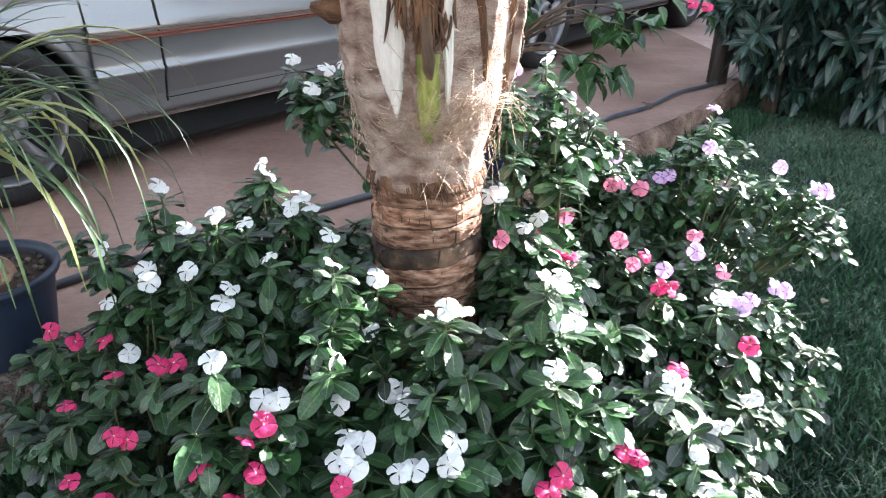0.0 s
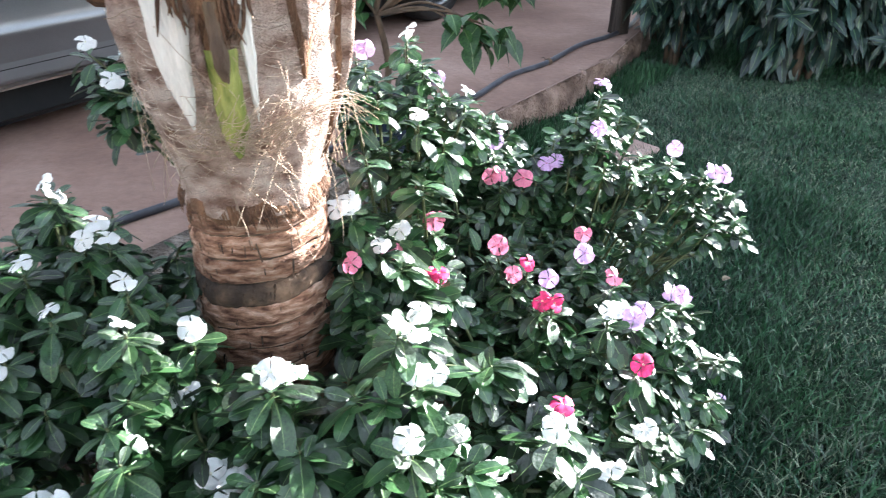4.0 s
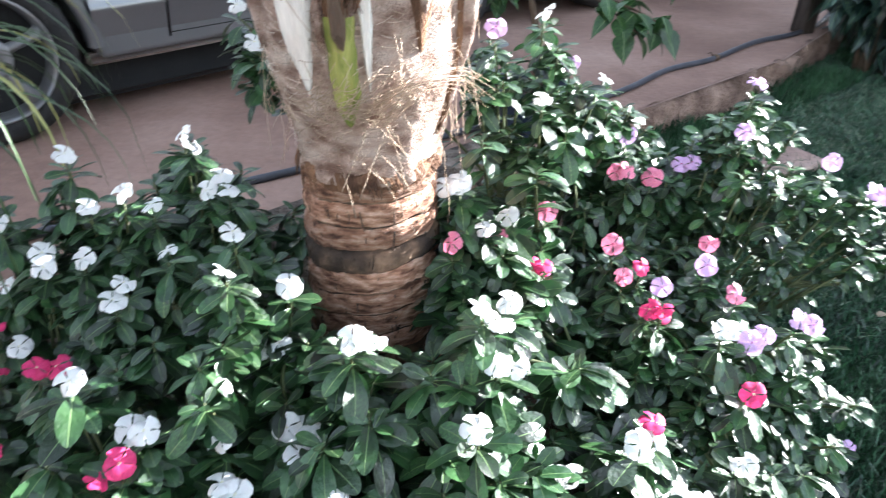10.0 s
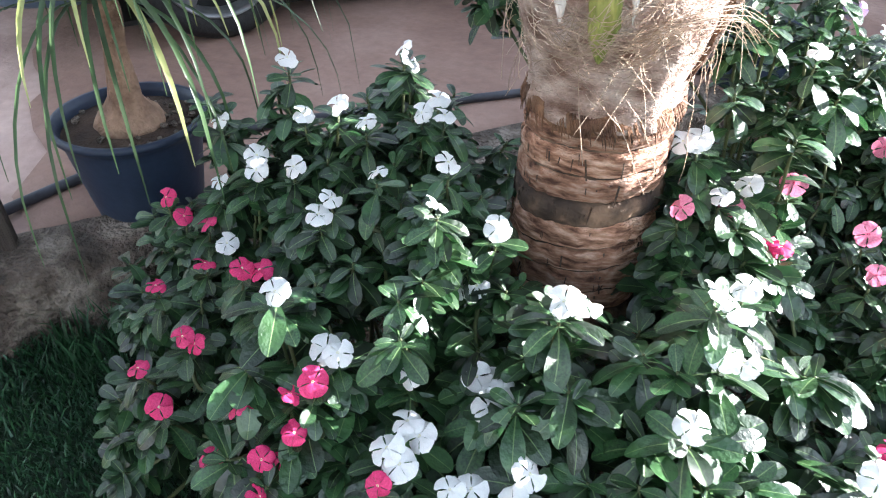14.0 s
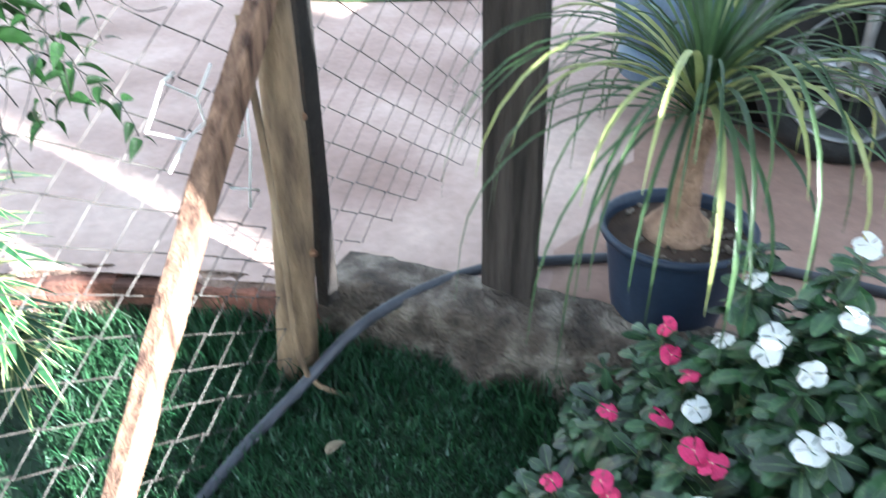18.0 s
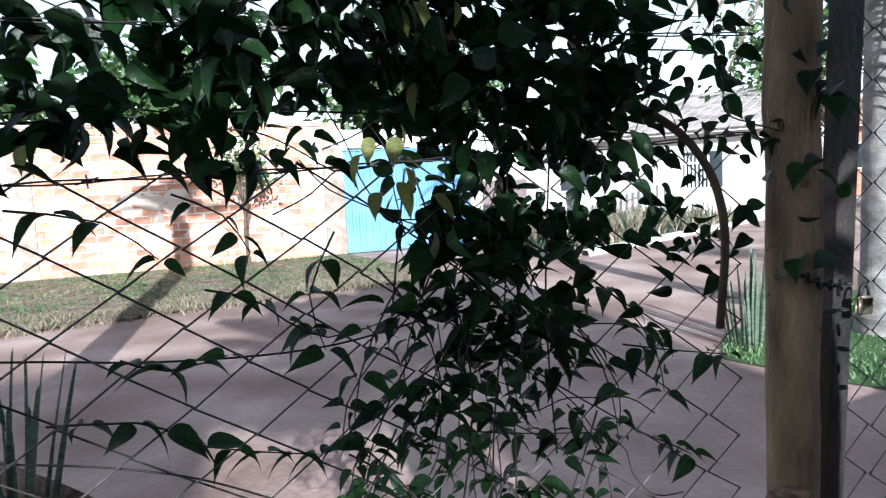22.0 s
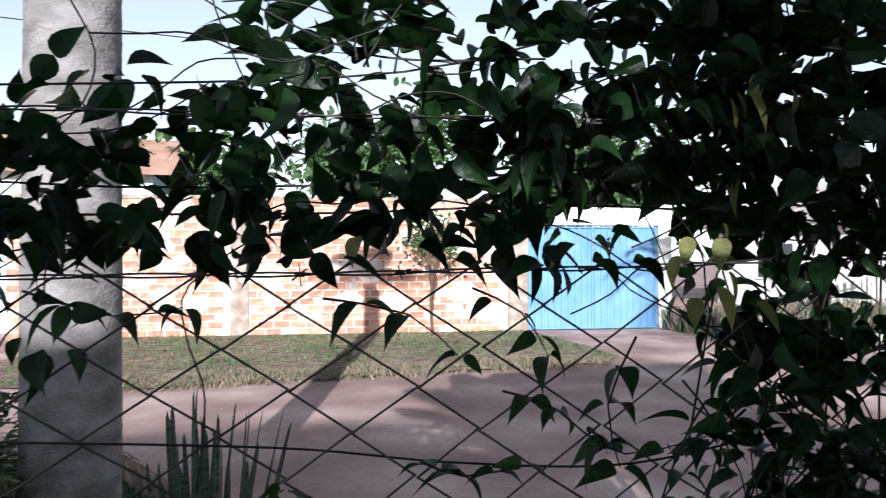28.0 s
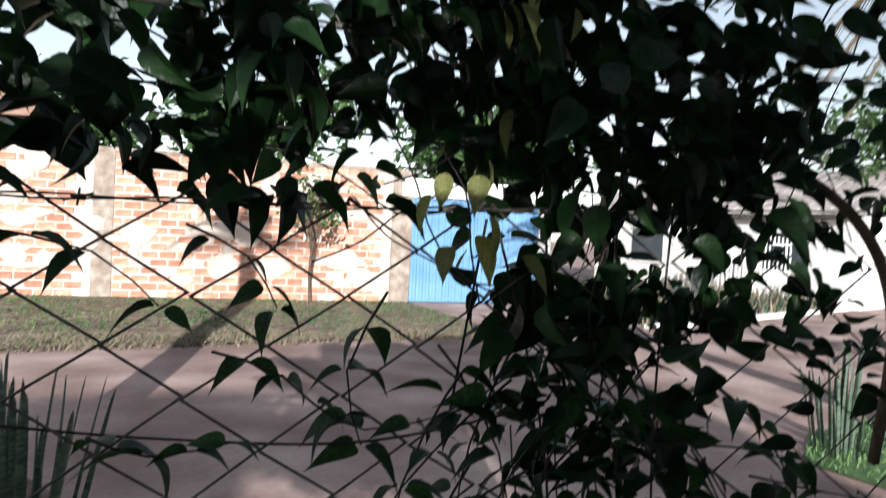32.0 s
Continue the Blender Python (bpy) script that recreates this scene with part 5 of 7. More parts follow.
def rosette_shrub(place, height, radii, heads, label, seed, size=0.16):
    """A dense shrub: woody stems, an inner leaf mass and lance-leaf heads over its face."""
    r = random.Random(seed)
    top = thing("shrub", place, label, "shrub")
    g = Geo()
    for k in range(9):
        a = r.uniform(0, 6.28)
        q = r.uniform(0.2, 0.75)
        g.add(*tube(spline([(0.1 * math.cos(a), 0.1 * math.sin(a), 0), (radii[0] * q * 0.6 * math.cos(a), radii[1] * q * 0.6 * math.sin(a), height * 0.45),
                            (radii[0] * q * math.cos(a), radii[1] * q * math.sin(a), height * 0.85)], 8), np.linspace(0.022, 0.008, 8), 6))
    part("stem", g, M_TWIG, top)
    leafy(top, "foliage", (0, 0, height * 0.5), (radii[0] * 0.9, radii[1] * 0.9, height * 0.52), 3600, 0.17, 0.34, lance, M_DARKLEAF, seed, 0.5)
    raw = leaf(1, 0.29, lance, 0.35, 0.25, 0.03, 5)
    for k in range(heads):
        a = r.uniform(0, 6.28)
        z = r.uniform(0.06, 1.0) * height
        s = (1 - (z / height - 0.45) ** 2 * 0.9)
        p = Vector((radii[0] * s * math.cos(a), radii[1] * s * math.sin(a), z))
        out = Vector((math.cos(a), math.sin(a), 0.35)).normalized()
        q = out.to_track_quat("Z", "Y").to_matrix().to_4x4()
        h = Geo()
        for i in range(11):
            b, rise = i * 2.4, radians(60 - 7 * i)
            h.add(*raw, m=q @ aim((0, 0, 0), (math.cos(b) * math.cos(rise), math.sin(b) * math.cos(rise), math.sin(rise)), r.uniform(-0.3, 0.3), size * r.uniform(0.75, 1.15)))
        ob = part("leaf_head", h, [M_DARKLEAF, M_RIB], top)
        ob.location = p
    return top


rosette_shrub((2.35, 4.95, 0), 2.5, (0.62, 0.5), 46, "tall dark shrub with lance-shaped leaf whorls beside the post", 21)
rosette_shrub((2.98, 4.60, 0), 2.35, (0.75, 0.5), 66, "dense dark shrub with striped lance leaves over the lawn", 22, 0.14)
rosette_shrub((3.68, 4.86, 0), 1.6, (0.64, 0.45), 46, "dark leafy shrub with pale new shoots", 23, 0.12)


def potted_branch():
    """A woody plant with heart-shaped leaves on bare arching branches, in a dark pot on the drive."""
    top = thing("potted_shrub", (0.24, 3.08, GZ), "woody potted shrub with heart-shaped leaves on bare branches", "potted plant")
    r = random.Random(31)
    fork = (-0.02, 0.02, 0.55)
    part("main_stem", Geo().add(*tube(spline([(0, 0, 0.15), (0.02, 0.02, 0.36), fork], 10), np.linspace(0.016, 0.012, 10), 7)), M_TWIG, top)
    for tip, n in (((0.36, -0.25, 0.50), 12), ((0.45, -0.32, 0.54), 11), ((0.33, -0.22, 0.57), 8), ((0.50, -0.08, 0.67), 12), ((0.60, -0.06, 0.71), 11), ((0.42, -0.10, 0.70), 8), ((0.56, -0.02, 0.65), 8),
                   ((-0.06, 0.06, 0.64), 13), ((0.08, 0.10, 0.72), 12), ((-0.14, 0.02, 0.56), 10), ((0.02, 0.0, 0.76), 9), ((0.70, -0.35, 0.80), 3)):
        mid = (fork[0] + (tip[0] - fork[0]) * 0.5, fork[1] + (tip[1] - fork[1]) * 0.5, max(fork[2], tip[2]) + 0.05)
        line = spline([fork, mid, tip], 12)
        part("branch", Geo().add(*tube(line, np.linspace(0.008, 0.0022, 12), 6)), M_TWIG, top)
        for i in range(n):
            p = Vector(line[r.randrange(8, 12)]) + Vector((r.gauss(0, 0.03), r.gauss(0, 0.03), r.gauss(0, 0.025)))
            a = r.uniform(0, 6.28)
            ob = part("leaf", POT_LEAF, None, top)
            ob.matrix_local = aim(p, (math.cos(a) * 0.8, math.sin(a) * 0.8 - 0.2, r.uniform(-1.2, 0.1)), r.uniform(-0.6, 0.6), r.uniform(0.065, 0.115))
    for x, z in ((0.66, 0.815), (0.715, 0.805)):
        ob = part("flower", FLOWERS["crimson"], None, top, "bright red flower")
        ob.matrix_local = Matrix.Translation((x, -0.36, z)) @ Matrix.Rotation(0.8, 4, "X") @ Matrix.Scale(0.045, 4)


POT_LEAF = Geo().add(*leaf(1, 0.72, heart, 0.25, 0.2, 0.03, 6)).mesh("leaf", [M_POTLEAF, M_RIB])
pot((0.24, 3.08, GZ), 0.12, 0.15, 0.22, M_POTBLUE, "dark blue plastic pot on the drive", None)
potted_branch()
def pot_plant(place, height, label, seed):
    """A tall leafy plant that stands in a pot."""
    top = thing("potted_bush", place, label, "potted plant")
    part("stem", Geo().add(*tube(spline([(0, 0, 0), (0.04, 0.02, height * 0.5), (0, 0.05, height)], 8), np.linspace(0.022, 0.008, 8), 7)), M_TWIG, top)
    leafy(top, "foliage", (0, 0, height * 0.68), (0.42, 0.42, height * 0.42), 900, 0.15, 0.4, lance, M_DARKLEAF, seed, 0.3)


pot_plant((5.22, 6.02, PZ + 0.32), 1.45, "leafy dark plant in the black pot", 51)
pot_plant((5.54, 5.68, PZ + 0.36), 2.0, "leafy dark plant in the terracotta pot", 52)
pot((5.24, 6.10, PZ + 0.01), 0.19, 0.22, 0.36, M_POTBLUE, "black plastic pot on the patio edge", None)
pot((5.45, 5.64, PZ + 0.02), 0.215, 0.25, 0.40, M_POTCLAY, "old terracotta pot on the patio edge", None)


def slab(name, place, size, turn, m, label, category):
    ob = tagged(new(name, Geo().add(*cbox(*size, 0.012)).mesh(name, m, False)), label, category)
    ob.matrix_world = Matrix.Translation(place) @ Matrix.Rotation(radians(turn), 4, "Z")
    return ob


slab("stepping_stone", (4.68, 3.87, 0.012), (0.72, 0.46, 0.06), -20, M_CONC, "flat pale stepping stone in the lawn", "stone")
slab("stepping_stone", (1.40, 3.35, 0.012), (0.34, 0.22, 0.05), 35, M_DIRT, "flat reddish stepping stone in the lawn", "stone")
for i, (x, y) in enumerate(((5.98, 5.27), (6.2, 5.12), (6.42, 4.98))):
    slab("paving_brick", (x, y, PZ + 0.055), (0.25, 0.22, 0.075), -32, M_EDGEBRICK, "loose red brick on the patio ledge", "brick")


def hose(points, ties, label):
    top = thing("garden_hose", (0, 0, 0), label, "hose")
    line = spline(points, 90)
    part("pipe", Geo().add(*tube(line, 0.0155, 10)), M_HOSE, top)
    for i in ties:
        g = Geo()
        for k in range(3):
            p = Vector(line[i]).lerp(Vector(line[i + 1]), 0.1 + 0.12 * k)
            d = (Vector(line[i + 1]) - Vector(line[i])).normalized()
            side = Vector((-d.y, d.x, 0))
            ring = [p + side * 0.019 * math.cos(w) + Vector((0, 0, 0.019 * math.sin(w))) for w in np.linspace(0, 2 * math.pi, 13)]
            g.add(*tube(ring, 0.0035, 5))
        g.add(*tube([p + side * 0.015, p + side * 0.035 + Vector((0, 0, 0.02)), p + side * 0.05 + Vector((0, 0, 0.012))], 0.003, 5))
        part("tie", g, M_TWIG, top, "brown wire tie wrapped round the hose")


HZ = GZ + 0.017
hose([(-1.02, 0.25, 0.02), (-1.22, 0.42, 0.03), (-1.34, 0.58, 0.07), (-1.42, 0.80, 0.19), (-1.50, 1.10, GZ + 0.035), (-1.49, 1.40, HZ), (-1.36, 1.76, HZ), (-1.10, 2.08, HZ), (-0.5, 2.60, HZ), (0.1, 3.12, HZ),
      (0.64, 3.61, HZ), (0.95, 4.05, HZ), (1.22, 4.30, HZ), (1.55, 4.72, HZ), (1.83, 4.96, HZ), (2.1, 5.3, HZ), (2.4, 5.9, HZ)], (67,), "grey garden hose lying along the kerb")


def post(name, line, size, m, label, category="post", uneven=0.004):
    """An uneven squared post along a line of points."""
    p = spline(line, 14)
    g = Geo()
    v, f = [], []
    ring = [(-1, -0.8), (-0.8, -1), (0.8, -1), (1, -0.8), (1, 0.8), (0.8, 1), (-0.8, 1), (-1, 0.8)]
    for i, q in enumerate(p):
        for a, b in ring:
            e = uneven * noise.noise(Vector((a * 2 + q[0] * 9, b * 2, q[2] * 8)))
            v.append(q + TURN @ np.array([a * (size[0] / 2 + e), b * (size[1] / 2 + e), 0]))
    for i in range(len(p) - 1):
        for k in range(8):
            j = (k + 1) % 8
            f.append((i * 8 + k, i * 8 + j, i * 8 + 8 + j, i * 8 + 8 + k))
    f += [tuple(range(8))[::-1], tuple(range(len(v) - 8, len(v)))]
    return tagged(new(name, Geo().add(v, f).mesh(name, m, False)), label, category)


TURN = np.array(Matrix.Rotation(radians(46), 3, "Z"))
post("wooden_post", [(-1.385, 1.18, GZ - 0.03), (-1.40, 1.19, 1.0), (-1.415, 1.20, 2.1)], (0.145, 0.05), M_WOODGREY, "weathered grey wooden post standing on the kerb")
TURN = np.array(Matrix.Rotation(radians(25), 3, "Z"))
post("wooden_post", [(1.93, 5.1, GZ - 0.2), (1.93, 5.1, 1.2), (1.93, 5.1, 2.4)], (0.11, 0.11), M_WOODGREY, "dark weathered wooden post beside the shrub")

# ---- fence with vine ----
P0, D, N = Vector((-1.43, 0.68, 0)), Vector((0.66, -0.751, 0)).normalized(), Vector((0.751, 0.66, 0)).normalized()


def on_fence(u, z, off=-0.05):
    return P0 + D * u + N * off + Vector((0, 0, z))


def log_post():
    top = thing("log_post", (0, 0, 0), "round peeled log fence post with knots", "fence post")
    pts = [on_fence(0.02, 0.0, -0.10), on_fence(0.015, 0.3, -0.06), on_fence(-0.012, 0.8, -0.03), on_fence(-0.016, 1.35, -0.03), on_fence(-0.012, 1.8, -0.03), on_fence(-0.01, 2.25, -0.03)]
    v, f = tube(spline(pts, 36), np.interp(np.arange(36), [0, 6, 14, 36], [0.058, 0.052, 0.044, 0.046]), 20)
    v = [np.array(p) + 0.006 * np.array(noise.noise_vector(Vector(p) * 7)) for p in v]
    part("log", Geo().add(v, f), M_WOODLOG, top)
    for u, z, w in ((-0.03, 0.76, 0.011), (-0.02, 1.08, 0.009), (0.0, 0.42, 0.011), (-0.03, 1.3, 0.008), (0.0, 1.55, 0.009)):
        q = on_fence(u, z, 0.012)
        part("knot", Geo().add(*lathe([(w, -0.012), (w * 0.8, 0.0), (0.001, 0.003)], 10), m=Matrix.Translation(q) @ N.to_track_quat("Z", "Y").to_matrix().to_4x4()), M_HUSK, top)
    part("strip", Geo().add(*tube(spline([on_fence(0.075, 1.0, -0.02), on_fence(0.09, 0.5, 0.0), on_fence(0.10, 0.12, 0.01), on_fence(0.02, 0.0, 0.09)], 14), 0.008, 6)), M_WOODLOG, top, "split pale strip of wood")
    return top


log_post()
TURN = np.array(Matrix.Rotation(radians(-41), 3, "Z"))
post("prop_board", [on_fence(0.79, 0.0, 0.02), on_fence(0.545, 0.34, 0.012), on_fence(0.285, 0.7, 0.012), on_fence(0.045, 1.03, 0.02)], (0.066, 0.045), M_WOODRED, "split reddish board leaning on the log post", "board", 0.008)


def brick_edge():
    top = tagged(new("brick_edging"), "row of red bricks set under the street kerb", "brick edging", kind="structure")
    one = Geo().add(*cbox(0.23, 0.05, 0.075, 0.008)).mesh("brick", M_EDGEBRICK, False)
    for k, (x, y) in enumerate(((-1.66, 0.63), (-1.765, 0.43), (-1.87, 0.23), (-1.955, 0.03), (-2.01, -0.19), (-2.055, -0.42))):
        ob = part("brick", one, None, top)
        ob.matrix_world = Matrix.Translation((x + 0.012, y, 0.125 + 0.004 * (k % 2))) @ Matrix.Rotation(radians(62 + 4 * k), 4, "Z")


brick_edge()


def zigzag(u, z0, z1, step, off, r=0.0014, lean=0.0, k=0):
    """One wire of a chain-link mesh, thicker where it is twisted round its neighbour."""
    pts, z = [], z0
    while z <= z1:
        w = 0.5 * step[0] * (1 if k % 2 else -1) * 0.5
        pts.append(on_fence(u + w + lean * (z - z0) + 0.008 * noise.noise(Vector((u * 7, z * 7, 0))), z + 0.008 * noise.noise(Vector((u * 5, z * 5, 3))), off + (0.004 if k % 2 else -0.004)))
        z += step[1] * 0.5
        k += 1
    line, rad = [], []
    for i, p in enumerate(pts):
        if i:
            line.append(p.lerp(pts[i - 1], 0.14))
            rad.append(r)
        line.append(p)
        rad.append(r * 2.0)
        if i < len(pts) - 1:
            line.append(p.lerp(pts[i + 1], 0.14))
            rad.append(r)
    return tube(line, rad, 4)


def mesh_panel(name, u0, u1, z0, z1, off, label, parent):
    for i in range(int((u1 - u0) / 0.075)):
        part("wire", Geo().add(*zigzag(u0 + 0.075 * i, z0, z1, (0.15, 0.1), off, k=i)), M_WIRE, parent, smooth=False)


fence = thing("wire_fence", (0, 0, 0), "rusty chain-link fence with barbed wire", "fence")
mesh_panel("wire", 0.112, 3.2, 0.013, 1.62, -0.055, "", fence)


def barbed(z, sag, u0, u1, seed):
    r = random.Random(seed)
    n = 90
    for s in (0, 1):
        pts = []
        for i in range(n):
            u = u0 + (u1 - u0) * i / (n - 1)
            a = i * 0.9 + s * math.pi
            pts.append(on_fence(u, z - sag * math.sin(math.pi * (u - u0) / (u1 - u0)) + 0.0025 * math.sin(a) + 0.008 * noise.noise(Vector((u * 3, z, 0))), -0.05 + 0.0025 * math.cos(a)))
        part("barbed_wire", Geo().add(*tube(pts, 0.0012, 4)), M_WIRE, fence)
    u = u0 + 0.1
    while u < u1:
        q = on_fence(u, z - sag * math.sin(math.pi * (u - u0) / (u1 - u0)) + 0.008 * noise.noise(Vector((u * 3, z, 0))))
        g = Geo()
        for k in range(2):
            w = Vector((r.gauss(0, 1), r.gauss(0, 1), r.gauss(0, 1))).normalized() * 0.014
            g.add(*tube([q - w, q + w], 0.0011, 4))
        g.add(*tube([q - D * 0.006, q + D * 0.006], 0.0035, 6))
        part("barb", g, M_WIRE, fence)
        u += 0.115


barbed(1.635, 0.04, 0.05, 3.2, 1)
barbed(1.80, 0.02, 0.05, 3.2, 2)
# Broken wires in a near-white colour that paints the sun on them.
for pts in (
    [(0.338, 0.855), (0.315, 0.882), (0.28, 0.929), (0.214, 0.879), (0.208, 0.828), (0.26, 0.812), (0.332, 0.855)], [(0.204, 0.827), (0.132, 0.77)], [(0.26, 0.812), (0.313, 0.766)], [(0.28, 0.929), (0.249, 0.939)], [(0.214, 0.879), (0.165, 0.93)], [(0.096, 0.836), (0.109, 0.741), (0.142, 0.609)], [(0.181, 0.675), (0.108, 0.637)], [(0.125, 0.768), (0.109, 0.828)]):
    part("broken_wire", Geo().add(*tube([on_fence(u, z, -0.02) for u, z in pts], 0.0026, 5)), mat("sunlit_wire", (0.66, 0.64, 0.6), (0.75, 0.73, 0.7), 20, 0.5, 0.1, 80, metal=0.2), fence)


def yard_gate():
    top = thing("wire_gate", (0, 0, 0), "dark steel wire gate chained to the log post", "gate")
    line = [on_fence(-0.085, GZ + 0.02, -0.05), on_fence(-0.115, 1.0, -0.04), on_fence(-0.155, 1.95, -0.04)]
    p = spline(line, 8)
    v, f = [], []
    for q in p:
        for a, b in ((-1, -1), (1, -1), (1, 1), (-1, 1)):
            v.append(np.array(q) + np.array(D) * a * 0.024 + np.array(N) * b * 0.016)
    for i in range(7):
        for k in range(4):
            f.append((i * 4 + k, i * 4 + (k + 1) % 4, i * 4 + 4 + (k + 1) % 4, i * 4 + 4 + k))
    part("stile", Geo().add(v, f), M_STEEL, top, smooth=False)
    for i in range(19):
        part("wire", Geo().add(*zigzag(-0.13 - 0.075 * i, GZ + 0.06, 1.9, (0.15, 0.1), -0.11, k=i)), M_WIRE, top, smooth=False)
    part("end_stile", Geo().add(*tube([on_fence(-1.5, GZ, -0.12), on_fence(-1.5, 1.9, -0.1)], 0.02, 6)), M_STEEL, top)
    g = Geo()
    for i in range(15):
        t = i / 14
        c = on_fence(0.03 - 0.2 * t, 1.40 - 0.03 * math.sin(math.pi * t) + 0.01 * t, 0.03 - 0.02 * t) if i < 9 else on_fence(-0.10 + 0.01 * (i % 2), 1.36 - 0.035 * (i - 9), 0.0)
        ring = [(0.011 * math.cos(a), 0.007 * math.sin(a), 0) for a in np.linspace(0, 2 * math.pi, 9)[:-1]]
        m = Matrix.Translation(c) @ Matrix.Rotation(i * 1.57, 4, "X") @ Matrix.Rotation(0.7, 4, "Z")
        g.add(*tube([m @ Vector(q) for q in ring + ring[:1]], 0.0026, 5))
    part("chain", g, M_STEEL, top, "dark steel chain")
    lock = part("padlock", Geo().add(*cbox(0.034, 0.014, 0.034, 0.004)), M_BRASS, top, "small worn brass padlock")
    lock.matrix_local = Matrix.Translation(on_fence(-0.14, 1.33, 0.01)) @ Matrix.Rotation(radians(-49), 4, "Z")
    sh = part("shackle", Geo().add(*tube([(0.011 * math.cos(a), 0, 0.017 + 0.02 * math.sin(a)) for a in np.linspace(0, math.pi, 9)], 0.003, 6)), M_STEEL, lock)
    return top


yard_gate()

VINE_FORMS = ((0.12, 0.2, 0.0, 0.58), (0.35, 0.35, 0.3, 0.56), (0.2, 0.5, -0.3, 0.60), (0.6, 0.7, 0.2, 0.50), (0.45, 0.9, -0.2, 0.52))
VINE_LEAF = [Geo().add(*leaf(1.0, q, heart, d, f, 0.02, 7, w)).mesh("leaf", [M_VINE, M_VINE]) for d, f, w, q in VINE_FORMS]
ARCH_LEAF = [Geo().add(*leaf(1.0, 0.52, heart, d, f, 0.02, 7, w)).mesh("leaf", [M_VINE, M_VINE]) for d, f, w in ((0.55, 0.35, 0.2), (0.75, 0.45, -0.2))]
SUN_LEAF = Geo().add(*leaf(1.0, 0.52, heart, 0.3, 0.3, 0.02, 7, 0.2)).mesh("old_leaf", [M_SUNLEAF, M_SUNLEAF])
VINE_RAW = [leaf(1.0, q, heart, d, f, 0.02, 7, w) for d, f, w, q in VINE_FORMS]


def fence_vine():
    """Twining stems over the fence with hanging heart-shaped leaves, thickest along the top and in one hanging column."""
    top = thing("climbing_vine", (0, 0, 0), "climbing vine with heart-shaped leaves over the fence, shade painted in", "vine")
    r = random.Random(5)
    # zones: centre u, z, half spans, leaves, leaf size
    zones = [
        (0.50, 1.81, 0.20, 0.16, 540, 0.054), (0.49, 1.60, 0.16, 0.12, 270, 0.050), (0.52, 1.43, 0.12, 0.11, 150, 0.048), (0.53, 1.26, 0.12, 0.12, 75, 0.046), (0.56, 1.04, 0.09, 0.13, 28, 0.040),
        (0.78, 1.81, 0.17, 0.13, 340, 0.053), (1.08, 1.77, 0.17, 0.12, 210, 0.052), (1.34, 1.74, 0.14, 0.11, 120, 0.052), (1.00, 1.64, 0.32, 0.03, 50, 0.052),
        (1.60, 1.70, 0.20, 0.10, 110, 0.050), (1.55, 1.57, 0.12, 0.06, 30, 0.046), (1.95, 1.74, 0.25, 0.12, 110, 0.050), (2.60, 1.68, 0.50, 0.20, 130, 0.056),
        (0.18, 1.74, 0.17, 0.15, 90, 0.046), (0.14, 1.47, 0.13, 0.12, 46, 0.044), (-0.02, 1.60, 0.05, 0.20, 16, 0.046),
    ]
    joined, n = Geo(), 0
    for cu, cz, su, sz, count, size in zones:
        for k in range(count):
            u, z = cu + su * r.uniform(-1, 1) * (1 if r.random() < 0.7 else 1.2), cz + sz * r.uniform(-1, 1)
            off = r.gauss(-0.07, 0.055)
            p = on_fence(u, z, off)
            low = z < 1.5 and size < 0.058
            out = N * r.gauss(0.1, 0.45) + D * (r.choice((-1, 1)) * r.uniform(0.5, 1.0) if low else r.gauss(0, 0.85)) + Vector((0, 0, r.gauss(-0.2, 0.3) if low else r.gauss(-0.45, 0.5) if z < 1.87 else r.gauss(0.6, 0.5)))
            roll = r.gauss(0, 0.9) + (math.pi / 2 if r.random() < 0.3 else 0)
            m = aim(p, out, roll, size * r.uniform(0.6, 1.25))
            if n < 120 and off > -0.08 and r.random() < 0.45:
                ob = new("leaf", VINE_LEAF[r.randrange(5)])
                ob.parent = top
                ob.matrix_world = m
                n += 1
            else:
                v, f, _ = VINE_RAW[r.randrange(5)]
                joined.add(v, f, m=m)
    def spray(path, size, up=False):
        """A thin shoot with a leaf to either side at every node."""
        nonlocal n
        off = r.gauss(-0.05, 0.02)
        line = spline([on_fence(u, z, off + r.gauss(0, 0.008)) for u, z in path], max(5, int(sum(math.dist(a, b) for a, b in zip(path, path[1:])) / 0.032)))
        part("vine_stem", Geo().add(*tube(line, np.linspace(0.0017, 0.0008, len(line)), 5)), M_STEEL, top)
        for i in range(1, len(line)):
            way = Vector(line[i] - line[i - 1]).normalized()
            for s in (-1, 1):
                if r.random() < 0.22 and i < len(line) - 1:
                    continue
                if up:
                    out = way * 0.6 + D * s * r.uniform(0.3, 0.9) + N * r.gauss(0, 0.3)
                else:
                    out = D * s * r.uniform(0.5, 1.0) + N * r.gauss(0.1, 0.4) + Vector((0, 0, r.uniform(-0.45, 0.35)))
                ob = new("leaf", ARCH_LEAF[r.randrange(2)])
                ob.parent = top
                ob.matrix_world = aim(Vector(line[i]) + out * 0.006, out, r.gauss(0, 0.5), size * r.uniform(0.65, 1.25) * (1 - 0.3 * i / len(line)))
                n += 1

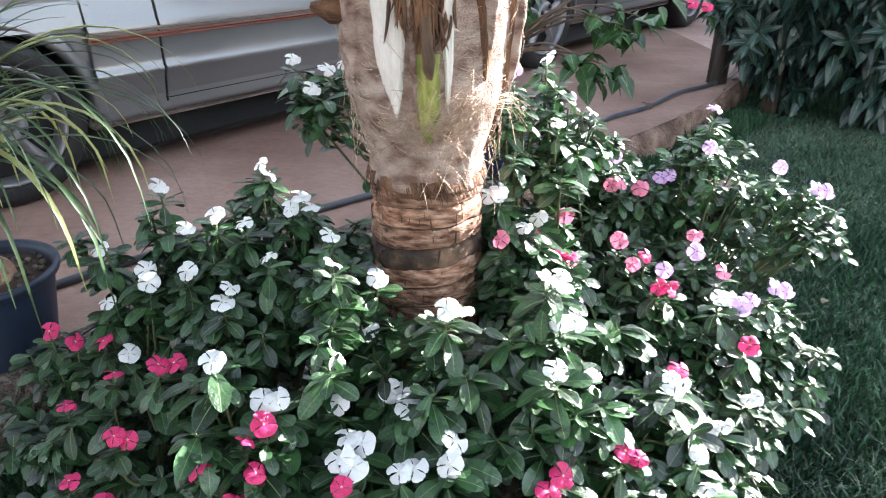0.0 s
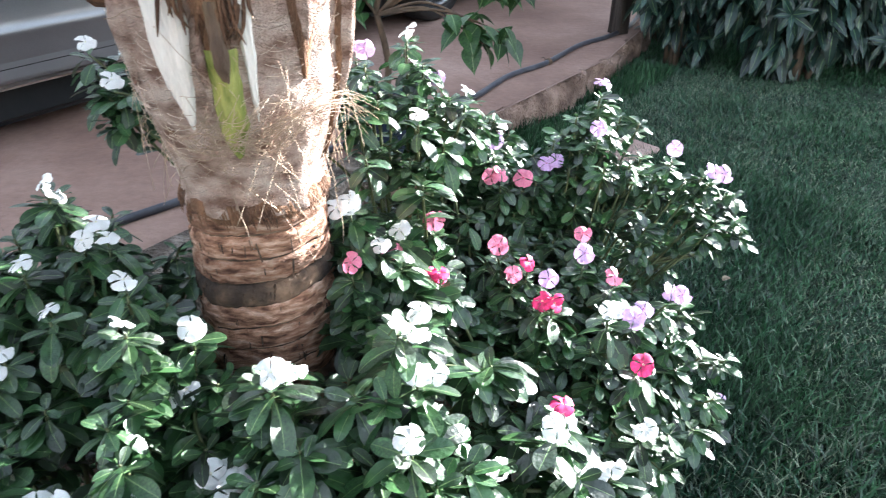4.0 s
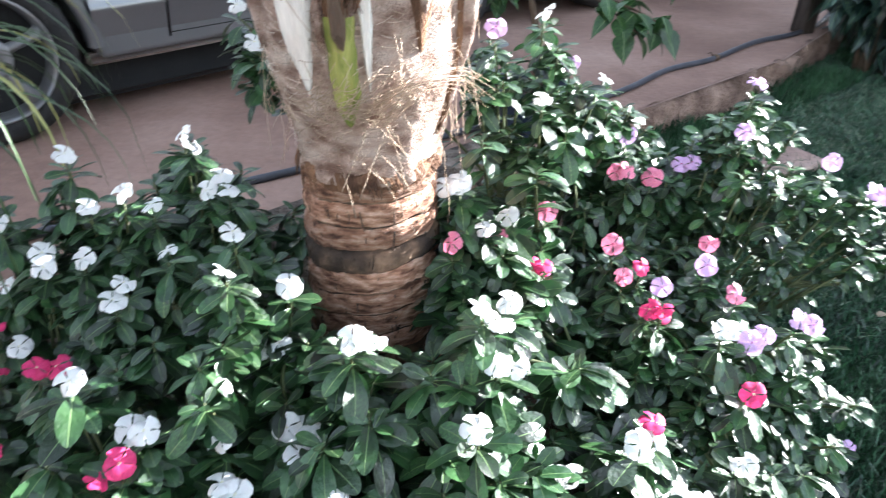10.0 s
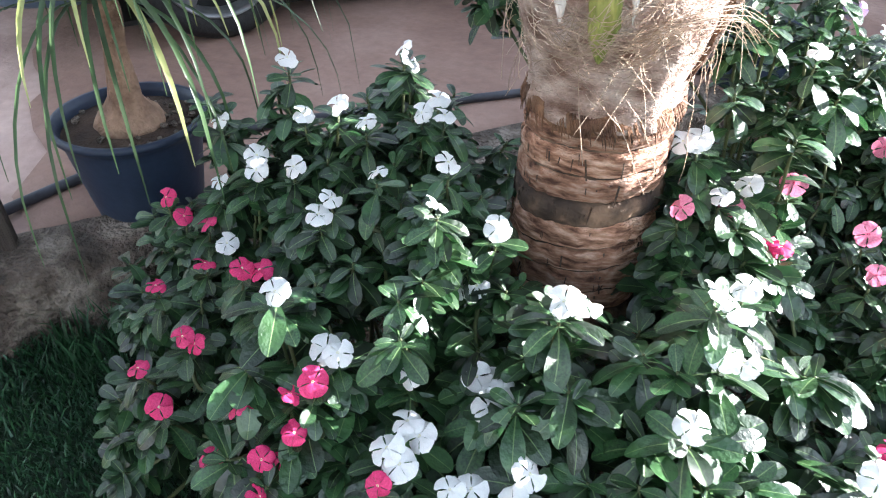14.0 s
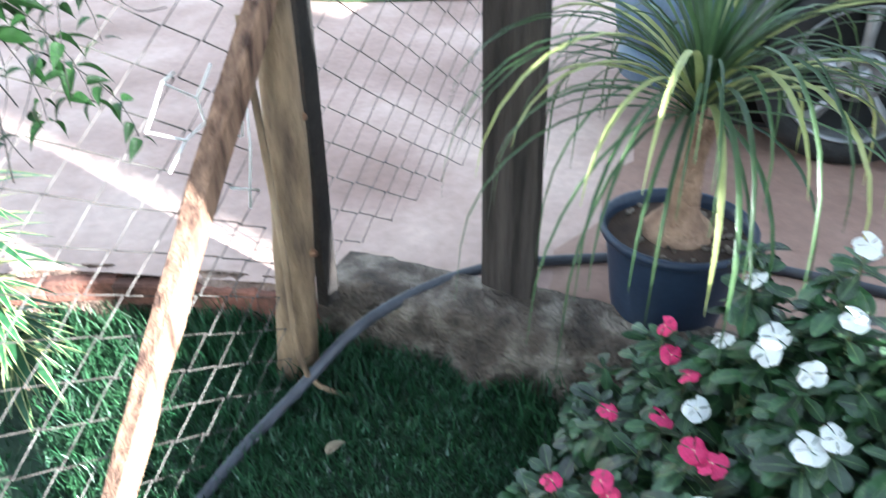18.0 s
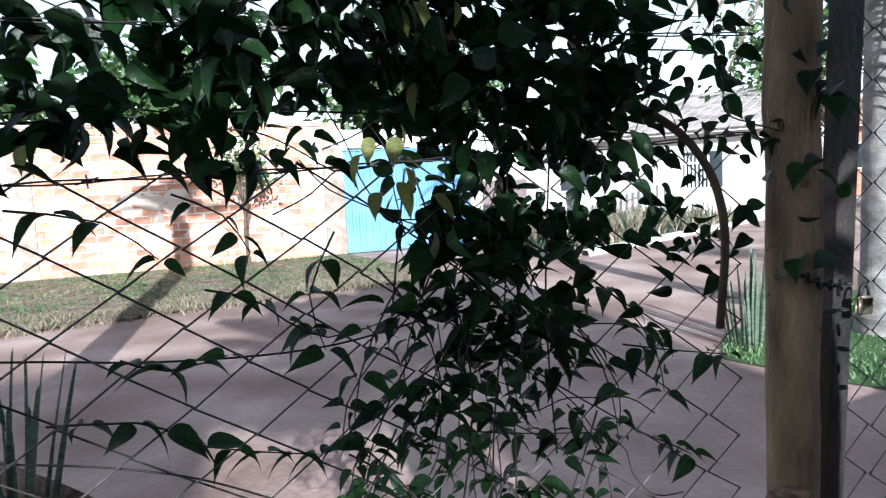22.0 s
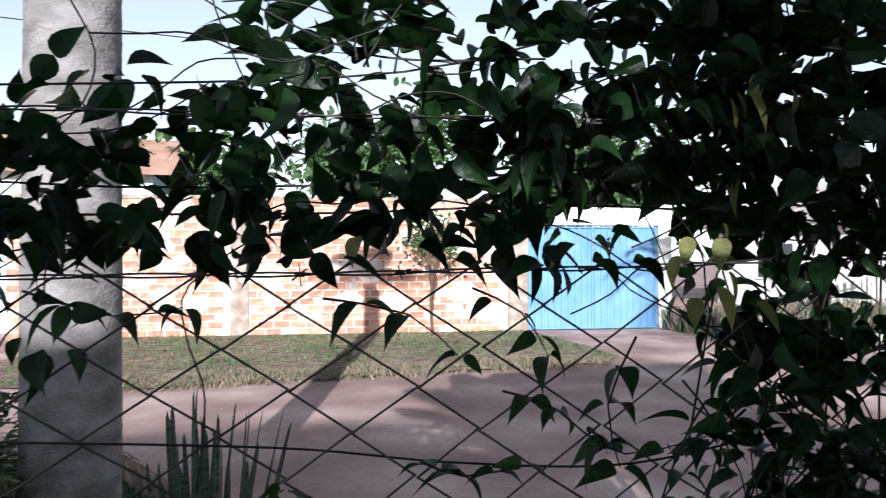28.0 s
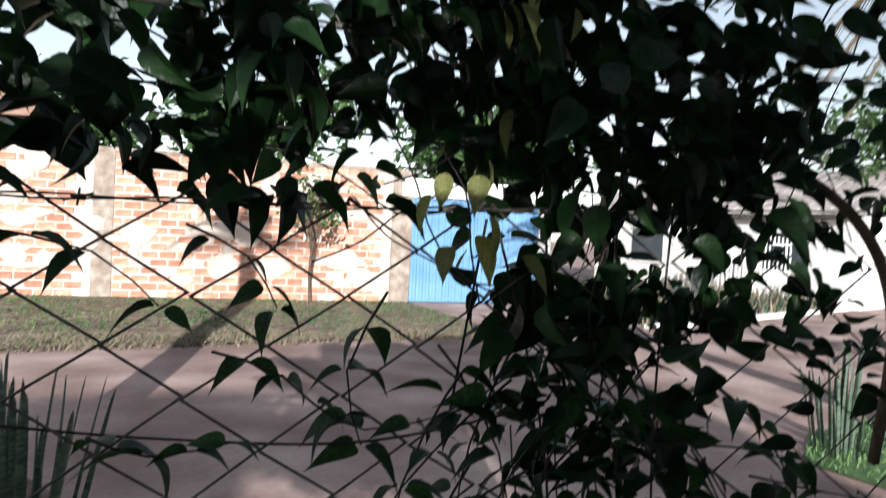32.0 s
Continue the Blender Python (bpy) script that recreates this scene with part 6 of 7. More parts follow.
    shoots = [[(1.14, 1.31), (1.03, 1.30), (0.98, 1.26), (0.90, 1.24), (0.82, 1.22)], [(0.95, 1.46), (0.89, 1.44), (0.84, 1.40), (0.79, 1.38), (0.70, 1.40)], [(0.33, 1.31), (0.24, 1.29), (0.13, 1.27)],
              [(1.16, 1.57), (1.06, 1.55), (1.0, 1.50)], [(0.98, 1.58), (0.92, 1.55), (0.89, 1.50)], [(0.62, 1.22), (0.50, 1.19), (0.38, 1.17)], [(0.45, 1.36), (0.36, 1.35), (0.28, 1.33)], [(1.05, 1.39), (1.0, 1.37), (0.93, 1.38)],
              [(0.30, 1.16), (0.24, 1.13), (0.19, 1.10)], [(0.72, 1.25), (0.76, 1.17), (0.80, 1.12)], [(0.78, 1.52), (0.82, 1.44), (0.80, 1.36)], [(1.5, 1.58), (1.4, 1.55), (1.32, 1.56)], [(1.45, 1.36), (1.3, 1.33), (1.2, 1.36)]]
    for path in shoots:
        spray(path, 0.056)
    for k in range(34):
        u, z = r.uniform(0.36, 0.78), r.uniform(1.0, 1.5)
        du = r.choice((-1, 1)) * r.uniform(0.03, 0.14)
        spray([(u, z), (u + du * 0.5, z - 0.05), (u + du, z - 0.13), (u + du * 1.1, z - 0.2)], 0.050)
    for k in range(16):
        u, z = (r.uniform(0.2, 0.72), 1.86) if k < 11 else (r.uniform(0.85, 1.25), 1.84)
        spray([(u, z), (u + r.gauss(0, 0.02), z + 0.05), (u + r.gauss(0, 0.05), z + r.uniform(0.08, 0.14))], 0.076, True)
    # Lighter leaves that paint a sunlit patch onto the vine.
    for k in range(15):
        ob = new("old_leaf", SUN_LEAF)
        ob.parent = top
        ob.matrix_world = aim(on_fence(r.gauss(0.69, 0.025) if k else 1.12, r.uniform(1.56, 1.84) if k else 1.64, r.uniform(-0.01, 0.03)), D * r.gauss(0, 0.4) + N * r.gauss(0.2, 0.3) + Vector((0, 0, -1)), r.uniform(-0.7, 0.7), r.uniform(0.035, 0.055))
    for k in range(12):
        ob = new("leaf", VINE_LEAF[k % 3])
        ob.parent = top
        ob.matrix_world = aim(on_fence(r.uniform(-0.05, 0.05), r.uniform(1.42, 1.8), 0.03), D * r.gauss(0, 0.8) + N * 0.4 + Vector((0, 0, -0.3)), r.uniform(-0.5, 0.5), r.uniform(0.05, 0.07))
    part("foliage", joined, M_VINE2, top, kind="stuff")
    for k in range(46):
        u, z = r.uniform(0.05, 1.6), r.choice((r.uniform(1.62, 1.92), r.uniform(1.05, 1.9)))
        u = u if z > 1.6 else r.uniform(0.38, 0.72)
        line, a = [], r.choice((0, math.pi)) + r.gauss(0, 0.5) if z > 1.6 else r.gauss(-1.57, 0.5)
        off = r.gauss(-0.06, 0.03)
        for i in range(7):
            line.append(on_fence(u, z, off))
            u, z, off, a = u + 0.055 * math.cos(a), z + 0.055 * math.sin(a), off + r.gauss(0, 0.01), a + r.gauss(0, 0.35)
        part("tendril", Geo().add(*tube(spline(line, 18), 0.0011, 4)), M_STEEL, top)
    for i, pts in enumerate(([(3.0, 1.66), (2.2, 1.73), (1.4, 1.70), (0.9, 1.72), (0.5, 1.76), (0.1, 1.78)], [(2.6, 1.74), (1.7, 1.80), (1.1, 1.84), (0.75, 1.90), (0.4, 1.86)], [(2.0, 1.66), (1.2, 1.67), (0.8, 1.68), (0.3, 1.64)],
                             [(0.62, 1.75), (0.58, 1.5), (0.53, 1.2), (0.56, 0.85)], [(0.5, 1.72), (0.52, 1.45), (0.57, 1.15), (0.50, 0.95)], [(0.42, 1.7), (0.47, 1.4), (0.45, 1.15)], [(0.66, 1.6), (0.6, 1.3), (0.62, 1.0)],
                             [(1.5, 1.42), (1.2, 1.40), (1.0, 1.365), (0.8, 1.37), (0.6, 1.40)], [(1.45, 1.32), (1.2, 1.27), (1.0, 1.22), (0.85, 1.16)], [(0.40, 1.78), (0.34, 1.73), (0.2, 1.63), (0.12, 1.5), (0.09, 1.3)],
                             [(1.25, 1.92), (1.1, 1.86), (0.9, 1.85)], [(0.7, 1.36), (0.68, 1.6)])):
        line = [on_fence(u, z, -0.06 + 0.03 * math.sin(k * 2.1 + i)) for k, (u, z) in enumerate(pts)]
        part("vine_stem", Geo().add(*tube(spline(line, 26), 0.0075 if i == 9 else 0.0015, 5)), M_TWIG if i == 9 else M_STEEL, top)
    return top


fence_vine()


def striped_plant():
    """A leaning cane with recurved striped leaves, outside the fence."""
    base = Vector((-1.68, -0.12, 0.0))
    top = thing("striped_dracaena", base, "dracaena with cream-edged striped leaves by the street kerb", "plant")
    r = random.Random(9)
    for dx, dy, h in ((0.10, -0.02, 0.82), (0.04, 0.06, 0.66), (0.12, -0.08, 0.60)):
        line = spline([(0, 0, 0), (dx * 0.3, dy * 0.3, h * 0.5), (dx, dy, h)], 30)
        part("cane", Geo().add(*tube(line, 0.010, 6)), M_TWIG, top)
        for k in range(56):
            i = 6 + int(k * 23 / 56)
            a = k * 2.4
            rise = radians(12 + 50 * (i / 30))
            ob = part("leaf", STRIPED, None, top)
            ob.matrix_local = aim(line[i], (math.cos(a) * math.cos(rise), math.sin(a) * math.cos(rise), math.sin(rise)), r.uniform(-0.3, 0.3), r.uniform(0.105, 0.15))


STRIPED = Geo().add(*leaf(1, 0.20, lance, 1.25, 0.3, 0.72, 6)).mesh("leaf", [M_CREAM, M_LUSH])
striped_plant()


def snake_plant(place, count, height, seed):
    top = thing("snake_plant", place, "clump of upright banded snake plant leaves", "plant", "snake plants outside the fence")
    r = random.Random(seed)
    for k in range(count):
        a, q = r.uniform(0, 6.28), r.uniform(0, 0.24)
        h = height * r.uniform(0.5, 1.05)
        tilt = Vector((math.cos(a) * q * 0.9, math.sin(a) * q * 0.9, 1)).normalized()
        v, f, mi = leaf(h, 0.042, lambda t: min(1, 0.5 + t * 1.5) * (1 - t) ** 0.3, 0.02, 0.5, 0.02, 7, r.uniform(-1, 1))
        part("leaf", Geo().add(v, f, m=aim((math.cos(a) * q, math.sin(a) * q, 0), tilt, r.uniform(0, 6.28))), M_SNAKE, top)


snake_plant((-2.22, -2.46, 0), 46, 0.94, 1)
snake_plant((-5.95, 0.95, GZ), 26, 0.85, 2)


def smooth_palm(place, r, height, label, seed, fronds=12, crown=1.8, dead=0):
    top = thing("palm_tree", place, label, "palm tree")
    prof = []
    n = int(height / 0.16)
    for i in range(n):
        z0 = height * i / n
        q = r * (1.25 - 0.25 * min(1, z0 / 0.5)) * (1 - 0.12 * z0 / height)
        prof += [(q * 1.0, z0), (q * 1.006, z0 + 0.07), (q * 0.998, z0 + 0.145), (q * 1.012, z0 + 0.153)]
    part("trunk", Geo().add(*lathe(prof, 36, lambda w, z: 0.006 * noise.noise(Vector((math.cos(w) * 2, math.sin(w) * 2, z * 4 + seed))))), M_SMOOTHBARK, top)
    for k in range(fronds):
        frond(top, (0, 0, height), k * 2.4, 28 + (k * 11) % 50, crown, 0.7, 0.4, 34)
    for k in range(dead):
        frond(top, (0, 0, height - 0.1), k * 2.1 + 0.4, -20 - (k * 13) % 30, crown * 0.8, 0.5, 0.5, 26, M_DRYGRASS)
    return top


smooth_palm((-1.50, -2.29, 0), 0.178, 4.6, "smooth grey ringed palm trunk outside the fence", 1)
smooth_palm((-6.55, 1.95, GZ), 0.165, 4.3, "grey palm with hanging dry fronds on the far lawn", 2, 12, 2.2, 10)


def bush(place, radii, count, size, label, seed, m=M_FARLEAF, width=0.5, shape=lance, hang=-0.2):
    top = thing("bush", place, label, "bush")
    r = random.Random(seed)
    g = Geo()
    for k in range(16):
        d = Vector((r.gauss(0, 1) * radii[0] * 0.6, r.gauss(0, 1) * radii[1] * 0.6, radii[2] * r.uniform(1.0, 1.8)))
        g.add(*tube(spline([(d.x * 0.15, d.y * 0.15, 0), (d.x * 0.5, d.y * 0.5, d.z * 0.55), d], 7), np.linspace(0.008, 0.003, 7), 5))
    part("stem", g, M_TWIG, top)
    leafy(top, "foliage", (0, 0, radii[2]), radii, count, size, width, shape, m, seed, hang)
    return top


bush((-0.95, -2.55, 0), (0.62, 0.6, 0.66), 9500, 0.042, "dense small-leaved bush outside the fence", 41, M_BUSH)
bush((-0.3, -2.3, 0), (0.6, 0.55, 0.6), 4000, 0.046, "small-leaved bush outside the fence", 42, M_BUSH)


def tree(place, height, crown, count, size, label, seed, trunk=0.12):
    """A tapered trunk with limbs and a crown of leaf clumps."""
    top = thing("tree", place, label, "tree")
    r = random.Random(seed)
    g = Geo().add(*tube(spline([(0, 0, -0.05), (0.03 * height, 0.0, height * 0.3), (0, 0.02 * height, height * 0.62)], 10), np.linspace(trunk, trunk * 0.5, 10), 9))
    part("trunk", g, M_TWIG, top)
    raw = [leaf(1, 0.5, lance, 0.3, 0.2, 0.02, 3)]
    for k in range(9):
        a = k * 2.4
        e = Vector((math.cos(a) * crown * r.uniform(0.35, 0.8), math.sin(a) * crown * r.uniform(0.35, 0.8), height * r.uniform(0.62, 0.98)))
        part("limb", Geo().add(*tube(spline([(0, 0, height * r.uniform(0.3, 0.5)), e * 0.5 + Vector((0, 0, height * 0.3)), e], 8), np.linspace(trunk * 0.4, trunk * 0.1, 8), 6)), M_TWIG, top)
        c = Geo()
        for i in range(count // 9):
            d = Vector((r.gauss(0, 1), r.gauss(0, 1), r.gauss(0, 0.8))) * crown * 0.26
            v, f, _ = raw[0]
            c.add(v, f, m=aim(e + d, Vector((r.gauss(0, 1), r.gauss(0, 1), r.gauss(-0.2, 0.6))), r.uniform(-1, 1), size * r.uniform(0.7, 1.3)))
        part("crown", c, M_FARLEAF, top, kind="stuff")
    return top


# ---- unseen houses and wall, added to shade garden and drive ----
def garden_shade_house():
    fr = Matrix.Translation((9.2, 9.2, PZ)) @ Matrix.Rotation(radians(-44.5), 4, "Z")
    top = thing("house", fr, "unseen plain plastered house added to shade the garden side", "house")
    part("front_wall", Geo().add(*cbox(12, 0.2, 3.9, 0.01, (6, 0.1, 1.95))), M_PLASTER, top, smooth=False)
    part("side_wall", Geo().add(*cbox(0.2, 8, 3.9, 0.01, (0.1, 4.2, 1.95))), M_PLASTER, top, smooth=False)
    part("roof", Geo().add(*cbox(1.8, 8.4, 0.15, 0.02, (1.65, 4.1, 3.9))), M_TILE, top, smooth=False)
    # Tall added walls with a slot between them that lets sun onto the bed.
    for x0, x1, h in ((-1.2, 0.95, 7.4), (2.45, 12.0, 6.5)):
        part("upper_wall", Geo().add(*cbox(x1 - x0, 0.2, h - 3.9, 0.02, ((x0 + x1) / 2, 0.1, (h + 3.9) / 2))), M_PLASTER, top, smooth=False)
    part("corner_wall", Geo().add(*cbox(1.2, 0.2, 3.9, 0.02, (-0.6, 0.1, 1.95))), M_PLASTER, top, smooth=False)


garden_shade_house()


def drive_shade_house():
    """An unseen house added at the end of the drive, whose shade lies over drive and cars."""
    fr = Matrix.Translation((6.45, 8.46, GZ)) @ Matrix.Rotation(radians(-44.5), 4, "Z")
    top = thing("house", fr, "unseen plain plastered house added to shade the drive", "house")
    part("front_wall", Geo().add(*cbox(9, 0.2, 4.1, 0.01, (-4.5, 0.1, 2.05))), M_PLASTER, top, smooth=False)
    part("side_wall", Geo().add(*cbox(0.2, 5, 4.1, 0.01, (-0.1, 2.7, 2.05))), M_PLASTER, top, smooth=False)
    part("roof", Geo().add(*cbox(9.2, 5.4, 0.2, 0.03, (-4.5, 2.7, 4.2))), M_TILE, top, smooth=False)


drive_shade_house()


def drive_wall():
    """An unseen plain wall added along the drive's far side, behind the cars, against sky light."""
    m = Matrix((FORWARD, -OUT, Vector((0, 0, 1)))).transposed().to_4x4()
    m.translation = Vector((-1.72, 2.585, GZ))
    ob = tagged(new("wall_drive", Geo().add(*cbox(7.0, 0.18, 2.4, 0.01, (-4.4, 2.05, 1.2))).mesh("wall_drive", M_PLASTER, False)), "unseen plain plastered wall added along the far side of the drive", "wall", kind="structure")
    ob.matrix_world = m


drive_wall()

# ---- across the street ----
W0, WD = Vector((-12.55, -6.03, GZ)), Vector((0.682, -0.7316, 0)).normalized()
WN = Vector((0.7316, 0.682, 0)).normalized()


def on_wall(s, z, off=0.0):
    return W0 + WD * s + WN * off + Vector((0, 0, z))


def wall_frame(s, z, off=0.0):
    m = Matrix((WD, WN, Vector((0, 0, 1)))).transposed().to_4x4()
    m.translation = on_wall(s, z, off)
    return m


def wall_box(name, s0, s1, z0, z1, depth, m, parent, off=0.0, b=0.01):
    g = Geo().add(*cbox(s1 - s0, depth, z1 - z0, b), m=wall_frame((s0 + s1) / 2, (z0 + z1) / 2, off - depth / 2))
    return part(name, g, m, parent, smooth=False)


def brick_wall():
    top = tagged(new("wall_street"), "bare red brick wall with smeared mortar and concrete pillars", "wall", kind="structure")
    wall_box("core", 0.25, 9.6, -0.1, 2.56, 0.16, M_MORTAR, top, -0.012, 0.004)
    r = random.Random(3)
    one = [Geo().add(*cbox(0.275, 0.03, 0.118, 0.008)).mesh("brick", M_BRICK, False), Geo().add(*cbox(0.26, 0.034, 0.108, 0.012)).mesh("brick", M_BRICK, False)]
    rest, n = Geo(), 0
    for row in range(18):
        s = 0.30 + (0.15 if row % 2 else 0)
        while s < 9.4:
            near = 1.6 < s < 7.6 and 2 <= row < 17
            pillar = 5.35 < s < 5.85 or s < 0.5
            if not pillar and r.random() > 0.06:
                m = wall_frame(s + 0.14, 0.07 + row * 0.143, -0.012 + r.uniform(-0.004, 0.004) + 0.0)
                if near and n < 300:
                    ob = new("brick", one[r.randrange(2)])
                    ob.parent = top
                    ob.matrix_world = m
                    n += 1
                else:
                    rest.add(*cbox(0.272, 0.03, 0.115, 0.008), m=m)
            s += 0.302
    part("brick_course", rest, M_BRICKS, top, kind="stuff", smooth=False)
    wall_box("pillar", 5.42, 5.76, -0.1, 2.56, 0.2, M_CONC, top, 0.012)
    wall_box("pillar", 0.02, 0.42, -0.1, 2.62, 0.26, M_CONC, top, 0.03)
    wall_box("pillar", -3.05, -2.76, -0.1, 2.55, 0.24, M_PLASTER, top, 0.03)
    wall_box("coping", 0.25, 9.6, 2.56, 2.64, 0.2, M_CONC, top, 0.01)
    for k in range(46):
        s, z = r.uniform(0.7, 9.0), r.uniform(0.2, 2.4)
        g = Geo()
        n = 12
        ring = [(math.cos(a) * r.uniform(0.6, 1.1), math.sin(a) * r.uniform(0.6, 1.1)) for a in np.linspace(0, 2 * math.pi, n + 1)[:-1]]
        w, h = r.uniform(0.08, 0.4), r.uniform(0.05, 0.28)
        g.add([(x * w, 0.006, y * h) for x, y in ring] + [(x * w * 1.05, -0.012, y * h * 1.05) for x, y in ring] + [(0, 0.008, 0)],
              [(i, (i + 1) % n, 2 * n) for i in range(n)] + [(i, i + n, (i + 1) % n + n, (i + 1) % n) for i in range(n)])
        ob = part("mortar_smear", g, M_MORTAR, top)
        ob.matrix_world = wall_frame(s, z, 0.008)


brick_wall()


def blue_gate():
    top = thing("street_gate", (0, 0, 0), "blue corrugated metal sliding gate in the street wall", "gate")
    for j in range(2):
        s0 = -2.75 + j * 1.375
        v, f = [], []
        n = 100
        for i in range(n + 1):
            s = s0 + 1.37 * i / n
            o = -0.05 + 0.012 * max(-0.6, min(0.6, math.sin(s * 2 * math.pi / 0.14))) / 0.6
            v += [on_wall(s, 0.04, o), on_wall(s, 2.06, o)]
        f = [(2 * i, 2 * i + 2, 2 * i + 3, 2 * i + 1) for i in range(n)]
        part("leaf_panel", Geo().add(v, f), M_BLUE, top, smooth=False)
        wall_box("frame_stile", s0, s0 + 0.05, 0.03, 2.08, 0.05, M_BLUE, top, -0.02)
    wall_box("top_rail", -2.75, 0.0, 2.06, 2.10, 0.05, M_BLUE, top, -0.02)
    wall_box("bottom_rail", -2.75, 0.0, 0.02, 0.06, 0.05, M_BLUE, top, -0.02)


blue_gate()
lintel = tagged(new("gate_lintel", Geo().add(*cbox(3.2, 0.24, 0.36, 0.01), m=wall_frame(-1.35, 2.30, -0.06)).mesh("gate_lintel", M_PLASTER, False)), "pale concrete lintel above the blue gate", "lintel", kind="structure")


def garage():
    """A pale house with a slatted roller door, down the street."""
    a, b = Vector((-3.0, -17.5, GZ)), Vector((-8.6, -12.6, GZ))
    d = (b - a).normalized()
    n = Vector((-d.y, d.x, 0))
    if n.x < 0:
        n = -n
    fr = Matrix((d, n, Vector((0, 0, 1)))).transposed().to_4x4()
    fr.translation = a
    top = thing("house", fr, "pale blue house with grey slatted garage door", "house")
    for x0, x1, z0, z1 in ((0, 1.95, 0, 3.2), (4.4, 7.4, 0, 3.2), (1.95, 4.4, 2.55, 3.2)):
        part("wall", Geo().add(*cbox(x1 - x0, 0.2, z1 - z0, 0.01, ((x0 + x1) / 2, -0.1, (z0 + z1) / 2))), M_WHITEWALL, top, smooth=False)
    part("door_frame", Geo().add(*cbox(0.06, 0.22, 2.55, 0.01, (1.98, -0.09, 1.27))), M_DARKMETAL, top, smooth=False)
    for k in range(9):
        part("slat", Geo().add(*cbox(2.38, 0.04, 0.265, 0.02, (3.18, -0.14, 0.14 + 0.28 * k))), M_DARKMETAL if k < 3 else M_GREYMETAL, top, smooth=False)
    part("side_wall", Geo().add(*cbox(0.2, 6, 3.2, 0.01, (7.3, -3.2, 1.6))), M_WHITEWALL, top, smooth=False)
    part("roof", Geo().add([(-0.3, 0.4, 3.15), (7.8, 0.4, 3.15), (7.8, -3, 4.4), (-0.3, -3, 4.4), (-0.3, -6.4, 3.15), (7.8, -6.4, 3.15)], [(0, 1, 2, 3), (3, 2, 5, 4)]), M_TILE, top, smooth=False)


garage()


def tiled_house(place, turn, size, height, wall, tile, label, seed, lattice=False):
    w, dp = size
    top = thing("house", Matrix.Translation(place) @ Matrix.Rotation(radians(turn), 4, "Z"), label, "house")
    part("front_wall", Geo().add(*cbox(w, 0.2, height, 0.01, (0, 0, height / 2))), wall, top, smooth=False)
    for s in (-1, 1):
        part("side_wall", Geo().add(*cbox(0.2, dp, height, 0.01, (s * w / 2, -dp / 2, height / 2))), wall, top, smooth=False)
    for x in (-w * 0.28, w * 0.25):
        win = part("window", Geo().add(*cbox(1.1, 0.08, 1.0, 0.01, (x, 0.09, height * 0.55))), M_GLASS, top, smooth=False)
        part("frame", Geo().add(*cbox(1.2, 0.1, 0.07, 0.01, (x, 0.1, height * 0.55 + 0.53))).add(*cbox(1.2, 0.1, 0.07, 0.01, (x, 0.1, height * 0.55 - 0.53))), M_PLASTER, win, smooth=False)
    g = Geo()
    rows, cols = 16, int(w / 0.28)
    for side in (-1, 1):
        for i in range(rows):
            for j in range(cols):
                t = i / rows
                y = 0.5 - (dp / 2 + 0.5) * t if side > 0 else -dp - 0.5 + (dp / 2 + 0.5) * t
                z = height + (dp * 0.22) * t
                x = -w / 2 - 0.3 + (w + 0.6) * j / cols
                g.add(*cbox(0.27, (dp / 2 + 0.5) / rows + 0.06, 0.05, 0.015), m=Matrix.Translation((x, y, z)) @ Matrix.Rotation(-side * 0.3, 4, "X"))
    part("roof", g, tile, top, kind="stuff", smooth=False)
    part("eave_board", Geo().add(*cbox(w + 0.6, 0.05, 0.16, 0.01, (0, 0.52, height - 0.06))), M_PLASTER, top, smooth=False)
    return top


tiled_house((-22.0, -1.2, GZ), -115, (8, 6), 2.5, M_PLASTER, M_TILEGREY, "low house with weathered grey tile roof", 1)
tiled_house((-33, 9.5, GZ), -105, (9, 6), 3.0, M_BRICKS, M_TILE, "brick house with clay tile roof down the street", 2)


def picket(p0, p1, n, h):
    top = thing("picket_fence", (0, 0, 0), "pale lattice of upright fence slats before the house", "fence")
    for k in range(n):
        q = Vector(p0).lerp(Vector(p1), k / (n - 1))
        part("slat", Geo().add(*cbox(0.045, 0.045, h, 0.008), m=Matrix.Translation((q.x, q.y, GZ + h / 2))), M_PLASTER, top, smooth=False)
    for z in (0.25, h - 0.2):
        part("rail", Geo().add(*tube([Vector((p0[0], p0[1], GZ + z)), Vector((p1[0], p1[1], GZ + z))], 0.025, 6)), M_PLASTER, top)


picket((-18.9, -0.7, 0), (-19.7, 0.9, 0), 18, 1.75)


def planter():
    top = thing("brick_planter", (0, 0, 0), "low red brick planter edge on the far lawn", "planter")
    for row in range(2):
        for k in range(17):
            q = Vector((-9.9, 3.0, 0)).lerp(Vector((-7.9, 4.6, 0)), (k + 0.5 * (row % 2)) / 17)
            ob = part("brick", PLANT_BRICK, None, top)
            ob.matrix_world = Matrix.Translation((q.x, q.y, GZ + 0.06 + row * 0.1)) @ Matrix.Rotation(math.atan2(1.6, 2.0), 4, "Z")


PLANT_BRICK = Geo().add(*cbox(0.145, 0.11, 0.092, 0.008)).mesh("brick", M_BRICK, False)
planter()
tree((-9.0, 3.45, GZ), 1.9, 0.7, 900, 0.10, "small ornamental tree on the far lawn", 61, 0.04)
tree((-10.6, -7.0, GZ + 0.03), 2.2, 0.55, 500, 0.11, "young sapling before the brick wall", 62, 0.035)
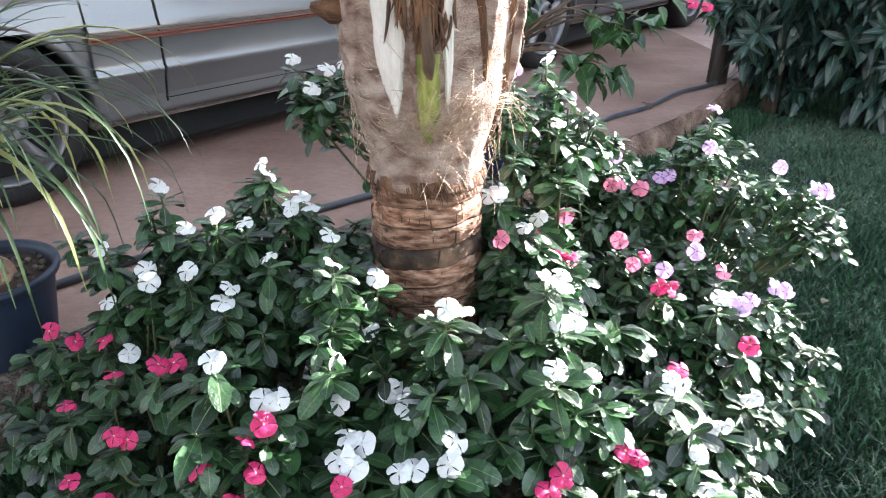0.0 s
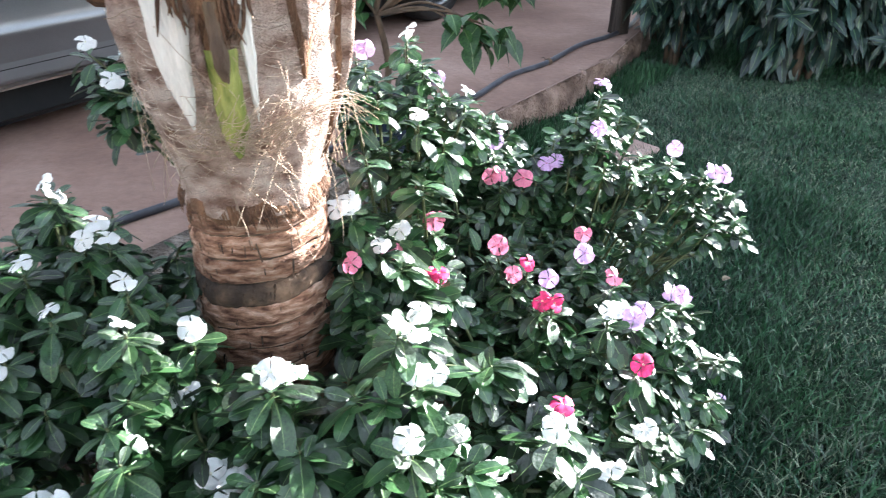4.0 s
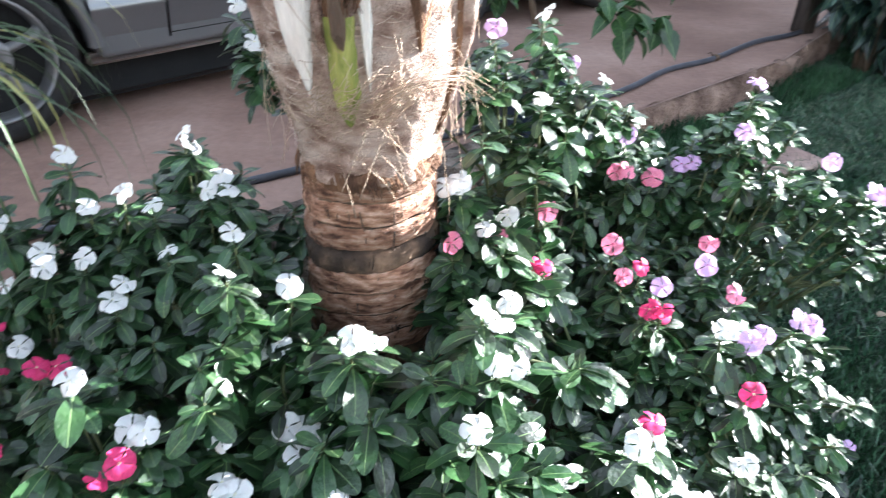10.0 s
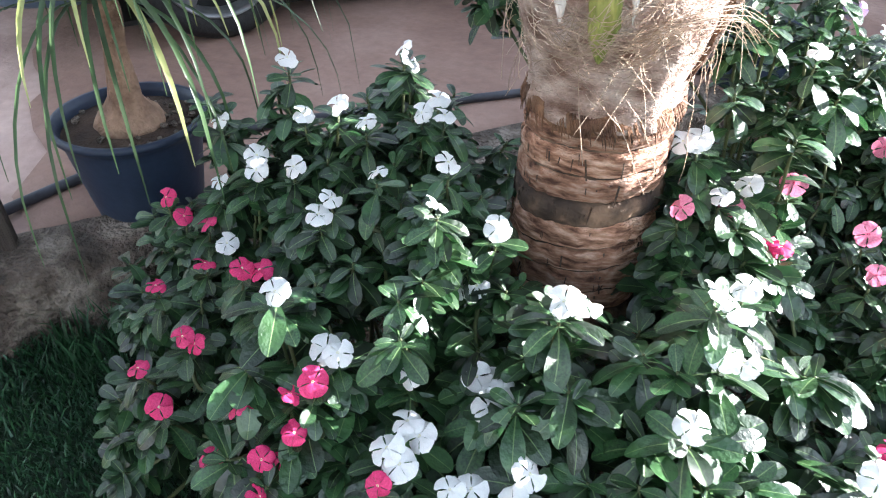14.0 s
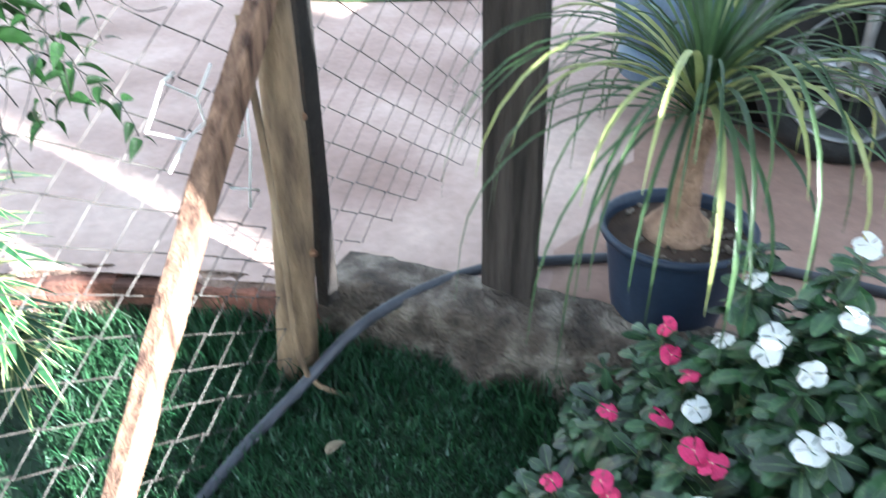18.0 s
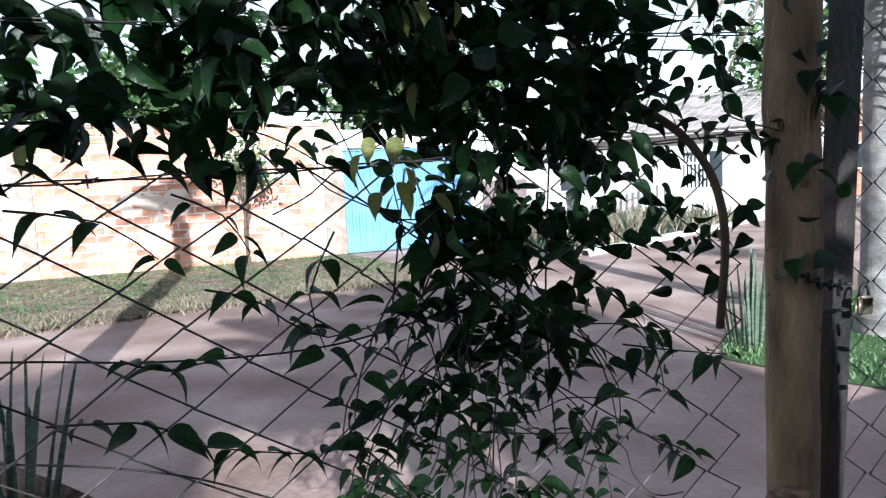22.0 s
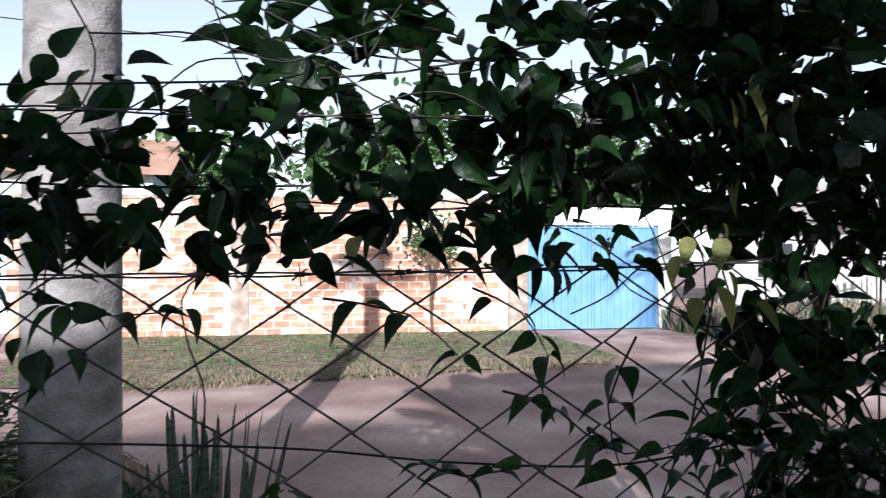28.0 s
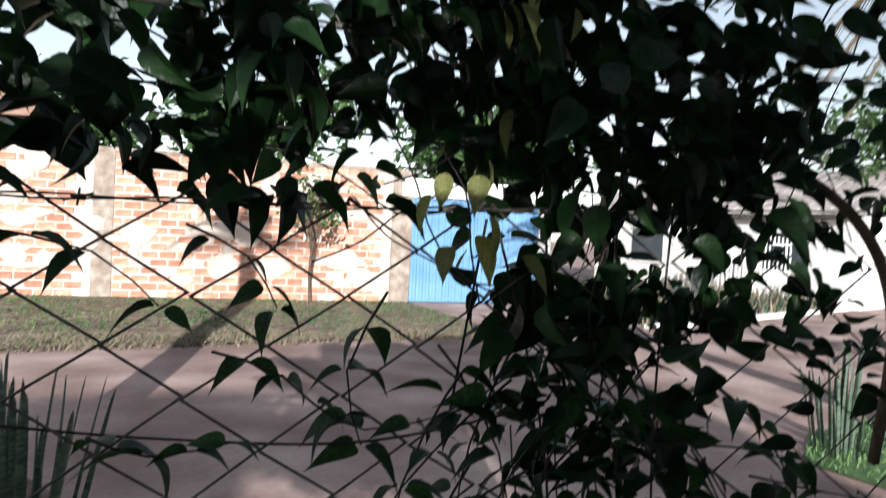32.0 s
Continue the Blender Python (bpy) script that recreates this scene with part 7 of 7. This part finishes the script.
for i, (x, y, h, c) in enumerate(((-14.5, -11.5, 5.0, 2.2), (-11.5, -15.5, 4.4, 2.0), (-18.5, -7.5, 4.6, 2.2), (-25, 4, 6.0, 3.0), (-30, 14, 7, 3.5), (-17, 12, 6, 3), (-8, 16, 6, 3), (-24, -8, 6, 2.6))):
    tree((x, y, GZ), h, c, 2600, 0.28, "broad leafy tree behind the street", 70 + i, 0.16)
bush((-5.4, 4.9, GZ), (0.8, 0.8, 0.5), 1400, 0.10, "leafy green bush at the edge of the far lawn", 81)
bush((-6.6, 5.0, GZ), (0.8, 0.7, 0.45), 1200, 0.10, "leafy green bush on the far lawn", 82)
bush((-8.7, 4.1, GZ + 0.1), (0.9, 0.5, 0.2), 900, 0.09, "low planting inside the brick planter", 83)


def cable(a, b, sag, label):
    p = [Vector(a).lerp(Vector(b), t) - Vector((0, 0, sag * 4 * t * (1 - t))) for t in np.linspace(0, 1, 24)]
    tagged(new("power_line", Geo().add(*tube(p, 0.012, 4)).mesh("power_line", M_STEEL)), label, "power line")


cable((-4, -16, 6.4), (-26, 4, 6.2), 0.4, "thin dark power line over the street")

# ---- weeds below the patio ledge ----
def weed(place, height, count, seed):
    """A low weed: a few leaning stems, each with small broad leaves."""
    r = random.Random(seed)
    top = thing("weed", place, "small broad-leaved weed growing below the patio ledge", "plant", "weeds by the ledge")
    for k in range(count):
        a = r.uniform(0, 6.28)
        tip = Vector((math.cos(a) * height * 0.6, math.sin(a) * height * 0.6, height * r.uniform(0.7, 1.1)))
        part("stem", Geo().add(*tube(spline([(0, 0, 0), tip * 0.5 + Vector((0, 0, 0.03)), tip], 6), 0.003, 5)), M_STEM, top)
        for j in range(5):
            b = j * 1.26 + a
            ob = part("leaf", WEED_LEAF, None, top)
            ob.matrix_local = aim(tip, (math.cos(b), math.sin(b), r.uniform(-0.2, 0.4)), r.uniform(-0.3, 0.3), r.uniform(0.07, 0.11))


WEED_LEAF = Geo().add(*leaf(1, 0.42, lance, 0.35, 0.2, 0.03, 6)).mesh("leaf", [M_STRAP, M_RIB])
for x, y, h, n, q in ((5.05, 5.18, 0.20, 3, 1), (5.30, 5.08, 0.22, 3, 2), (5.38, 4.93, 0.16, 2, 3), (4.55, 4.75, 0.10, 2, 4), (3.98, 4.50, 0.20, 2, 5)):
    weed((x, y, 0), h, n, q)

# ---- small things on the lawn ----
ob = tagged(new("fallen_flower", FLOWERS["lilac"]), "fallen lilac flower on the lawn", "flower")
ob.matrix_world = Matrix.Translation((1.072, 1.593, 0.05)) @ Matrix.Rotation(0.9, 4, "X") @ Matrix.Scale(0.04, 4)
DRY_LEAF = Geo().add(*leaf(1, 0.5, lance, 0.5, 0.6, 0.05)).mesh("fallen_leaf", [M_DRYGRASS, M_TWIG])
for x, y, a, s in ((1.344, 2.153, 0.5, 0.05), (-1.13, 0.62, 2.2, 0.06), (-0.95, 0.72, 0.9, 0.045), (1.7, 2.9, 1.1, 0.05)):
    ob = tagged(new("fallen_leaf", DRY_LEAF), "dry brown leaf fallen on the lawn", "leaf", "fallen leaves")
    ob.matrix_world = Matrix.Translation((x, y, 0.05)) @ Matrix.Rotation(a, 4, "Z") @ Matrix.Rotation(-0.3, 4, "Y") @ Matrix.Scale(s, 4)
